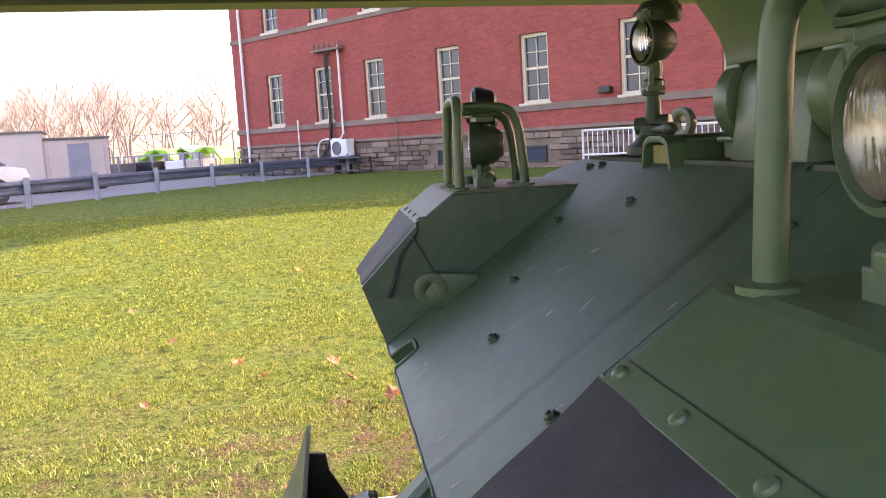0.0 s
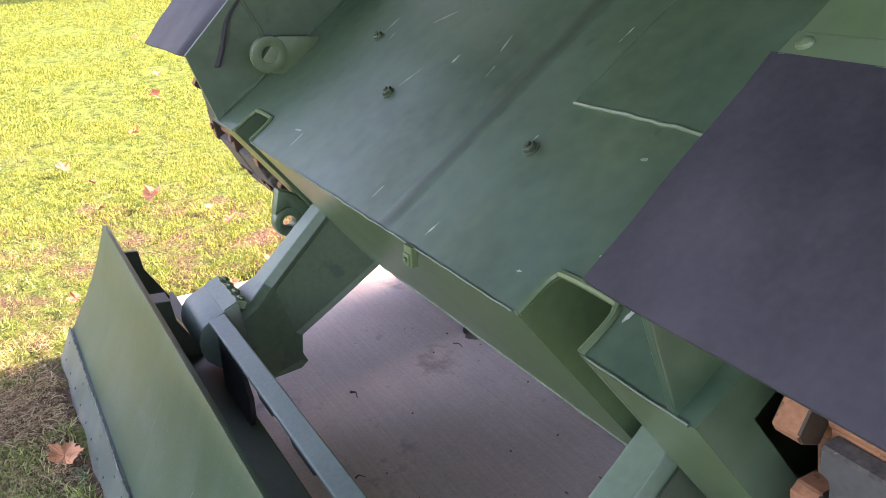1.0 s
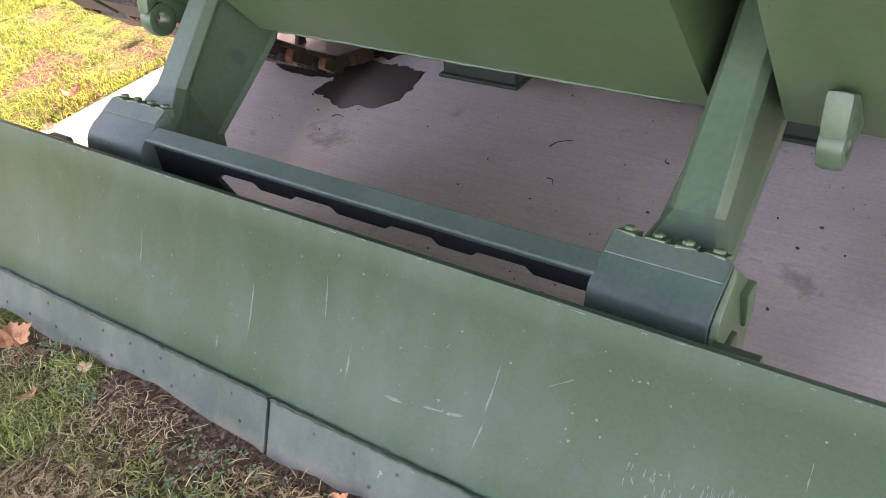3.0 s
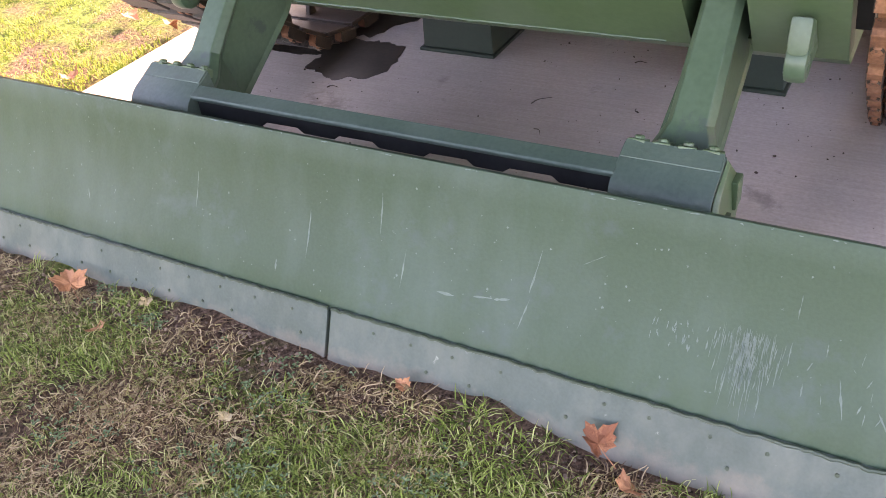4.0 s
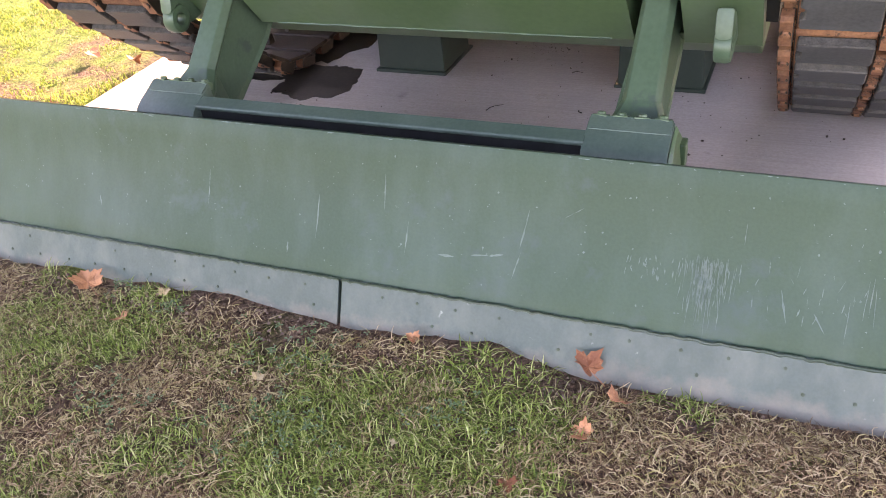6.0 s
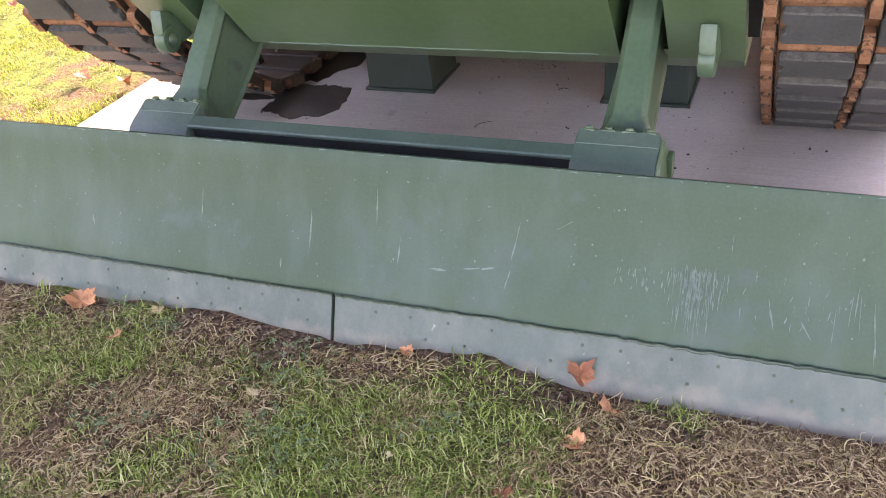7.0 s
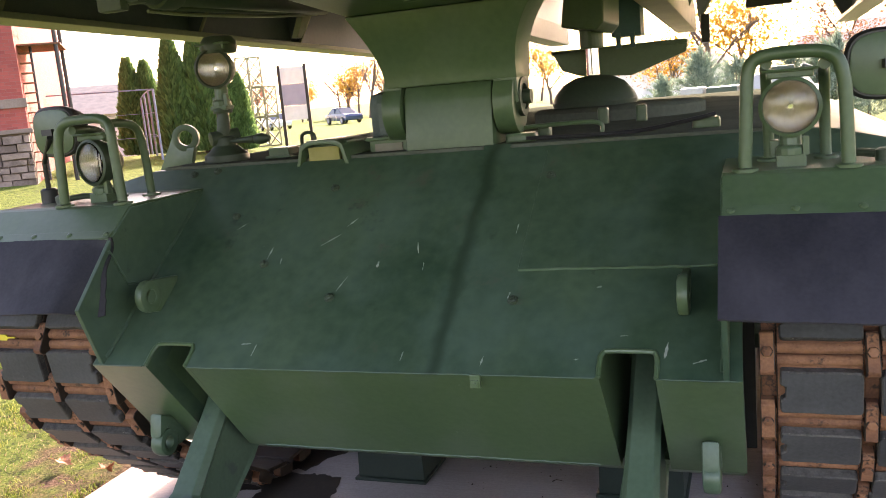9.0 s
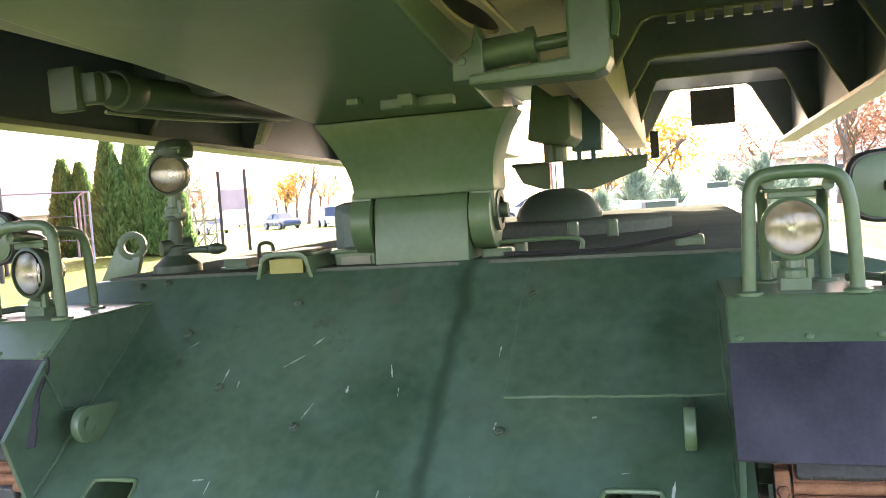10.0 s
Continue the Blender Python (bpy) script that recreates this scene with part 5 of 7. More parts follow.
    tube(bm, [(0.568, 0.105, 2.207), (0.588, 0.105, 2.209)], 0.047, 20)
    tube(bm, [(0.585, 0.105, 2.207), (0.675, 0.105, 2.214)], 0.019, 14)
    part("locking_cylinder", bm, GREEN, vehicle, smooth=True)
    bm = bmesh.new()
    prism(bm, [(0.372, 2.13), (0.372, 2.175), (0.400, 2.20), (0.425, 2.215), (0.438, 2.275), (0.456, 2.225), (0.456, 2.13)], 0.06, 0.15, "y")
    lathe(bm, [(0.012, -0.052), (0.012, 0.052)], Matrix.Translation((0.40, 0.105, 2.18)) @ Matrix.Rotation(radians(90), 4, "X"), 12)
    part("cylinder_lug", bm, GREEN, vehicle, "lug holding the locking cylinder to the arm", bevel=0.005)
    bm = bmesh.new()
    prism(bm, [(0.42, 2.113), (0.735, 2.112), (0.765, 2.122), (0.778, 2.150), (0.778, 2.36), (0.675, 2.36), (0.675, 2.160), (0.42, 2.140)], 0.03, 0.17, "y")
    part("locking_bracket", bm, GREEN, vehicle, bevel=0.008)
    bm = bmesh.new()
    tube(bm, smooth_path([(0.783, 0.07, 2.20), (0.790, 0.09, 2.26), (0.783, 0.12, 2.32)], 4), 0.014, 10)
    part("bracket_handle", bm, GREEN, vehicle, smooth=True)
    # cross plate and the teal valve box behind
    bm = bmesh.new()
    prism(bm, [(-0.075, 2.01), (-0.01, 1.885), (0.10, 1.845), (0.41, 1.822), (0.745, 1.935), (0.755, 1.985)], 3.2, 3.26, "y")
    box(bm, -0.075, 0.755, 3.2, 3.42, 1.985, 2.012)
    part("cross_plate", bm, GREEN, vehicle, bevel=0.006)
    bm = bmesh.new()
    box(bm, 0.305, 0.485, 3.2, 3.42, 2.06, 2.5)
    box(bm, 0.335, 0.365, 3.18, 3.2, 1.99, 2.08)
    box(bm, 0.42, 0.45, 3.18, 3.2, 1.99, 2.08)
    box(bm, 0.345, 0.352, 3.19, 3.2, 2.15, 2.48)
    part("valve_box", bm, TEAL, vehicle, "dark teal valve box", bevel=0.012)


launcher()


# ---- the bridge on its back ----
bridge = thing("folding_bridge", (0, 0, 0), "green aluminium bridge sections carried on top of the vehicle", "bridge")
Y0, Y1 = -2.9, 6.7


def bot(y):
    return 2.31 - 0.0255 * y


def sheet(bm, prof_at, y0, y1):
    """A long member whose (x, dz) outline hangs on the sloping bottom line."""
    A = [bm.verts.new((x, y0, bot(y0) + z)) for x, z in prof_at]
    B = [bm.verts.new((x, y1, bot(y1) + z)) for x, z in prof_at]
    bm.faces.new(A)
    bm.faces.new(B[::-1])
    n = len(prof_at)
    for i in range(n):
        bm.faces.new((A[i], B[i], B[(i + 1) % n], A[(i + 1) % n]))


def treadway(sx):
    tw = new("treadway")
    tw.parent = bridge
    tagged(tw, "hollow bridge treadway with cross frames")

    def mirror(p):
        return [(sx * x, z) for x, z in p]
    bm = bmesh.new()
    sheet(bm, mirror([(1.985, 0.03), (2.005, 0.03), (2.005, 0.62), (1.985, 0.62)]), Y0, Y1)
    part("outer_web", bm, BRIDGE, tw)
    bm = bmesh.new()
    sheet(bm, mirror([(1.86, 0.0), (2.02, -0.004), (2.02, 0.028), (1.86, 0.030)]), Y0, Y1)
    part("outer_flange", bm, FLANGE, tw, "bottom flange, paled for light off the ground", bevel=0.004)
    bm = bmesh.new()
    sheet(bm, mirror([(0.49, 0.0), (0.66, 0.0), (0.66, 0.16), (0.60, 0.62), (0.55, 0.62), (0.49, 0.16)]), Y0, 5.95)
    part("inner_girder", bm, TAN if sx > 0 else BRIDGE, tw, "scuffed tan inner girder" if sx > 0 else "", bevel=0.006)
    bm = bmesh.new()
    sheet(bm, mirror([(0.55, 0.58), (2.02, 0.58), (2.02, 0.66), (0.55, 0.66)]), Y0, Y1)
    part("deck", bm, BRIDGE, tw)
    # cross frames with trapezoid openings
    for y, top, inset in ((-2.2, 2.63, 0.0), (-0.75, 2.63, 0.0), (0.7, 2.63, 0.0), (2.15, 2.625, 0.0), (3.35, 2.60, 0.0), (5.0, 2.655, 0.0), (6.62, 2.72, 0.10)):
        z = bot(y)
        op = [(1.92, z + 0.035), (1.74 - inset, top - 0.035), (1.69 - inset, top), (0.84 + inset, top), (0.79 + inset, top - 0.02), (0.655, z + 0.14)]
        out = [(1.985, z + 0.035), (1.985, z + 0.585), (0.60, z + 0.585), (0.645, z + 0.14)]
        bm = bmesh.new()
        loop = [out[0], out[1], out[2], out[3], op[5], op[4], op[3], op[2], op[1], op[0]]
        prism(bm, [(sx * x, zz) for x, zz in loop], y - 0.006, y + 0.006, "y")
        part("cross_frame", bm, BRIDGE, tw)
        bm = bmesh.new()
        tube(bm, [(sx * x, y, zz) for x, zz in op], 0.011, 6)
        part("frame_rim", bm, FLANGE, tw)
    # blocks below the rim of one frame
    for i in range(9):
        bm = bmesh.new()
        box(bm, sx * (0.93 + 0.085 * i) - 0.018, sx * (0.93 + 0.085 * i) + 0.018, 2.10, 2.14, 2.575, 2.618)
        part("rim_block", bm, FLANGE, tw)
    if sx > 0:
        bm = bmesh.new()
        box(bm, 1.075, 1.485, 6.64, 6.70, bot(6.7) + 0.22, bot(6.7) + 0.56)
        part("end_panel", bm, BLACK, tw, "black hanging end panel", bevel=0.006)
        bm = bmesh.new()
        box(bm, 0.70, 0.775, 5.85, 5.95, 2.055, 2.30)
        part("end_buffer", bm, BLACK, tw, bevel=0.01)
    else:
        bm = bmesh.new()
        prism(bm, [(1.05, 2.10), (1.09, 2.10), (1.24, 2.235), (1.15, 2.235)], -0.72, -0.69)
        part("brace", bm, FLANGE, tw, bevel=0.003)


treadway(1)
treadway(-1)
# plates between the arm and the girder
bm = bmesh.new()
n = 32
zz = 2.297
V = {}
for k in (0, 1):
    z = zz + 0.012 * k
    ring = []
    inner = []
    for i in range(n):
        c, q = math.cos(2 * math.pi * i / n), math.sin(2 * math.pi * i / n)
        inner.append(bm.verts.new((0.427 + 0.043 * c, 0.10 + 0.27 * q, z)))
        ring.append(bm.verts.new((0.415 + 0.072 * math.copysign(min(1, abs(c) * 1.42), c), 0.10 + 0.55 * math.copysign(min(1, abs(q) * 1.42), q), z)))
    V[k], V[k + 2] = inner, ring
    for i in range(n):
        bm.faces.new((inner[i], inner[(i + 1) % n], ring[(i + 1) % n], ring[i]))
for i in range(n):
    j = (i + 1) % n
    bm.faces.new((V[0][i], V[1][i], V[1][j], V[0][j]))
    bm.faces.new((V[2][i], V[2][j], V[3][j], V[3][i]))
box(bm, 0.343, 0.487, -2.6, -0.451, zz, zz + 0.012)
box(bm, 0.343, 0.487, 0.651, 2.4, zz, zz + 0.012)
part("link_plate", bm, TAN, bridge, "tan plate with a long oval hole")
# upper section over the gap, run to the rear end to shade the roof
bm = bmesh.new()
box(bm, -0.60, 0.60, Y0, Y1, 2.76, 2.80)
part("upper_shade_section", bm, BRIDGE, bridge)


# ---- grass, straw and fallen leaves ----
def blade_material(name, stops, trans=0.25):
    m = bpy.data.materials.new(name)
    m.use_nodes = True
    N, L = m.node_tree.nodes, m.node_tree.links
    b = N["Principled BSDF"]
    geo = N.new("ShaderNodeNewGeometry")
    ramp = N.new("ShaderNodeValToRGB")
    ramp.color_ramp.elements[0].position, ramp.color_ramp.elements[0].color = 0.0, (*stops[0], 1)
    ramp.color_ramp.elements[1].position, ramp.color_ramp.elements[1].color = 1.0, (*stops[-1], 1)
    for i, c in enumerate(stops[1:-1]):
        e = ramp.color_ramp.elements.new((i + 1) / (len(stops) - 1))
        e.color = (*c, 1)
    L.new(geo.outputs["Random Per Island"], ramp.inputs[0])
    L.new(ramp.outputs[0], b.inputs["Base Color"])
    b.inputs["Roughness"].default_value = 0.7
    b.inputs["Specular IOR Level"].default_value = 0.25
    tr = N.new("ShaderNodeBsdfTranslucent")
    L.new(ramp.outputs[0], tr.inputs["Color"])
    mx = N.new("ShaderNodeMixShader")
    mx.inputs[0].default_value = trans
    L.new(b.outputs[0], mx.inputs[1])
    L.new(tr.outputs[0], mx.inputs[2])
    L.new(mx.outputs[0], N["Material Output"].inputs["Surface"])
    return m


GRASS = blade_material("grass_blades", [(0.045, 0.068, 0.016), (0.12, 0.165, 0.036), (0.22, 0.29, 0.060), (0.33, 0.40, 0.11), (0.60, 0.55, 0.28)])
LAWN = blade_material("lawn_blades", [(0.075, 0.122, 0.016), (0.155, 0.215, 0.030), (0.26, 0.300, 0.050), (0.42, 0.42, 0.12)], 0.35)
STRAW = blade_material("dry_blades", [(0.055, 0.030, 0.018), (0.17, 0.100, 0.055), (0.34, 0.220, 0.125), (0.60, 0.46, 0.28), (0.36, 0.30, 0.11)])
CLOVER = blade_material("clover_leaves", [(0.10, 0.16, 0.075), (0.15, 0.22, 0.10), (0.22, 0.28, 0.17)])


def blades(name, xy, height, width, lean, mat, label, seed):
    """Many bent grass blades in one mesh."""
    g = np.random.default_rng(seed)
    n = len(xy)
    a = g.uniform(0, 2 * np.pi, n)
    h = height[0] + (height[1] - height[0]) * g.random(n)
    w = width * (0.6 + 0.8 * g.random(n))
    ln = lean * (0.3 + g.random(n))
    z0 = np.array([ground_z(x, y) for x, y in xy]) - 0.004
    cx, sx = np.cos(a), np.sin(a)
    dx, dy = -sx * w / 2, cx * w / 2
    x, y = xy[:, 0], xy[:, 1]
    V = np.empty((n, 5, 3))
    V[:, 0] = np.stack([x - dx, y - dy, z0], 1)
    V[:, 1] = np.stack([x + dx, y + dy, z0], 1)
    mx, my = x + cx * h * ln * 0.4, y + sx * h * ln * 0.4
    hz = h * np.sqrt(np.clip(1 - (ln * 0.55) ** 2, 0.05, 1))
    V[:, 2] = np.stack([mx + dx * 0.8, my + dy * 0.8, z0 + hz * 0.62], 1)
    V[:, 3] = np.stack([mx - dx * 0.8, my - dy * 0.8, z0 + hz * 0.62], 1)
    V[:, 4] = np.stack([x + cx * h * ln, y + sx * h * ln, z0 + hz * (1 - 0.25 * np.clip(ln, 0, 1.5))], 1)
    idx = np.arange(n) * 5
    quads = np.stack([idx, idx + 1, idx + 2, idx + 3], 1)
    tris = np.stack([idx + 3, idx + 2, idx + 4], 1)
    me = bpy.data.meshes.new(name)
    me.from_pydata(V.reshape(-1, 3).tolist(), [], quads.tolist() + tris.tolist())
    me.materials.append(mat)
    return tagged(new(name, me), label, "grass", kind="stuff")


def nz(x, y, s, o):
    return noise.noise(Vector((x * s, y * s, o))) + 0.5 * noise.noise(Vector((x * s * 2.3, y * s * 2.3, o + 7)))


def scatter(n, x0, x1, y0, y1, keep, seed):
    g = np.random.default_rng(seed)
    p = np.stack([g.uniform(x0, x1, n), g.uniform(y0, y1, n)], 1)
    return np.array([q for q in p if keep(q[0], q[1], g.random())])


def on_pad(x, y):
    return -2.07 < x < 2.56 and y > -0.44


def under_blade(x, y):
    return abs(x) < 1.70 and y > -0.598


# lush and bare places before the blade: centre, half size, how much greener
PATCHES = [(0.45, -0.86, 0.42, 0.17, 0.75), (-0.75, -0.80, 0.30, 0.12, 0.6), (0.25, -1.12, 0.45, 0.16, 0.5), (-1.15, -1.05, 0.40, 0.20, 0.5), (-0.42, -1.0, 0.26, 0.10, -0.7),
           (-0.15, -0.67, 0.45, 0.06, -0.6), (1.35, -0.82, 0.45, 0.30, -0.8), (-1.4, -0.72, 0.35, 0.12, -0.6), (0.62, -0.68, 0.22, 0.05, -0.2)]


def lush(x, y):
    return sum(k * math.exp(-((x - cx) / rx) ** 2 - ((y - cy) / ry) ** 2) for cx, cy, rx, ry, k in PATCHES)


def green_here(x, y, r):
    if on_pad(x, y) or under_blade(x, y):
        return False
    k = nz(x, y, 2.6, 1.0) + 0.55 * nz(x, y, 9.0, 4.0) + 0.16 - 0.30 * step((y + 0.80) / 0.20) * (1 if abs(x) < 1.8 else 0) + lush(x, y)
    return k > r * 0.75 - 0.10


def straw_here(x, y, r):
    if on_pad(x, y) or under_blade(x, y):
        return False
    k = 0.42 - 0.9 * nz(x, y, 2.6, 1.0) + 0.5 * nz(x, y, 5.0, 3.0) - 0.25 * step((y + 0.72) / 0.15)
    return k > r


NEAR = (-2.0, 2.1, -1.75, -0.5)
blades("grass", scatter(125000, *NEAR, green_here, 11), (0.018, 0.052), 0.0031, 1.7, GRASS, "short green grass tufts before the blade", 21)
blades("dry_grass", scatter(95000, *NEAR, straw_here, 12), (0.012, 0.040), 0.0024, 2.0, STRAW, "dry straw-coloured grass over bare earth", 22)


def lying_straw(name, xy, length, width, mat, label, seed):
    """Dead stalks lying criss-cross on the earth, each a bent strip in four pieces."""
    g = np.random.default_rng(seed)
    n = len(xy)
    a = g.uniform(0, 2 * np.pi, n)
    ln = length[0] + (length[1] - length[0]) * g.random(n) ** 1.6
    w = width * (0.5 + 0.9 * g.random(n))
    turn = g.normal(0, 0.32, n)
    z0 = 0.001 + 0.020 * g.random(n) + np.array([ground_z(u, v) for u, v in xy])
    arch = 0.006 * g.random(n) ** 2
    P = np.empty((n, 5, 2, 3))
    x, y = xy[:, 0].copy(), xy[:, 1].copy()
    for k in range(5):
        c, s = np.cos(a), np.sin(a)
        taper = (1.0, 1.0, 0.9, 0.7, 0.25)[k]
        z = z0 + arch * np.sin(np.pi * k / 4) * 1.6
        for j, f in enumerate((-0.5, 0.5)):
            P[:, k, j] = np.stack([x - s * w * taper * f, y + c * w * taper * f, z + w * 0.35 * f], 1)
        x, y, a = x + c * ln / 4, y + s * ln / 4, a + turn
    base = np.arange(n)[:, None] * 10
    faces = np.concatenate([base + np.array([2 * k, 2 * k + 1, 2 * k + 3, 2 * k + 2]) for k in range(4)])
    me = bpy.data.meshes.new(name)
    me.from_pydata(P.reshape(-1, 3).tolist(), [], faces.tolist())
    me.materials.append(mat)
    return tagged(new(name, me), label, "grass", kind="stuff")


def mat_here(x, y, r):
    if on_pad(x, y) or (abs(x) < 1.75 and y > -0.625):
        return False
    k = 0.30 - 0.6 * nz(x, y, 2.6, 1.0) + 0.75 * nz(x, y, 4.0, 9.0) - 0.5 * lush(x, y) + 0.15 * step((x - 0.8) / 0.5) - 0.20 * step((y + 0.78) / 0.12) * (1 if x < 0.8 else 0)
    return k > r


lying_straw("dry_stalks", scatter(120000, -1.9, 2.0, -1.60, -0.6, mat_here, 31), (0.018, 0.065), 0.0024, STRAW, "matted dead grass stalks lying on bare earth", 32)


def outside(x, y):
    return not (NEAR[0] < x < NEAR[1] and NEAR[2] < y < NEAR[3])


blades("grass", scatter(40000, -3.2, 3.4, -3.4, -0.45, lambda x, y, r: outside(x, y) and green_here(x, y, r), 16), (0.02, 0.05), 0.0045, 1.0, GRASS, "short green grass on shaded ground", 26)


# worn brownish places in the lawn: centre and half size
BARE = [(-3.6, -1.4, 0.5, 0.7), (-3.25, -0.7, 0.35, 0.5), (-3.4, -2.1, 0.6, 0.8), (-3.0, -0.2, 0.30, 0.3)]


def lawn_here(x, y, r):
    worn = max(step(1 - math.hypot((x - cx) / rx, (y - cy) / ry)) for cx, cy, rx, ry in BARE)
    tuft = 1.1 * nz(x, y, 1.3, 5.0) + 1.2 * nz(x, y, 5.0, 2.0)
    return not on_pad(x, y) and not under_blade(x, y) and (tuft + 0.50 - 1.5 * worn > r * 0.9)


blades("lawn_grass", scatter(230000, -6.0, -1.5, -3.2, 4.6, lambda x, y, r: lawn_here(x, y, r) and (x < -2.0 or y < -0.6) and not (x > -2.7 and y < -0.45 and r < 0.7), 13), (0.015, 0.042), 0.0050, 1.1, LAWN, "sunlit yellowish green lawn grass", 23)
blades("lawn_grass", scatter(330000, -14.0, -6.0, -8.0, 6.0, lambda x, y, r: lawn_here(x, y, r * 0.85), 14), (0.018, 0.042), 0.0090, 1.0, LAWN, "sunlit yellowish green lawn grass", 24)
blades("dry_grass", scatter(130000, -6.0, -1.5, -3.2, 4.6, lambda x, y, r: (straw_here(x, y, r) or (r < 0.7 and any(math.hypot((x - cx) / rx, (y - cy) / ry) < 1 for cx, cy, rx, ry in BARE))) and x < -2.05, 15), (0.012, 0.032), 0.0032, 1.6, STRAW, "dry straw among the lawn grass", 25)


def clover_patch():
    g = random.Random(8)
    bm = bmesh.new()
    for cx, cy, n, r in ((-0.78, -0.62, 26, 0.07), (-0.05, -0.72, 60, 0.16), (0.02, -1.02, 90, 0.22), (-0.45, -1.05, 50, 0.16), (-0.55, -0.68, 20, 0.06), (0.45, -0.86, 30, 0.12), (-1.3, -1.0, 50, 0.2)):
        for _ in range(n):
            x, y = cx + g.gauss(0, r * 0.5), cy + g.gauss(0, r * 0.4)
            if under_blade(x, y):
                continue
            z = ground_z(x, y) + 0.010 + 0.022 * g.random()
            a0 = g.random() * 6.28
            for k in range(3):
                a = a0 + k * 2.09
                c, s = math.cos(a), math.sin(a)
                q = 0.006 + 0.004 * g.random()
                vs = [(x, y, z), (x + c * q - s * q * 0.5, y + s * q + c * q * 0.5, z + 0.003), (x + c * q * 1.5, y + s * q * 1.5, z + 0.001), (x + c * q + s * q * 0.5, y + s * q - c * q * 0.5, z + 0.003)]
                bm.faces.new([bm.verts.new(v) for v in vs])
    ob = part("clover", bm, CLOVER, fix=False)
    tagged(ob, "low clover leaves among the grass", "clover", kind="stuff")


clover_patch()


def crumbs():
    """Loose soil crumbs along the cutting edge."""
    g = random.Random(3)
    bm = bmesh.new()
    for _ in range(3200):
        x = g.uniform(-1.75, 1.9)
        y = -0.60 - abs(g.gauss(0, 0.13))
        r = 0.0012 + 0.0042 * g.random() ** 3
        m = Matrix.Translation((x, y, ground_z(x, y) + r * 0.3)) @ Euler((g.random() * 6, g.random() * 6, 0)).to_matrix().to_4x4()
        box(bm, -r, r, -r * 0.8, r * 0.8, -r * 0.7, r * 0.7, m)
    ob = part("soil_crumbs", bm, material("soil", (0.10, 0.062, 0.046), (0.30, 0.20, 0.15), 0.95, 0, 20, 120, 0.3, vary=0.3), fix=False)
    tagged(ob, "loose brown soil crumbs along the cutting edge", "soil", kind="stuff")


crumbs()

LEAF = material("dry_maple_leaf", (0.22, 0.070, 0.030), (0.52, 0.225, 0.110), 0.7, 0, 3.5, 22, 0.5, vary=0.35, spots=[((0.16, 0.06, 0.03), 0.40, 9.0)])
LEAF_PALE = material("pale_dry_leaf", (0.42, 0.30, 0.16), (0.62, 0.50, 0.32), 0.7, 0, 12, 80, 0.25, vary=0.4)


def leaf_mesh(seed, pale=False):
    g = random.Random(seed)
    pts = [(270, 0.16), (285, 0.50), (302, 0.50), (322, 0.78), (335, 0.66), (350, 0.78), (5, 0.66), (22, 0.98), (34, 0.80), (46, 0.82), (58, 0.58), (70, 0.86), (80, 0.84), (90, 1.10)]
    full = pts + [(180 - a, r) for a, r in reversed(pts[1:-1])]
    full = [(a % 360, r) for a, r in full]
    bm = bmesh.new()
    curl, twist, cup = g.uniform(0.6, 1.3), g.uniform(-0.9, 0.9), g.uniform(-0.8, 0.9)

    def place(a, r):
        x, y = r * math.cos(radians(a)), r * math.sin(radians(a))
        z = curl * 0.7 * (x * x) + cup * 0.55 * y * abs(y) + twist * 0.6 * x * y + 0.10 * math.sin(5 * radians(a) + seed) * r
        return Vector((x, y, z)) * 0.5
    c = bm.verts.new((0, 0, 0))
    mid = [bm.verts.new(place(a, r * 0.5)) for a, r in full]
    rim = [bm.verts.new(place(a, r)) for a, r in full]
    n = len(full)
    for i in range(n):
        j = (i + 1) % n
        bm.faces.new((c, mid[i], mid[j]))
        bm.faces.new((mid[i], rim[i], rim[j], mid[j]))
    bmesh.ops.recalc_face_normals(bm, faces=bm.faces)
    bmesh.ops.solidify(bm, geom=list(bm.faces), thickness=0.012)
    tube(bm, [(0, 0.0, 0.0), (0.02, -0.3, 0.02), (0.06, -0.62, 0.05)], 0.012, 5)
    me = bpy.data.meshes.new("fallen_leaf")
    bm.to_mesh(me)
    bm.free()
    me.materials.append(LEAF_PALE if pale else LEAF)
    return me


LEAVES = [leaf_mesh(i) for i in range(5)] + [leaf_mesh(9, True), leaf_mesh(10, True)]


def leaf(kind, x, y, size, rot=(0, 0, 0), lift=0.012, label="curled orange-brown maple leaf on the grass", z=None):
    ob = new("fallen_leaf", LEAVES[kind])
    base = 0.004 if on_pad(x, y) else ground_z(x, y)
    ob.matrix_basis = pose(x, y, (base + lift) if z is None else z, *rot) @ Matrix.Scale(size, 4)
    tagged(ob, label, "leaf", "fallen leaves")


leaf(0, 0.775, -0.605, 0.105, (36, 8, 65), z=0.040, label="large orange maple leaf leaning on the cutting edge")
leaf(1, 0.872, -0.665, 0.085, (30, 10, 130), 0.02)
leaf(2, 0.815, -0.815, 0.075, (10, -10, 70), 0.016)
leaf(3, 0.690, -1.020, 0.060, (8, 14, 200), 0.016)
leaf(3, -0.910, -0.650, 0.125, (22, 10, 60), 0.035, label="large curled brown maple leaf by the blade")
leaf(5, -0.096, -0.880, 0.045, (20, 30, 40), 0.025, "small pale dry leaf")
leaf(1, -0.695, -0.755, 0.07, (10, 5, 240), 0.014)
leaf(5, -0.61, -0.625, 0.05, (20, 0, 10), 0.02, "small yellowish leaf on bare earth")
leaf(2, 0.27, -0.62, 0.05, (40, 0, 70), 0.02)
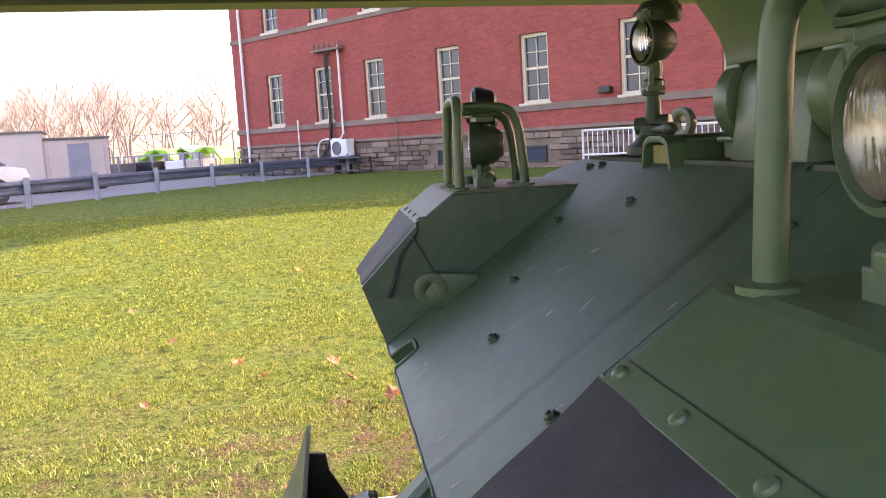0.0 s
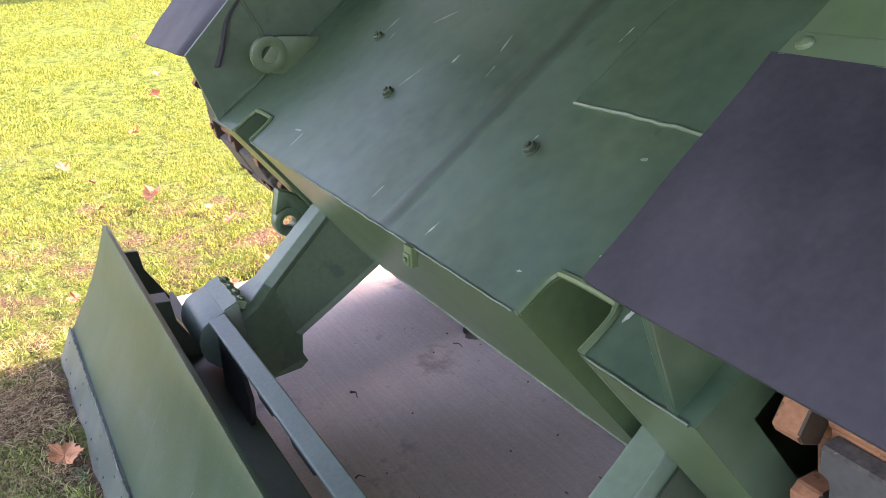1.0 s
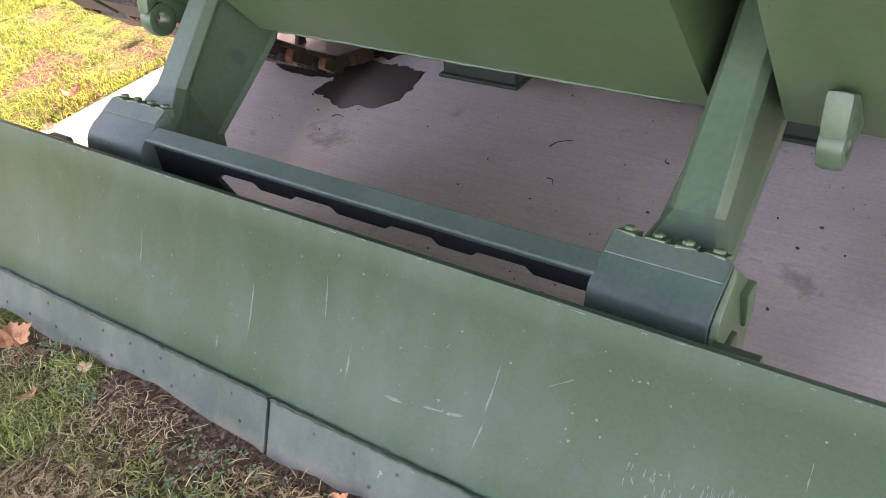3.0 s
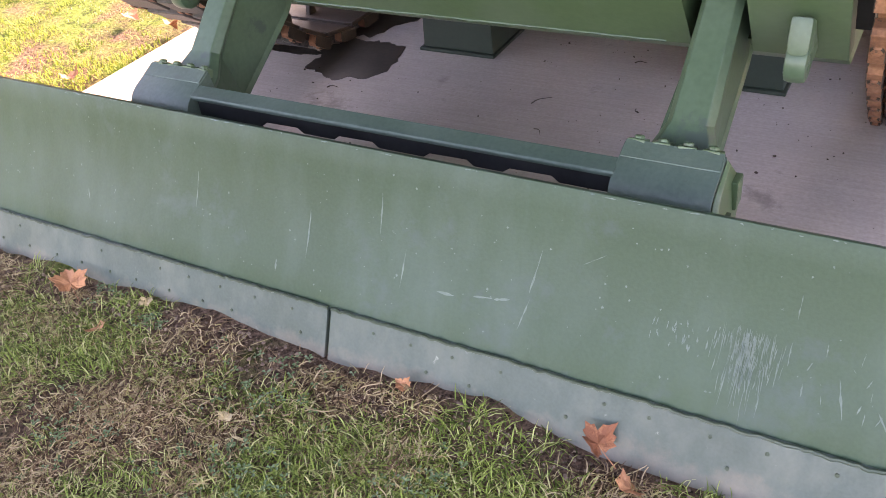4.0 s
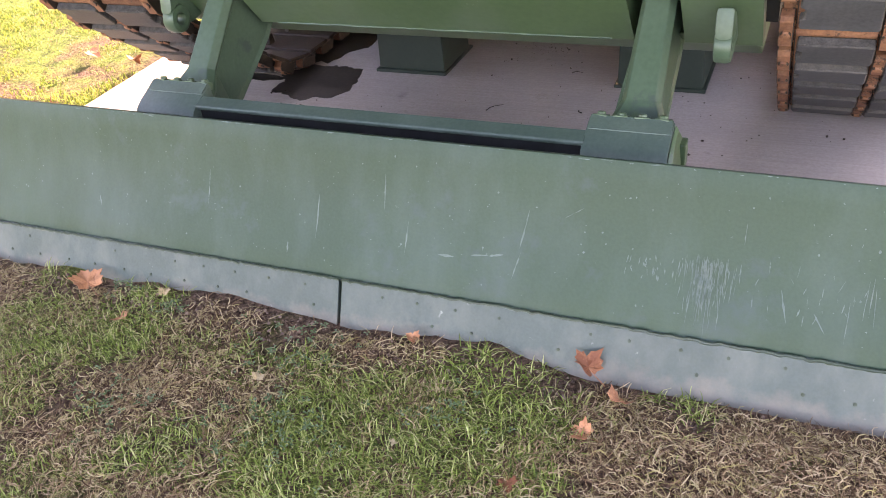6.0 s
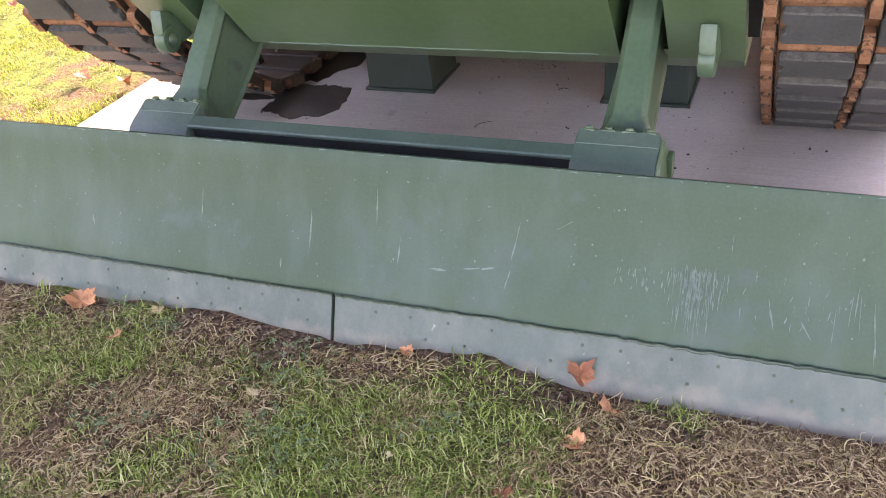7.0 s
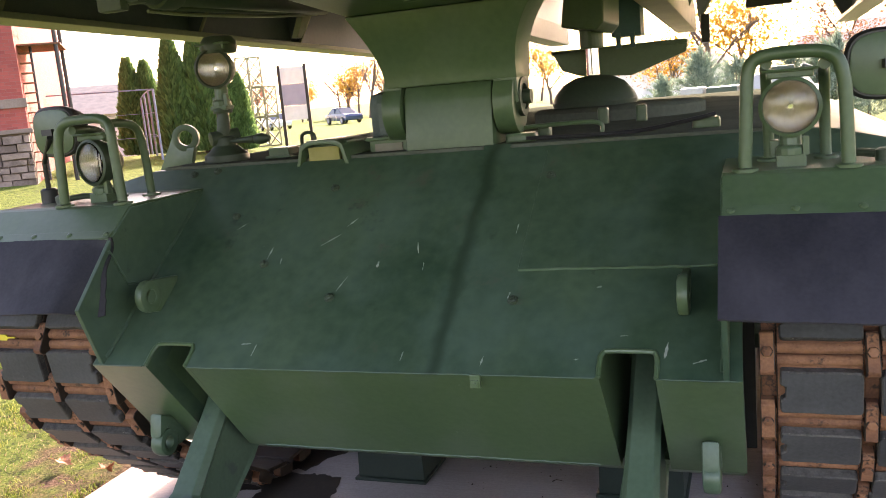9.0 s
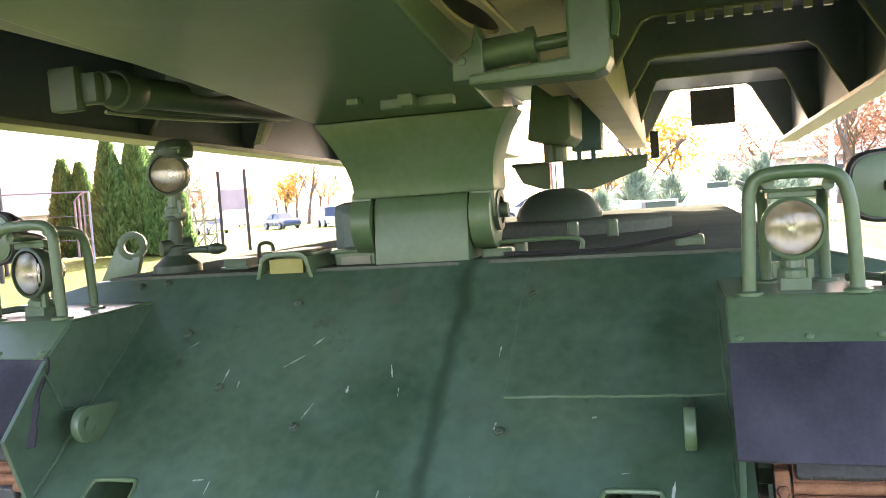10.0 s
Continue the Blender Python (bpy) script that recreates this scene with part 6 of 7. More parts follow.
leaf(0, -3.50, 0.155, 0.16, (40, 10, 20), 0.07)
leaf(1, -4.55, -0.23, 0.13, (20, 10, 120), 0.05)
leaf(2, -4.75, -0.95, 0.13, (10, 20, 220), 0.05)
leaf(6, 0.38, -0.985, 0.03, (10, 0, 170), 0.02, "small pale dry leaf")
for i, (x, y, s) in enumerate(((-3.58, 0.17, 0.12), (-4.36, -0.75, 0.10), (-4.10, -0.10, 0.09), (-2.88, 0.45, 0.09), (-6.5, 0.79, 0.13), (-5.28, 0.38, 0.12), (-3.19, 0.40, 0.09), (-2.19, -0.45, 0.08), (-7.4, 1.03, 0.13),
                               (-4.0, 0.95, 0.11), (-2.14, 0.45, 0.11), (-1.95, 0.19, 0.09), (-3.54, -0.14, 0.07), (-2.46, 1.12, 0.12), (-2.13, 1.08, 0.10), (-4.04, 2.22, 0.10), (-5.6, -1.6, 0.10), (-6.9, -2.2, 0.10), (-3.9, -1.5, 0.08), (-3.2, 1.9, 0.09), (-8.3, -0.6, 0.12), (-9.4, 1.2, 0.12))):
    leaf((i * 3) % 5, x, y, s, (random.Random(i).uniform(-25, 25), random.Random(i + 50).uniform(-25, 25), i * 77), 0.045,
         "curled orange-brown maple leaf on the grass")

# ---- brick building ----
BF = Matrix(((0.778, -0.629, 0, -35.0), (0.629, 0.778, 0, -4.2), (0, 0, 1, 0), (0, 0, 0, 1)))


def brick_material():
    m = bpy.data.materials.new("red_brick")
    m.use_nodes = True
    N, L = m.node_tree.nodes, m.node_tree.links
    b = N["Principled BSDF"]
    tc = N.new("ShaderNodeTexCoord")
    sw = N.new("ShaderNodeSeparateXYZ")
    L.new(tc.outputs["Object"], sw.inputs[0])
    sm = N.new("ShaderNodeMath")
    sm.operation = "ADD"
    L.new(sw.outputs[0], sm.inputs[0])
    L.new(sw.outputs[1], sm.inputs[1])
    cb = N.new("ShaderNodeCombineXYZ")
    L.new(sm.outputs[0], cb.inputs[0])
    L.new(sw.outputs[2], cb.inputs[1])
    br = N.new("ShaderNodeTexBrick")
    br.inputs["Scale"].default_value = 1.0
    br.inputs["Brick Width"].default_value, br.inputs["Row Height"].default_value, br.inputs["Mortar Size"].default_value = 0.22, 0.075, 0.006
    br.inputs["Color1"].default_value, br.inputs["Color2"].default_value = (0.40, 0.082, 0.066, 1), (0.30, 0.058, 0.050, 1)
    br.inputs["Mortar"].default_value = (0.30, 0.095, 0.078, 1)
    L.new(cb.outputs[0], br.inputs["Vector"])
    n = N.new("ShaderNodeTexNoise")
    n.inputs["Scale"].default_value, n.inputs["Detail"].default_value = 0.5, 8
    L.new(tc.outputs["Object"], n.inputs["Vector"])
    r = N.new("ShaderNodeMapRange")
    r.inputs["To Min"].default_value, r.inputs["To Max"].default_value = 0.70, 1.25
    L.new(n.outputs["Fac"], r.inputs["Value"])
    mx = N.new("ShaderNodeMix")
    mx.data_type, mx.blend_type = "RGBA", "MULTIPLY"
    mx.inputs["Factor"].default_value = 1.0
    L.new(br.outputs["Color"], mx.inputs[6])
    L.new(r.outputs[0], mx.inputs[7])
    L.new(mx.outputs[2], b.inputs["Base Color"])
    b.inputs["Roughness"].default_value = 0.9
    bp = N.new("ShaderNodeBump")
    bp.inputs["Strength"].default_value, bp.inputs["Distance"].default_value = 0.4, 0.01
    L.new(br.outputs["Fac"], bp.inputs["Height"])
    L.new(bp.outputs[0], b.inputs["Normal"])
    return m


BRICK = brick_material()
STONE = material("grey_brown_stone", (0.12, 0.082, 0.066), (0.29, 0.205, 0.170), 0.9, 0, 2.5, 20, 0.5, vary=0.45)
SILL = material("sandstone_band", (0.17, 0.115, 0.095), (0.26, 0.19, 0.16), 0.9, 0, 1.5, 30, 0.3)
CREAM = material("cream_window_paint", (0.55, 0.47, 0.36), (0.68, 0.60, 0.48), 0.6, 0, 3, 40, 0.05)
WHITEPAINT = material("white_paint", (0.62, 0.62, 0.62), (0.78, 0.78, 0.77), 0.5, 0, 3, 40, 0.05)
GLASS = plain("window_glass", (0.045, 0.060, 0.085), 0.05)
GLASS.node_tree.nodes["Principled BSDF"].inputs["Specular IOR Level"].default_value = 0.32
ROOF = material("grey_shingle", (0.10, 0.10, 0.11), (0.17, 0.17, 0.18), 0.9, 0, 3, 40, 0.3)
COLS = [3.61, 6.54, 9.28, 12.68, 16.05, 19.35, 22.2, 25.25]
building = new("brick_building")
building.matrix_basis = BF
tagged(building, "long red brick building with stone base and cream sash windows", "building")


def brick_building():
    s0, s1, top = 0.95, 27.05, 11.6
    hw = 0.5

    def panel(a, b, z0, z1):
        bm = bmesh.new()
        box(bm, a, b, 0, 0.35, z0, z1)
        part("facade_wall", bm, BRICK, building, fix=False)

    def row(z0, z1, cols=()):
        s = s0
        for c in cols:
            panel(s, c - hw, z0, z1)
            s = c + hw
        panel(s, s1, z0, z1)
    row(1.86, 2.60)
    row(2.60, 4.56, COLS)
    row(4.56, 6.15)
    row(6.15, 8.10, COLS)
    row(8.10, 9.55)
    row(9.55, 11.2, COLS)
    row(11.2, top)
    bm = bmesh.new()
    box(bm, s0, s1, 0.36, 14, 0.2, top)
    part("body_wall", bm, BRICK, building)
    bm = bmesh.new()
    # end eave is unseen and overlong, added to cast the lawn's shadow edge
    prism(bm, [(-0.5, 11.6), (14.5, 11.6), (14.5, 11.9), (7, 15.5), (-0.5, 11.9)], s0 - 0.4, s1 + 3.4)
    part("roof", bm, ROOF, building)
    for z0, z1, d in ((2.36, 2.56, 0.06), (5.92, 6.10, 0.05), (9.35, 9.5, 0.05), (1.80, 1.90, 0.09)):
        bm = bmesh.new()
        box(bm, s0 - d, s1 + d, -d, 0.05, z0, z1)
        part("stone_band", bm, SILL, building, bevel=0.015)
    for c in COLS:
        for z0, z1 in ((2.60, 4.56), (6.15, 8.10), (9.55, 11.2)):
            w = new("window")
            w.parent = building
            w.location = (c, 0.10, 0)
            zm = (z0 + z1) / 2
            bm = bmesh.new()
            box(bm, -0.5, -0.40, 0, 0.12, z0, z1)
            box(bm, 0.40, 0.5, 0, 0.12, z0, z1)
            box(bm, -0.40, 0.40, 0, 0.12, z1 - 0.10, z1)
            box(bm, -0.40, 0.40, 0, 0.12, z0, z0 + 0.08)
            box(bm, -0.40, 0.40, 0.03, 0.10, zm - 0.035, zm + 0.035)
            part("frame", bm, CREAM, w, "cream painted sash frame")
            bm = bmesh.new()
            for za, zb in ((z0 + 0.08, zm - 0.035), (zm + 0.035, z1 - 0.10)):
                box(bm, -0.015, 0.015, 0.05, 0.08, za, zb)
                box(bm, -0.40, 0.40, 0.052, 0.078, (za + zb) / 2 - 0.014, (za + zb) / 2 + 0.014)
            part("glazing_bars", bm, CREAM, w)
            for za, zb in ((z0 + 0.08, zm - 0.035), (zm + 0.035, z1 - 0.10)):
                bm = bmesh.new()
                box(bm, -0.40, 0.40, 0.085, 0.095, za, zb)
                part("pane", bm, GLASS, w)
            bm = bmesh.new()
            box(bm, -0.56, 0.56, -0.16, 0.10, z0 - 0.09, z0)
            part("sill", bm, CREAM, w, bevel=0.01)
    # stone base with two basement windows
    bm = bmesh.new()
    box(bm, s0, s1, 0.03, 0.36, 0.0, 1.82)
    part("base_backing", bm, SILL, building)
    bsm = [(12.05, 13.0), (15.41, 16.37)]
    for a, b in bsm:
        w = new("window")
        w.parent = building
        bm = bmesh.new()
        for q in ((a, a + 0.07, 0.9, 1.38), (b - 0.07, b, 0.9, 1.38), (a, b, 1.32, 1.38), (a, b, 0.9, 0.95)):
            box(bm, q[0], q[1], -0.02, 0.03, q[2], q[3])
        part("frame", bm, BLACK, w)
        bm = bmesh.new()
        box(bm, a + 0.07, b - 0.07, 0.005, 0.02, 0.95, 1.32)
        part("pane", bm, GLASS, w)
    g = random.Random(2)
    z = 0.45
    while z < 1.76:
        hgt = min(g.choice((0.15, 0.19, 0.24)), 1.79 - z)
        s = s0
        while s < s1:
            ln = g.uniform(0.32, 0.85)
            e = min(s + ln, s1)
            if not any(e > a - 0.02 and s < b + 0.02 and z + hgt > 0.88 and z < 1.40 for a, b in bsm):
                bm = bmesh.new()
                d = g.uniform(0.03, 0.09)
                vs = box(bm, s + 0.007, e - 0.007, -d, 0.028, z + 0.006, z + hgt - 0.006)
                for v in vs:
                    if v.co.y < 0:
                        v.co += Vector((g.uniform(0, 0.02) * (1 if v.co.x < (s + e) / 2 else -1), g.uniform(-0.02, 0.02), g.uniform(0, 0.02) * (1 if v.co.z < z + hgt / 2 else -1)))
                part("stone", bm, STONE, building)
            s = e
        z += hgt
    for s, z0, z1, r, mat, nm in ((1.75, 1.0, 11.5, 0.055, WHITEPAINT, "downpipe"), (7.62, 2.1, 5.2, 0.04, WHITEPAINT, "conduit"), (5.05, 0.9, 2.75, 0.03, WHITEPAINT, "vent_pipe"), (10.35, 0.8, 2.5, 0.02, SILL, "conduit"), (7.0, 1.9, 5.2, 0.03, SILL, "conduit")):
        bm = bmesh.new()
        tube(bm, [(s, -0.12, z0), (s, -0.12, z1)], r, 10)
        part(nm, bm, mat, building, smooth=True)
    bm = bmesh.new()
    tube(bm, smooth_path([(7.6, -0.14, 2.1), (7.4, -0.14, 1.95), (6.5, -0.14, 1.95), (6.2, -0.14, 1.7), (6.15, -0.14, 1.2)], 4), 0.035, 8)
    part("conduit", bm, WHITEPAINT, building, smooth=True)
    for i in range(3):
        bm = bmesh.new()
        tube(bm, smooth_path([(6.9 + 0.06 * i, -0.16, 5.0), (6.95 + 0.07 * i, -0.16, 2.4), (6.7 + 0.05 * i, -0.18, 1.6), (5.9 + 0.2 * i, -0.3, 1.05)], 4), 0.022, 6)
        part("cable", bm, BLACK, building, smooth=True)
    bm = bmesh.new()
    box(bm, 6.3, 7.9, -0.3, 0, 5.05, 5.12)
    for k in range(6):
        lathe(bm, [(0.05, 0), (0.03, 0.06), (0.05, 0.12), (0.03, 0.2)], Matrix.Translation((6.4 + 0.28 * k, -0.22, 5.12)), 8)
    part("cable_bracket", bm, SILL, building)
    bm = bmesh.new()
    box(bm, 18.3, 18.65, -0.22, 0, 2.68, 2.86)
    part("wall_lamp", bm, BLACK, building, bevel=0.03)
    # fire escape on the end wall
    fe = new("fire_escape")
    fe.parent = building
    tagged(fe, "dark steel fire escape stair on the end wall")
    for s, d in ((26.65, 0.4), (26.65, 2.2), (27.85, 0.4), (27.85, 2.2)):
        bm = bmesh.new()
        tube(bm, [(s, d, 0.3), (s, d, 7.2)], 0.05, 8)
        part("post", bm, BLACK, fe)
    for z in (3.7, 6.3):
        bm = bmesh.new()
        box(bm, 26.40, 27.95, 0.3, 2.28, z, z + 0.04)
        part("platform", bm, RUST, fe)
        bm = bmesh.new()
        for hh in (0.5, 1.0):
            tube(bm, [(26.65, 0.3, z + hh), (27.90, 0.3, z + hh), (27.90, 2.3, z + hh)], 0.025, 6)
        part("hand_rail", bm, BLACK, fe)
    for k in range(13):
        bm = bmesh.new()
        box(bm, 26.60, 27.30, 0.25 + 0.02 * k, 0.45 + 0.02 * k, 0.9 + 0.22 * k, 0.93 + 0.22 * k)
        part("tread", bm, RUST, fe)
    for s in (26.60, 27.30):
        bm = bmesh.new()
        tube(bm, [(s, 0.3, 0.7), (s, 0.6, 3.7)], 0.03, 6)
        part("stringer", bm, BLACK, fe)


brick_building()


def aircon():
    t = new("air_conditioner")
    t.matrix_basis = BF
    tagged(t, "white outdoor air-conditioning unit by the stone wall", "air conditioner")
    bm = bmesh.new()
    box(bm, 7.38, 8.25, -0.55, -0.2, 1.3, 1.93)
    part("cabinet", bm, WHITEPAINT, t, bevel=0.02)
    bm = bmesh.new()
    lathe(bm, [(0.24, 0), (0.24, 0.02), (0.21, 0.02), (0.20, 0.005), (0.02, 0.005)], Matrix.Translation((7.72, -0.551, 1.62)) @ Matrix.Rotation(radians(90), 4, "X"), 20)
    part("fan_grille", bm, ROOF, t)
    for s in (7.5, 8.1):
        bm = bmesh.new()
        box(bm, s - 0.03, s + 0.03, -0.5, -0.25, 0.7, 1.3)
        part("leg", bm, BLACK, t)
    for s, d, w, hh in ((8.9, -0.9, 1.3, 0.55), (4.2, -1.0, 1.2, 0.45), (5.6, -1.1, 1.4, 0.5), (3.0, -1.0, 0.6, 0.7)):
        t2 = new("storage_rack")
        t2.matrix_basis = BF @ Matrix.Translation((s, d, ground_z(-30, 0)))
        tagged(t2, "low dark storage rack against the wall", "rack", "racks along the wall")
        for z in (0.12, hh):
            bm = bmesh.new()
            box(bm, -w / 2, w / 2, -0.3, 0.3, z - 0.03, z)
            part("shelf", bm, ROOF, t2)
        for a in (-w / 2 + 0.03, w / 2 - 0.03):
            for b in (-0.27, 0.27):
                bm = bmesh.new()
                box(bm, a - 0.02, a + 0.02, b - 0.02, b + 0.02, 0, hh)
                part("post", bm, BLACK, t2)


aircon()


def white_railing():
    t = new("railing")
    t.matrix_basis = BF
    tagged(t, "white steel railing along the building's ramp", "railing")
    for z in (1.10, 1.72):
        bm = bmesh.new()
        tube(bm, [(18.5, -1.3, z), (24.5, -1.3, z)], 0.03, 8)
        part("rail", bm, WHITEPAINT, t)
    for k in range(41):
        bm = bmesh.new()
        s = 18.5 + 0.15 * k
        tube(bm, [(s, -1.3, 0.7), (s, -1.3, 1.72)], 0.03 if k % 10 == 0 else 0.013, 6)
        part("baluster", bm, WHITEPAINT, t)


white_railing()

# ---- road, guard rail and yard ----
ASPHALT = material("pale_worn_asphalt", (0.16, 0.155, 0.165), (0.23, 0.22, 0.235), 0.9, 0, 0.8, 30, 0.2)
STEELRAIL = material("galvanised_steel", (0.17, 0.20, 0.27), (0.27, 0.30, 0.38), 0.5, 0.4, 2, 40, 0.1)
rp = [(-13.9, -8.95), (-15.95, -7.88), (-17.96, -6.82), (-19.82, -5.85), (-21.6, -4.77), (-23.32, -3.56), (-24.96, -2.3), (-26.54, -0.94), (-28.04, 0.38), (-29.2, 1.7)]
bm = bmesh.new()
far = Vector((-0.62, -0.80, 0))
vs = [Vector((*p, 0.756)) for p in ([(-8, -12.2)] + rp)]
A = [bm.verts.new(v + far * 0.5) for v in vs]
B = [bm.verts.new(v + far * 70) for v in vs]
for i in range(len(vs) - 1):
    bm.faces.new((A[i], A[i + 1], B[i + 1], B[i]))
tagged(part("road", bm, ASPHALT), "pale worn asphalt yard beyond the guard rail", "road", kind="structure")


def guard_rail():
    t = thing("guard_rail", (0, 0, 0), "grey galvanised corrugated guard rail on steel posts", "guard rail")
    prof = [(0, 0.30), (0.05, 0.33), (0.06, 0.38), (0.0, 0.43), (0.0, 0.47), (0.06, 0.52), (0.05, 0.57), (0.0, 0.60)]
    for a, b in zip(rp, rp[1:]):
        bm = bmesh.new()
        a3, b3 = Vector((*a, 0)), Vector((*b, 0))
        d = (b3 - a3).normalized()
        n = Vector((d.y, -d.x, 0))
        n = n if n.dot(Vector((1, 0.5, 0))) > 0 else -n
        rows = []
        for p in (a3, b3 + d * 0.05):
            z = ground_z(p.x, p.y)
            rows.append([bm.verts.new(p + n * (0.06 + u) + Vector((0, 0, z + v))) for u, v in prof])
        for i in range(len(prof) - 1):
            bm.faces.new((rows[0][i], rows[0][i + 1], rows[1][i + 1], rows[1][i]))
        bmesh.ops.solidify(bm, geom=list(bm.faces), thickness=0.006)
        part("beam", bm, STEELRAIL, t)
    for x, y in rp:
        x, y = x + 0.10, y + 0.17
        bm = bmesh.new()
        z = ground_z(x, y)
        box(bm, x - 0.06, x + 0.06, y - 0.05, y + 0.05, z - 0.1, z + 0.67)
        part("post", bm, STEELRAIL, t, bevel=0.008)


guard_rail()
BEIGE = material("beige_trailer_paint", (0.42, 0.37, 0.36), (0.52, 0.46, 0.45), 0.6, 0, 1, 20, 0.08)


def trailer(a, b, z0, z1, depth, label):
    """A boxy site trailer whose near long side runs from a to b."""
    a, b = Vector((*a, 0)), Vector((*b, 0))
    d = (b - a).normalized()
    n = Vector((-d.y, d.x, 0))
    n = n if n.x < 0 else -n
    L = (b - a).length
    t = new("site_trailer")
    t.matrix_basis = Matrix(((d.x, n.x, 0, a.x), (d.y, n.y, 0, a.y), (0, 0, 1, 0), (0, 0, 0, 1)))
    tagged(t, label, "trailer", "trailers in the yard")
    bm = bmesh.new()
    box(bm, 0, L, 0, depth, z0, z1)
    part("body", bm, BEIGE, t, bevel=0.03)
    bm = bmesh.new()
    box(bm, -0.05, L + 0.05, -0.06, depth + 0.05, z1, z1 + 0.07)
    part("roof", bm, ROOF, t)
    bm = bmesh.new()
    k = 0.1
    while k < L:
        box(bm, k, k + 0.03, -0.02, 0, z0, z1)
        k += 0.6
    part("wall_ribs", bm, BEIGE, t)
    bm = bmesh.new()
    box(bm, L * 0.35, L * 0.35 + 0.7, -0.03, 0, z0 + 0.05, z0 + 1.3)
    part("door", bm, STEELRAIL, t)
    for u in (0.15 * L, 0.85 * L):
        bm = bmesh.new()
        lathe(bm, [(0.05, 0), (0.25, 0.02), (0.25, 0.16), (0.05, 0.18)], Matrix.Translation((u, 0.1, z0 - 0.02)) @ Matrix.Rotation(radians(-90), 4, "X"), 18)
        part("wheel", bm, BLACK, t)


trailer((-25.7, -13.2), (-26.75, -8.95), 1.0, 2.66, 2.4, "pale beige site trailer in the yard")
trailer((-27.0, -9.0), (-28.2, -7.32), 0.98, 2.42, 2.4, "low beige box trailer with a dark roof edge")


def car(at, turn, color, label, scale=1.0, van=False):
    t = new("parked_car")
    t.matrix_basis = pose(at[0], at[1], at[2], 0, 0, turn) @ Matrix.Scale(scale, 4)
    tagged(t, label, "car", "parked cars")
    paint = material("car_paint", tuple(c * 0.9 for c in color), color, 0.25, 0, 2, 30, 0.0, coat=0.6)
    bm = bmesh.new()
    body = [(-2.2, 0.35), (-2.25, 0.65), (-2.1, 0.85), (-1.0, 0.95), (1.5, 0.95), (2.15, 0.85), (2.25, 0.55), (2.2, 0.3), (-2.1, 0.28)]
    A = [bm.verts.new((x, -0.86, z)) for x, z in body]
    B = [bm.verts.new((x, 0.86, z)) for x, z in body]
    bm.faces.new(A), bm.faces.new(B[::-1])
    for i in range(len(body)):
        bm.faces.new((A[i], B[i], B[(i + 1) % len(body)], A[(i + 1) % len(body)]))
    part("body", bm, paint, t, bevel=0.06, smooth=True)
    bm = bmesh.new()
    cab = [(-1.15, 0.93), (-0.35, 1.42), (0.9, 1.45), (1.75, 0.95)] if not van else [(-1.3, 0.93), (-0.9, 1.75), (1.9, 1.8), (2.1, 0.95)]
    A = [bm.verts.new((x, -0.80 if z < 1 else -0.66, z)) for x, z in cab]
    B = [bm.verts.new((x, 0.80 if z < 1 else 0.66, z)) for x, z in cab]
    bm.faces.new(A), bm.faces.new(B[::-1])
    for i in range(4):
        bm.faces.new((A[i], B[i], B[(i + 1) % 4], A[(i + 1) % 4]))
    part("cabin_glass", bm, GLASS, t, bevel=0.05)
    bm = bmesh.new()
    zt = cab[1][1]
    box(bm, cab[1][0], cab[2][0], -0.68, 0.68, zt - 0.02, zt + 0.05)
    for x in (cab[1][0] + 0.55,):
        box(bm, x, x + 0.08, -0.82, 0.82, 0.93, zt)
    part("roof", bm, paint, t, bevel=0.03)
    for x in (-1.4, 1.4):
        for y in (-0.86, 0.86):
            bm = bmesh.new()
            lathe(bm, [(0.05, -0.09), (0.31, -0.10), (0.33, -0.06), (0.33, 0.06), (0.31, 0.10), (0.05, 0.09)], Matrix.Translation((x, y, 0.33)) @ Matrix.Rotation(radians(90), 4, "X"), 20)
            w = part("wheel", bm, BLACK, t)
            bm = bmesh.new()
            lathe(bm, [(0.19, -0.108), (0.19, 0.108)], Matrix.Translation((x, y, 0.33)) @ Matrix.Rotation(radians(90), 4, "X"), 14)
            part("hub", bm, STEELRAIL, w)


car((-20.2, -9.75, 0.756), 118, (0.42, 0.43, 0.46), "silver car parked behind the guard rail")
car((-40.4, 68.5, 0), 138, (0.75, 0.76, 0.78), "white car parked beyond the far lawn")
car((-34.6, 71.0, 0), 142, (0.05, 0.07, 0.14), "dark blue hatchback parked beyond the far lawn")
car((-29.2, 70.0, 0), 124, (0.78, 0.78, 0.78), "white van parked beyond the far lawn", 1.0, True)
car((-8.2, 52.0, 0), 20, (0.70, 0.71, 0.73), "pale car parked by the houses")
LIME = material("lime_tarpaulin", (0.22, 0.50, 0.05), (0.34, 0.68, 0.10), 0.6, 0, 2, 20, 0.1)


def tarp(x, y, w, h, mat, label):
    t = new("tarpaulin_shelter")
    t.matrix_basis = pose(x, y, 0.756, 0, 0, 75)
    tagged(t, label, "shelter", "shelters in the yard")
    bm = bmesh.new()
    prism(bm, [(-w / 2, h * 0.55), (-w * 0.25, h * 0.9), (0.0, h), (w * 0.3, h * 0.92), (w / 2, h * 0.5), (w / 2 - 0.05, h * 0.48), (0, h * 0.94), (-w / 2 + 0.05, h * 0.5)], -1.2, 1.2, "y")
    part("sheet", bm, mat, t)
    for a in (-w / 2 + 0.06, w / 2 - 0.06):
        for b in (-1.15, 1.15):
            bm = bmesh.new()
            tube(bm, [(a, b, 0), (a, b, h * 0.55)], 0.03, 6)
            part("post", bm, STEELRAIL, t)


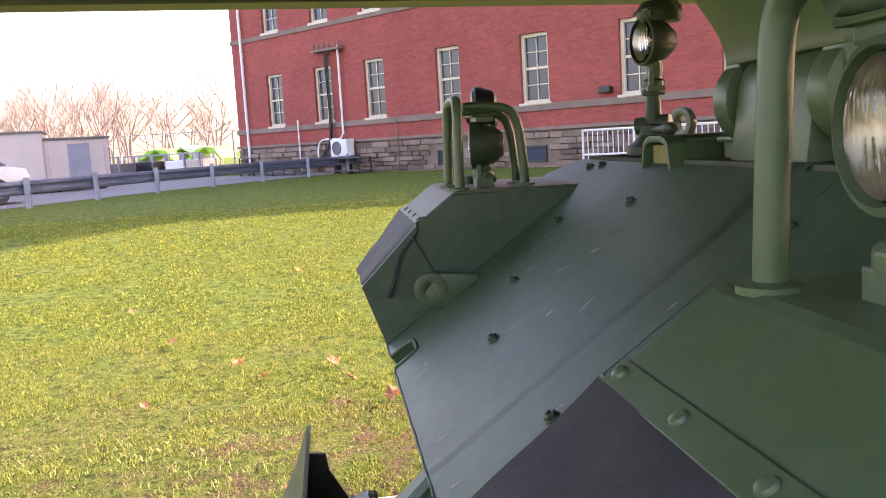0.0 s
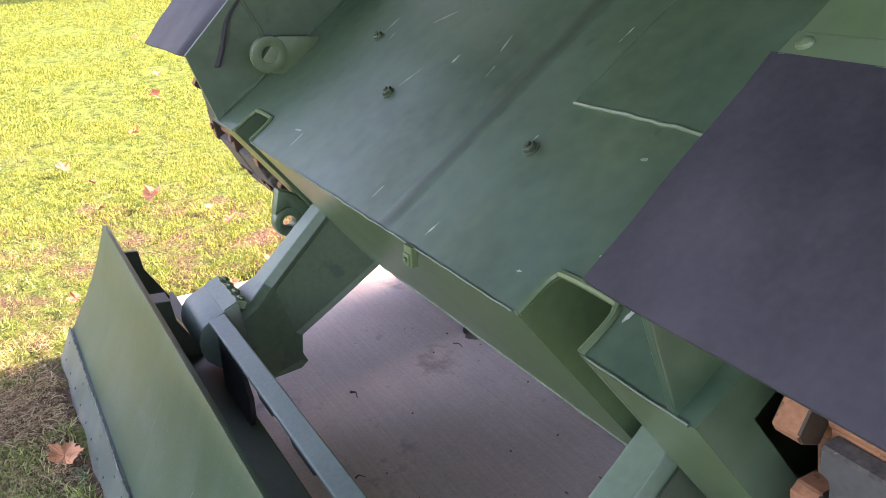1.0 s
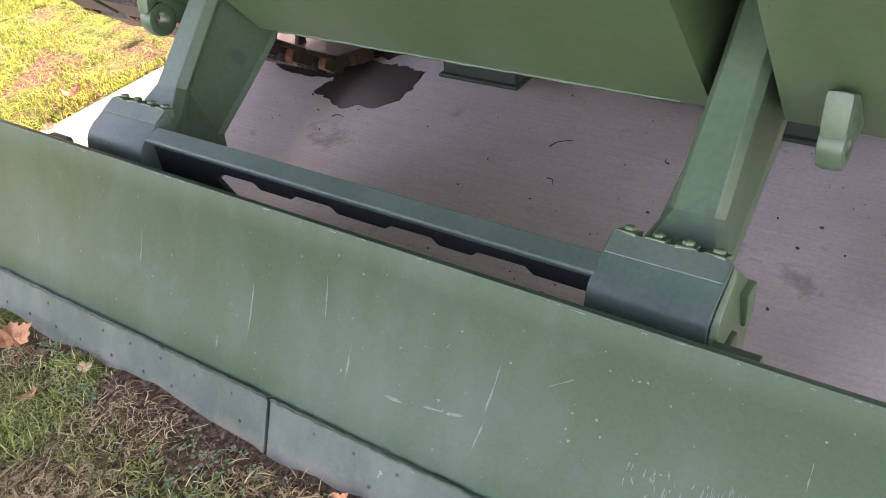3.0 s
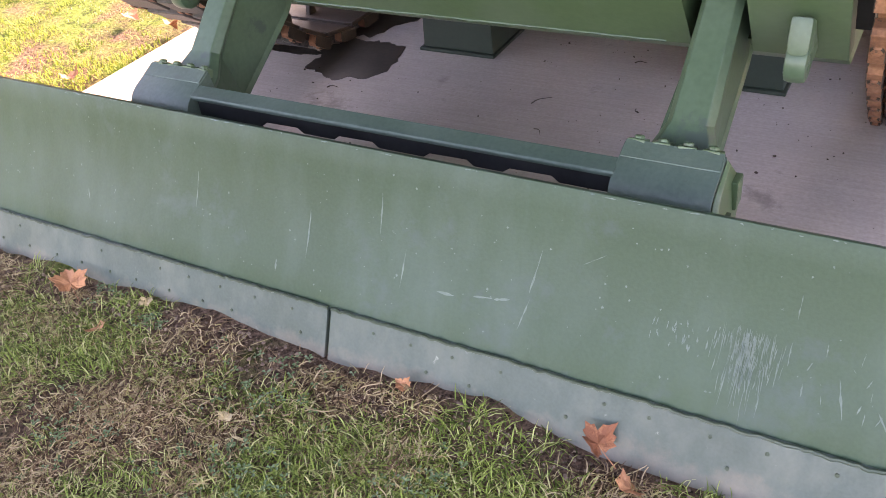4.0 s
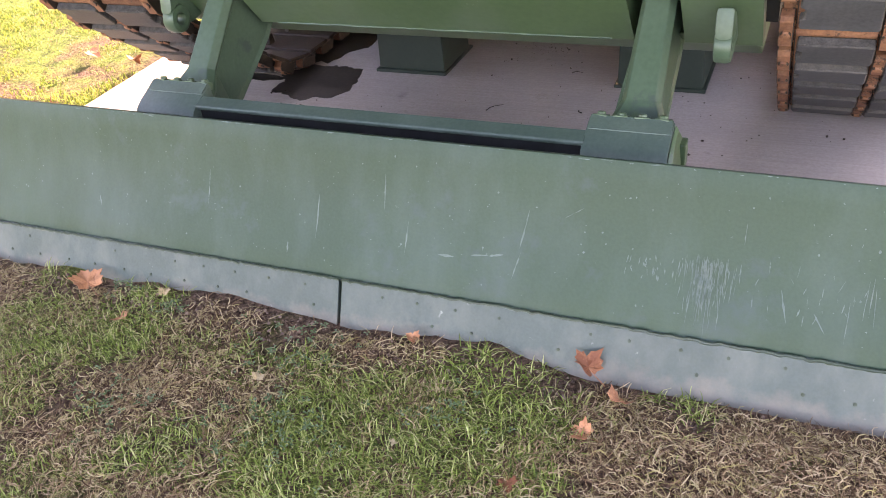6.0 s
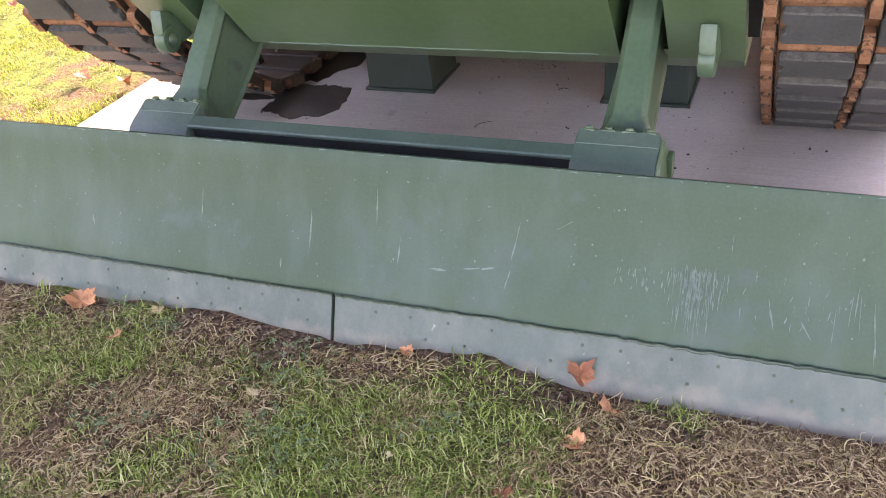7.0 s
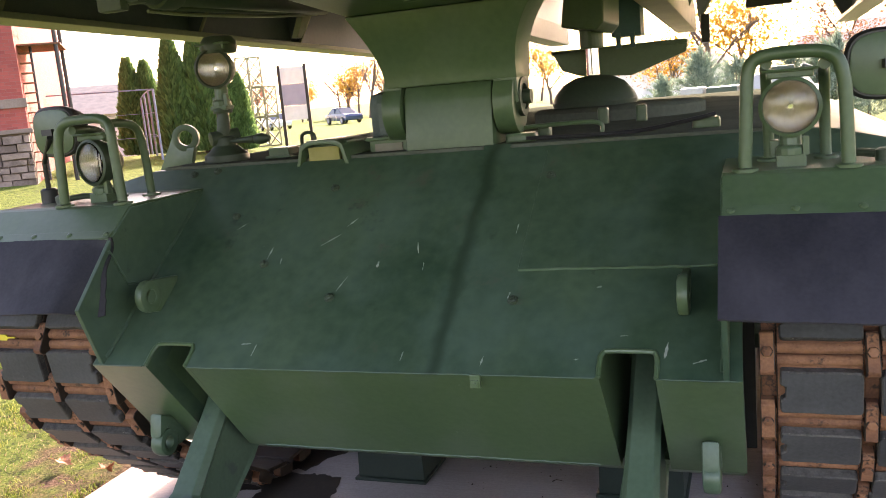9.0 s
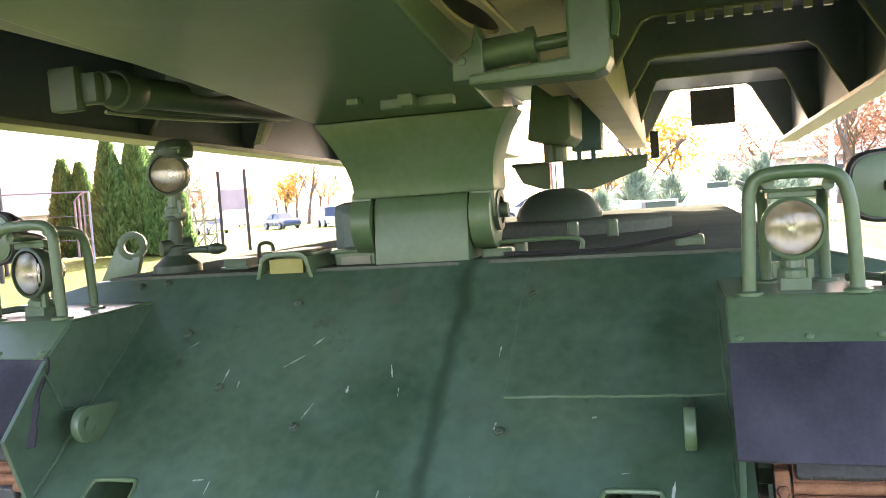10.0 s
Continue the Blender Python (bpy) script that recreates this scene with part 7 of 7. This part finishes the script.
tarp(-47.3, -8.9, 2.1, 1.35, LIME, "bright green tarpaulin shelter in the yard")
tarp(-47.6, -6.4, 1.9, 1.35, LIME, "bright green tarpaulin shelter in the yard")
tarp(-48.2, -7.7, 2.2, 1.45, WHITEPAINT, "white tarpaulin shelter in the yard")
for i, (x, y, w, c) in enumerate(((-36.5, -9.2, 1.6, 0), (-37.4, -8.0, 1.6, 1), (-38.2, -7.0, 1.7, 0), (-36.0, -10.2, 0.9, 2), (-40.5, -6.2, 1.2, 3), (-34.0, -5.9, 1.0, 3))):
    t = new("pallet_cage")
    t.matrix_basis = pose(x, y, 0.756, 0, 0, 60)
    tagged(t, ("dark steel pallet cage with yard goods", "dark crate in the yard", "yellow crate in the yard", "white crate in the yard")[c], "crate", "crates in the yard")
    bm = bmesh.new()
    box(bm, -w / 2, w / 2, -0.5, 0.5, 0.12, 0.75)
    part("body", bm, (ROOF, BLACK, YELLOW, WHITEPAINT)[c], t, bevel=0.03)
    for a in (-w / 2, w / 2 - 0.08):
        for b in (-0.5, 0.42):
            bm = bmesh.new()
            box(bm, a, a + 0.08, b, b + 0.08, 0, 1.05)
            part("post", bm, STEELRAIL, t)
    bm = bmesh.new()
    box(bm, -w / 2 + 0.08, w / 2 - 0.08, -0.5, -0.44, 0.98, 1.04)
    part("rail", bm, STEELRAIL, t)


def wire_fence(name, pts, h, label, wires=5, mat=STEELRAIL):
    t = thing(name, (0, 0, 0), label, "fence")
    for (x, y) in pts:
        bm = bmesh.new()
        z = ground_z(x, y)
        tube(bm, [(x, y, z - 0.05), (x, y, z + h)], 0.035, 6)
        part("post", bm, mat, t)
    for a, b in zip(pts, pts[1:]):
        for k in range(wires):
            f = (k + 1) / wires
            bm = bmesh.new()
            za, zb = ground_z(*a), ground_z(*b)
            tube(bm, [(*a, za + h * f), (*b, zb + h * f)], 0.022 if k == wires - 1 else 0.008, 5)
            part("rail" if k == wires - 1 else "wire", bm, mat, t)


wire_fence("chain_link_fence", [(-40.5, -19.5 + 3 * i) for i in range(6)], 2.0, "tall wire fence across the yard")
wire_fence("chain_link_fence", [(-24.0, 13.4), (-20.5, 15.3), (-17.5, 16.9), (-14.9, 18.5), (-16.4, 20.2), (-17.9, 21.9), (-19.4, 23.6)], 2.0, "grey chain-link fence round a yard", 3, STEELRAIL)

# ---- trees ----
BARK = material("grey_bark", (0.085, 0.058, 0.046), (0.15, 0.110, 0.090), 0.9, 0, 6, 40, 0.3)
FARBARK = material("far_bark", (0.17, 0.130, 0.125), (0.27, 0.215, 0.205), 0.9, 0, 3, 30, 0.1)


def limbs(bm, g, p, d, length, r, level, tips, sides=5):
    n = 3
    pts = [p]
    q = p.copy()
    dd = d.copy()
    for i in range(n):
        dd = (dd + Vector((g.gauss(0, 0.12), g.gauss(0, 0.12), 0.06))).normalized()
        q = q + dd * (length / n)
        pts.append(q.copy())
    tube(bm, pts, r, sides, r * 0.55)
    tips.append(pts[-1])
    if level <= 0:
        tips.append(pts[-2])
        return
    for i in range(g.choice((3, 4)) if level > 1 else 3):
        f = 0.35 + 0.65 * (i + g.random()) / 4
        base = pts[min(n, int(f * n) + 1)] if f > 0.9 else pts[int(f * n)].lerp(pts[min(n, int(f * n) + 1)], f * n - int(f * n))
        a = g.random() * 6.28
        side = Vector((math.cos(a), math.sin(a), 0.25))
        nd = (dd * 0.75 + side * g.uniform(0.5, 0.9)).normalized()
        limbs(bm, g, base, nd, length * g.uniform(0.5, 0.72), r * 0.5, level - 1, tips, max(3, sides - 1))


def make_tree(seed, height, levels, bark, leafmat=None, leaves=0, leaf_size=0.12, spread=0.6, label="", name="tree", stout=0.022):
    g = random.Random(seed)
    t = new(name)
    tagged(t, label, "tree")
    bm = bmesh.new()
    tips = []
    limbs(bm, g, Vector((0, 0, -0.1)), Vector((0, 0, 1)), height * 0.55, height * stout, levels, tips, 7)
    part("trunk", bm, bark, t, fix=False)
    if leafmat:
        bm = bmesh.new()
        for _ in range(leaves):
            c = g.choice(tips) + Vector((g.gauss(0, spread), g.gauss(0, spread), g.gauss(0, spread * 0.7)))
            s = leaf_size * g.uniform(0.6, 1.4)
            u = Vector((g.gauss(0, 1), g.gauss(0, 1), g.gauss(0, 0.6))).normalized()
            v = u.orthogonal().normalized()
            v = (v * math.cos(g.random() * 6) + u.cross(v) * math.sin(g.random() * 6))
            bm.faces.new([bm.verts.new(c + u * s), bm.verts.new(c + v * s * 0.6), bm.verts.new(c - u * s), bm.verts.new(c - v * s * 0.6)])
        part("crown", bm, leafmat, t, fix=False)
    return t


ORANGE = blade_material("orange_leaves", [(0.36, 0.15, 0.025), (0.46, 0.24, 0.04), (0.52, 0.34, 0.07)], 0.45)
RUSSET = blade_material("russet_leaves", [(0.22, 0.100, 0.072), (0.28, 0.140, 0.095), (0.31, 0.190, 0.115)], 0.4)
SPRAY = blade_material("cedar_sprays", [(0.075, 0.150, 0.055), (0.13, 0.235, 0.080), (0.20, 0.33, 0.115)], 0.45)
SPRUCE = blade_material("spruce_needles", [(0.13, 0.20, 0.15), (0.20, 0.28, 0.21), (0.30, 0.38, 0.29)], 0.4)


def plant(t, x, y, turn, s, z=None):
    t.matrix_basis = pose(x, y, ground_z(x, y) if z is None else z, 0, 0, turn) @ Matrix.Scale(s, 4)


def repeat(t, spots):
    """First spot for the tree itself, copies for the rest."""
    for i, (x, y, turn, s) in enumerate(spots):
        if i == 0:
            plant(t, x, y, turn, s)
        else:
            copy_thing(t, pose(x, y, ground_z(x, y), 0, 0, turn) @ Matrix.Scale(s / t.scale[0], 4))


def far_woods():
    gg = random.Random(12)
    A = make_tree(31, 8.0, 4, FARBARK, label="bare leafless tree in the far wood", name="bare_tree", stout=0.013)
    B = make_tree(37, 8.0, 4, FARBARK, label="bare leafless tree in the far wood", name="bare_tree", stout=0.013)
    tagged(A, group="far wood")
    tagged(B, group="far wood")
    spA, spB = [], []
    for i in range(84):
        D = gg.uniform(60, 100)
        px = gg.uniform(-160, 430)
        a = math.atan((px - 784) / 1523) + math.atan2(0.252, 1.968)
        x, y = 1.95 - D * math.cos(a), -0.16 + D * math.sin(a)
        (spA if i % 2 else spB).append((x, y, gg.uniform(0, 360), gg.uniform(0.75, 1.25) * D / 85))
    repeat(A, spA)
    repeat(B, spB)
    C = make_tree(41, 8.0, 3, BARK, ORANGE, 3600, 0.11, 0.85, "tree with thinning orange autumn leaves", "autumn_tree")
    tagged(C, group="autumn trees")
    repeat(C, [(0.9, 44.0, 40, 0.80), (-45.0, 97.0, 10, 1.0), (-51.5, 94.0, 200, 0.75), (-16.5, 78.0, 120, 0.8), (-2.6, 40.0, 250, 0.5)])
    E = make_tree(43, 8.0, 3, BARK, RUSSET, 3000, 0.10, 0.95, "tree with sparse russet autumn leaves", "autumn_tree")
    tagged(E, group="autumn trees")
    sp = [(-57, 92, 0, 0.75), (-47.5, 99, 60, 0.7), (-41, 98, 100, 0.85), (-36.5, 100, 160, 0.85), (-32, 101, 200, 0.8), (-62, 90, 40, 0.6), (9.5, 50, 0, 0.85), (13.0, 48, 90, 0.9), (16.5, 52, 190, 0.9), (6.3, 58, 250, 0.8), (20, 46, 30, 0.9), (-54, 100, 30, 0.7), (11.2, 55, 70, 0.95), (15.0, 57, 140, 1.0), (18.5, 56, 210, 0.9), (-50, 104, 80, 0.8), (-44, 103, 130, 0.85), (-38.5, 104, 10, 0.85), (-34.5, 105, 240, 0.9), (-28, 104, 300, 0.8), (-59, 98, 330, 0.75), (-23, 102, 20, 0.8)]
    repeat(E, sp)
    F = make_tree(47, 9.0, 4, BARK, label="large bare tree with spreading limbs", name="bare_tree")
    tagged(F, group="bare trees")
    repeat(F, [(7.6, 33.5, 20, 0.75), (-0.4, 37.5, 100, 0.75), (-38.6, 86.0, 250, 1.1), (-52.0, 92.0, 40, 0.8), (-47.0, 96.0, 130, 0.75), (-43.0, 99.0, 210, 0.7), (-34.0, 98.0, 300, 0.8), (-29.5, 100.0, 75, 0.72), (-25.0, 97.0, 160, 0.8), (-58.0, 95.0, 10, 0.7)])


far_woods()


def conifer(seed, h, r, mat, n, label, name, spiky):
    g = random.Random(seed)
    t = new(name)
    tagged(t, label, "shrub" if h < 3 else "tree")
    bm = bmesh.new()
    tube(bm, [(0, 0, -0.1), (0, 0, h * 0.9)], r * 0.12, 7, 0.01)
    part("trunk", bm, BARK, t)
    bm = bmesh.new()
    for _ in range(n):
        f = g.random() ** 1.25
        z = h * (0.03 + 0.97 * f)
        a = g.random() * 6.28
        prof = (1 - f) ** (0.62 if not spiky else 0.8) * (1.0 if f > 0.08 else 0.75)
        bulge = 1 + 0.22 * noise.noise(Vector((math.cos(a) * 1.8, math.sin(a) * 1.8, z * 2.2 + seed)))
        rr = r * prof * bulge * (0.72 + 0.28 * g.random())
        c = Vector((rr * math.cos(a), rr * math.sin(a), z))
        out = Vector((math.cos(a), math.sin(a), 1.3 if not spiky else 0.45)).normalized()
        s = (0.16 if not spiky else 0.26) * g.uniform(0.6, 1.3) * (h / 3.6 if not spiky else 1)
        v = out.cross(Vector((g.gauss(0, 1), g.gauss(0, 1), g.gauss(0, 1)))).normalized()
        k = 0.30 if not spiky else 0.14
        bm.faces.new([bm.verts.new(c - out * s * 0.4), bm.verts.new(c + v * s * k), bm.verts.new(c + out * s), bm.verts.new(c - v * s * k)])
    part("crown", bm, mat, t, fix=False)
    bm = bmesh.new()
    lathe(bm, [(r * (0.55 if not spiky else 0.22) * (1 - k / 8) ** 0.62 * (0.9 + 0.1 * (k % 2)), h * (0.02 + 0.93 * k / 8)) for k in range(8)], Matrix.Identity(4), 12)
    part("inner_foliage", bm, mat, t)
    return t


cedar = conifer(3, 3.6, 0.72, SPRAY, 7000, "tall narrow green cedar by the yard fence", "cedar_tree", False)
tagged(cedar, group="cedars by the fence")
repeat(cedar, [(-15.64, 20.45, 0, 0.98), (-15.0, 20.9, 90, 1.03), (-14.45, 21.2, 200, 0.86), (-14.0, 21.5, 300, 0.66), (-15.3, 21.6, 20, 1.02), (-20.41, 24.35, 50, 0.98), (-19.95, 24.7, 150, 0.95), (-19.4, 25.0, 250, 0.75)])


def young_pine(seed, h, r):
    """A loose feathery young pine: upswept plumes of long needles."""
    g = random.Random(seed)
    t = new("pine_tree")
    tagged(t, "bluish green feathery young pine beyond the pad", "tree", "young pines")
    bm = bmesh.new()
    tube(bm, [(0, 0, -0.1), (0, 0, h * 0.92)], 0.06, 7, 0.01)
    part("trunk", bm, BARK, t)
    bm = bmesh.new()
    for _ in range(150):
        f = g.random() ** 0.9
        a = g.random() * 6.28
        reach = r * (1 - f) ** 0.5 * g.uniform(0.45, 1.15)
        z = h * (0.06 + 0.80 * f)
        c0 = Vector((0, 0, z))
        tip = Vector((math.cos(a) * reach, math.sin(a) * reach, z + h * g.uniform(0.08, 0.22)))
        for _ in range(60):
            u = g.uniform(0.25, 1.0)
            c = c0.lerp(tip, u) + Vector((g.gauss(0, 0.03), g.gauss(0, 0.03), g.gauss(0, 0.03) + 0.05 * math.sin(u * 3)))
            d = ((tip - c0).normalized() + Vector((g.gauss(0, 0.5), g.gauss(0, 0.5), g.gauss(0.35, 0.4)))).normalized()
            s = g.uniform(0.08, 0.17)
            v = d.cross(Vector((g.gauss(0, 1), g.gauss(0, 1), g.gauss(0, 1)))).normalized() * 0.011
            bm.faces.new([bm.verts.new(c - v), bm.verts.new(c + v), bm.verts.new(c + d * s)])
    part("needles", bm, SPRUCE, t, fix=False)
    return t


pine = young_pine(6, 2.25, 1.2)
repeat(pine, [(-0.1, 20.0, 0, 0.98), (0.75, 20.6, 120, 0.88), (2.1, 23.0, 200, 0.95), (3.2, 23.2, 60, 1.05), (4.1, 24.0, 300, 0.9), (-1.0, 20.6, 200, 0.75), (2.7, 22.6, 20, 0.85)])


# ---- far yard beyond the vehicle ----
def simple_house(x, y, turn, w, d, h, wall, label):
    t = new("house")
    t.matrix_basis = pose(x, y, ground_z(x, y), 0, 0, turn)
    tagged(t, label, "house", "far houses")
    bm = bmesh.new()
    box(bm, -w / 2, w / 2, 0, d, 0, h)
    part("wall", bm, wall, t)
    bm = bmesh.new()
    prism(bm, [(-0.4, h), (d + 0.4, h), (d / 2, h + d * 0.2)], -w / 2 - 0.3, w / 2 + 0.3)
    part("roof", bm, ROOF, t)
    k = -w / 2 + 1.2
    while k < w / 2 - 1:
        wd = new("window")
        wd.parent = t
        bm = bmesh.new()
        box(bm, k - 0.08, k + 1.08, -0.05, 0.0, h * 0.38, h * 0.8)
        part("frame", bm, WHITEPAINT, wd)
        bm = bmesh.new()
        box(bm, k, k + 1.0, -0.06, -0.05, h * 0.42, h * 0.76)
        part("pane", bm, GLASS, wd)
        k += 2.4


simple_house(9.5, 74, 0, 9, 8, 2.4, WHITEPAINT, "low pale house with a grey roof among trees")
simple_house(-3.5, 66, 30, 7, 7, 2.3, WHITEPAINT, "low pale house with a grey roof among trees")
simple_house(-32.5, 30.0, 42, 16, 8, 2.2, WHITEPAINT, "long white shed behind the fence")
simple_house(15, 66, -10, 14, 8, 3, BEIGE, "far low building behind autumn trees")


def sign_board():
    t = new("sign_board")
    t.matrix_basis = pose(-19.35, 34.65, ground_z(-19.35, 34.65), 0, 0, 20)
    tagged(t, "tall two-post sign board with pale faded panel", "sign")
    for x in (-0.62, 0.62):
        bm = bmesh.new()
        box(bm, x - 0.07, x + 0.07, -0.07, 0.07, 0, 3.85)
        part("post", bm, BLACK, t)
    for z0, z1, m in ((2.95, 3.75, WHITEPAINT), (1.95, 2.94, material("faded_violet_panel", (0.30, 0.28, 0.36), (0.38, 0.36, 0.44), 0.5, 0, 2, 20, 0)), (1.25, 1.94, WHITEPAINT)):
        bm = bmesh.new()
        box(bm, -0.55, 0.55, -0.05, 0.02, z0, z1)
        part("panel", bm, m, t)


sign_board()


def truss_tower():
    t = new("truss_tower")
    t.matrix_basis = pose(-22.3, 36.2, ground_z(-22.3, 36.2), 0, 0, 30)
    tagged(t, "stack of pale steel bridge truss panels standing upright", "truss panels")
    for j in range(3):
        for k in range(3):
            if k == 2 and j == 2:
                continue
            p = new("truss_panel")
            p.parent = t
            bm = bmesh.new()
            x0, x1, z0, z1, y = -0.9 + 0.62 * j, -0.32 + 0.62 * j, 0.05 + 1.5 * k, 1.5 + 1.5 * k, 0.35 * (j % 2)
            for a, b in (((x0, z0), (x0, z1)), ((x1, z0), (x1, z1)), ((x0, z0), (x1, z0)), ((x0, z1), (x1, z1)), ((x0, z0), (x1, (z0 + z1) / 2)), ((x1, (z0 + z1) / 2), (x0, z1)), ((x1, z0), (x0, (z0 + z1) / 2)), ((x0, (z0 + z1) / 2), (x1, z1))):
                tube(bm, [(a[0], y, a[1]), (b[0], y, b[1])], 0.04, 5)
            part("frame", bm, FLANGE, p)


truss_tower()


def lamp_post():
    t = new("street_lamp")
    t.matrix_basis = pose(6.42, 32.4, 0)
    tagged(t, "white painted street lamp post", "street lamp")
    bm = bmesh.new()
    tube(bm, [(0, 0, 0), (0, 0, 6.5)], 0.11, 12, 0.07)
    part("post", bm, WHITEPAINT, t, smooth=True)
    bm = bmesh.new()
    tube(bm, smooth_path([(0, 0, 6.4), (0.1, -0.2, 6.8), (0.2, -1.0, 7.0)], 5), 0.05, 8)
    part("arm", bm, WHITEPAINT, t)
    bm = bmesh.new()
    box(bm, 0.05, 0.35, -1.5, -0.9, 6.95, 7.08)
    part("lamp_head", bm, STEELRAIL, t, bevel=0.03)


lamp_post()
wire_fence("rail_fence", [(7.0, 44.0), (9.0, 43.6), (11.0, 43.2), (13.0, 42.8), (16.0, 42.2), (20.0, 41.5)], 1.15, "dark low fence across the far lawn", 4, BLACK)


def pale_carrier():
    t = new("armoured_carrier")
    t.matrix_basis = pose(0.95, 13.2, 0, 0, 0, -4)
    tagged(t, "pale sunlit armoured carrier parked behind the pad", "military vehicle")
    # stands in for sunlit pale shapes there; the glare is in the paint
    pale = material("pale_carrier_paint", (0.34, 0.335, 0.30), (0.46, 0.45, 0.41), 0.6, 0, 2, 30, 0.05)
    bm = bmesh.new()
    prism(bm, [(0.0, 0.55), (0.9, 1.05), (1.9, 1.30), (5.2, 1.32), (5.4, 0.5), (0.5, 0.4)], -1.25, 1.25)
    part("hull", bm, pale, t, bevel=0.03)
    bm = bmesh.new()
    A = [(-0.15, 1.9), (1.05, 1.9), (1.15, 3.4), (-0.25, 3.4)]
    lo = [bm.verts.new((x, y, 1.30)) for x, y in A]
    hi = [bm.verts.new((0.45 + (x - 0.45) * 0.62, 2.65 + (y - 2.65) * 0.7, 1.66)) for x, y in A]
    bm.faces.new(lo), bm.faces.new(hi[::-1])
    for i in range(4):
        bm.faces.new((lo[i], lo[(i + 1) % 4], hi[(i + 1) % 4], hi[i]))
    part("turret", bm, pale, t, bevel=0.03)
    bm = bmesh.new()
    box(bm, 0.35, 0.75, 2.3, 2.7, 1.64, 1.78)
    tube(bm, [(0.9, 2.3, 1.75), (1.25, 2.1, 1.60)], 0.05, 8)
    part("sight", bm, DARKGREEN, t, bevel=0.02)
    bm = bmesh.new()
    box(bm, -0.72, -0.18, 1.2, 2.0, 1.28, 1.50)
    part("stowage_bin", bm, DARKGREEN, t, bevel=0.02)
    bm = bmesh.new()
    box(bm, -1.2, -0.78, 1.3, 1.9, 1.25, 1.52)
    part("stowage_box", bm, pale, t, bevel=0.03)
    for sx in (-1, 1):
        bm = bmesh.new()
        prism(bm, [(0.3, 0.6), (0.8, 0.95), (5.0, 0.95), (5.3, 0.6), (4.9, 0.0), (0.9, 0.0)], sx * 1.45 - 0.2, sx * 1.45 + 0.2)
        part("track", bm, BLACK, t, bevel=0.06)


pale_carrier()
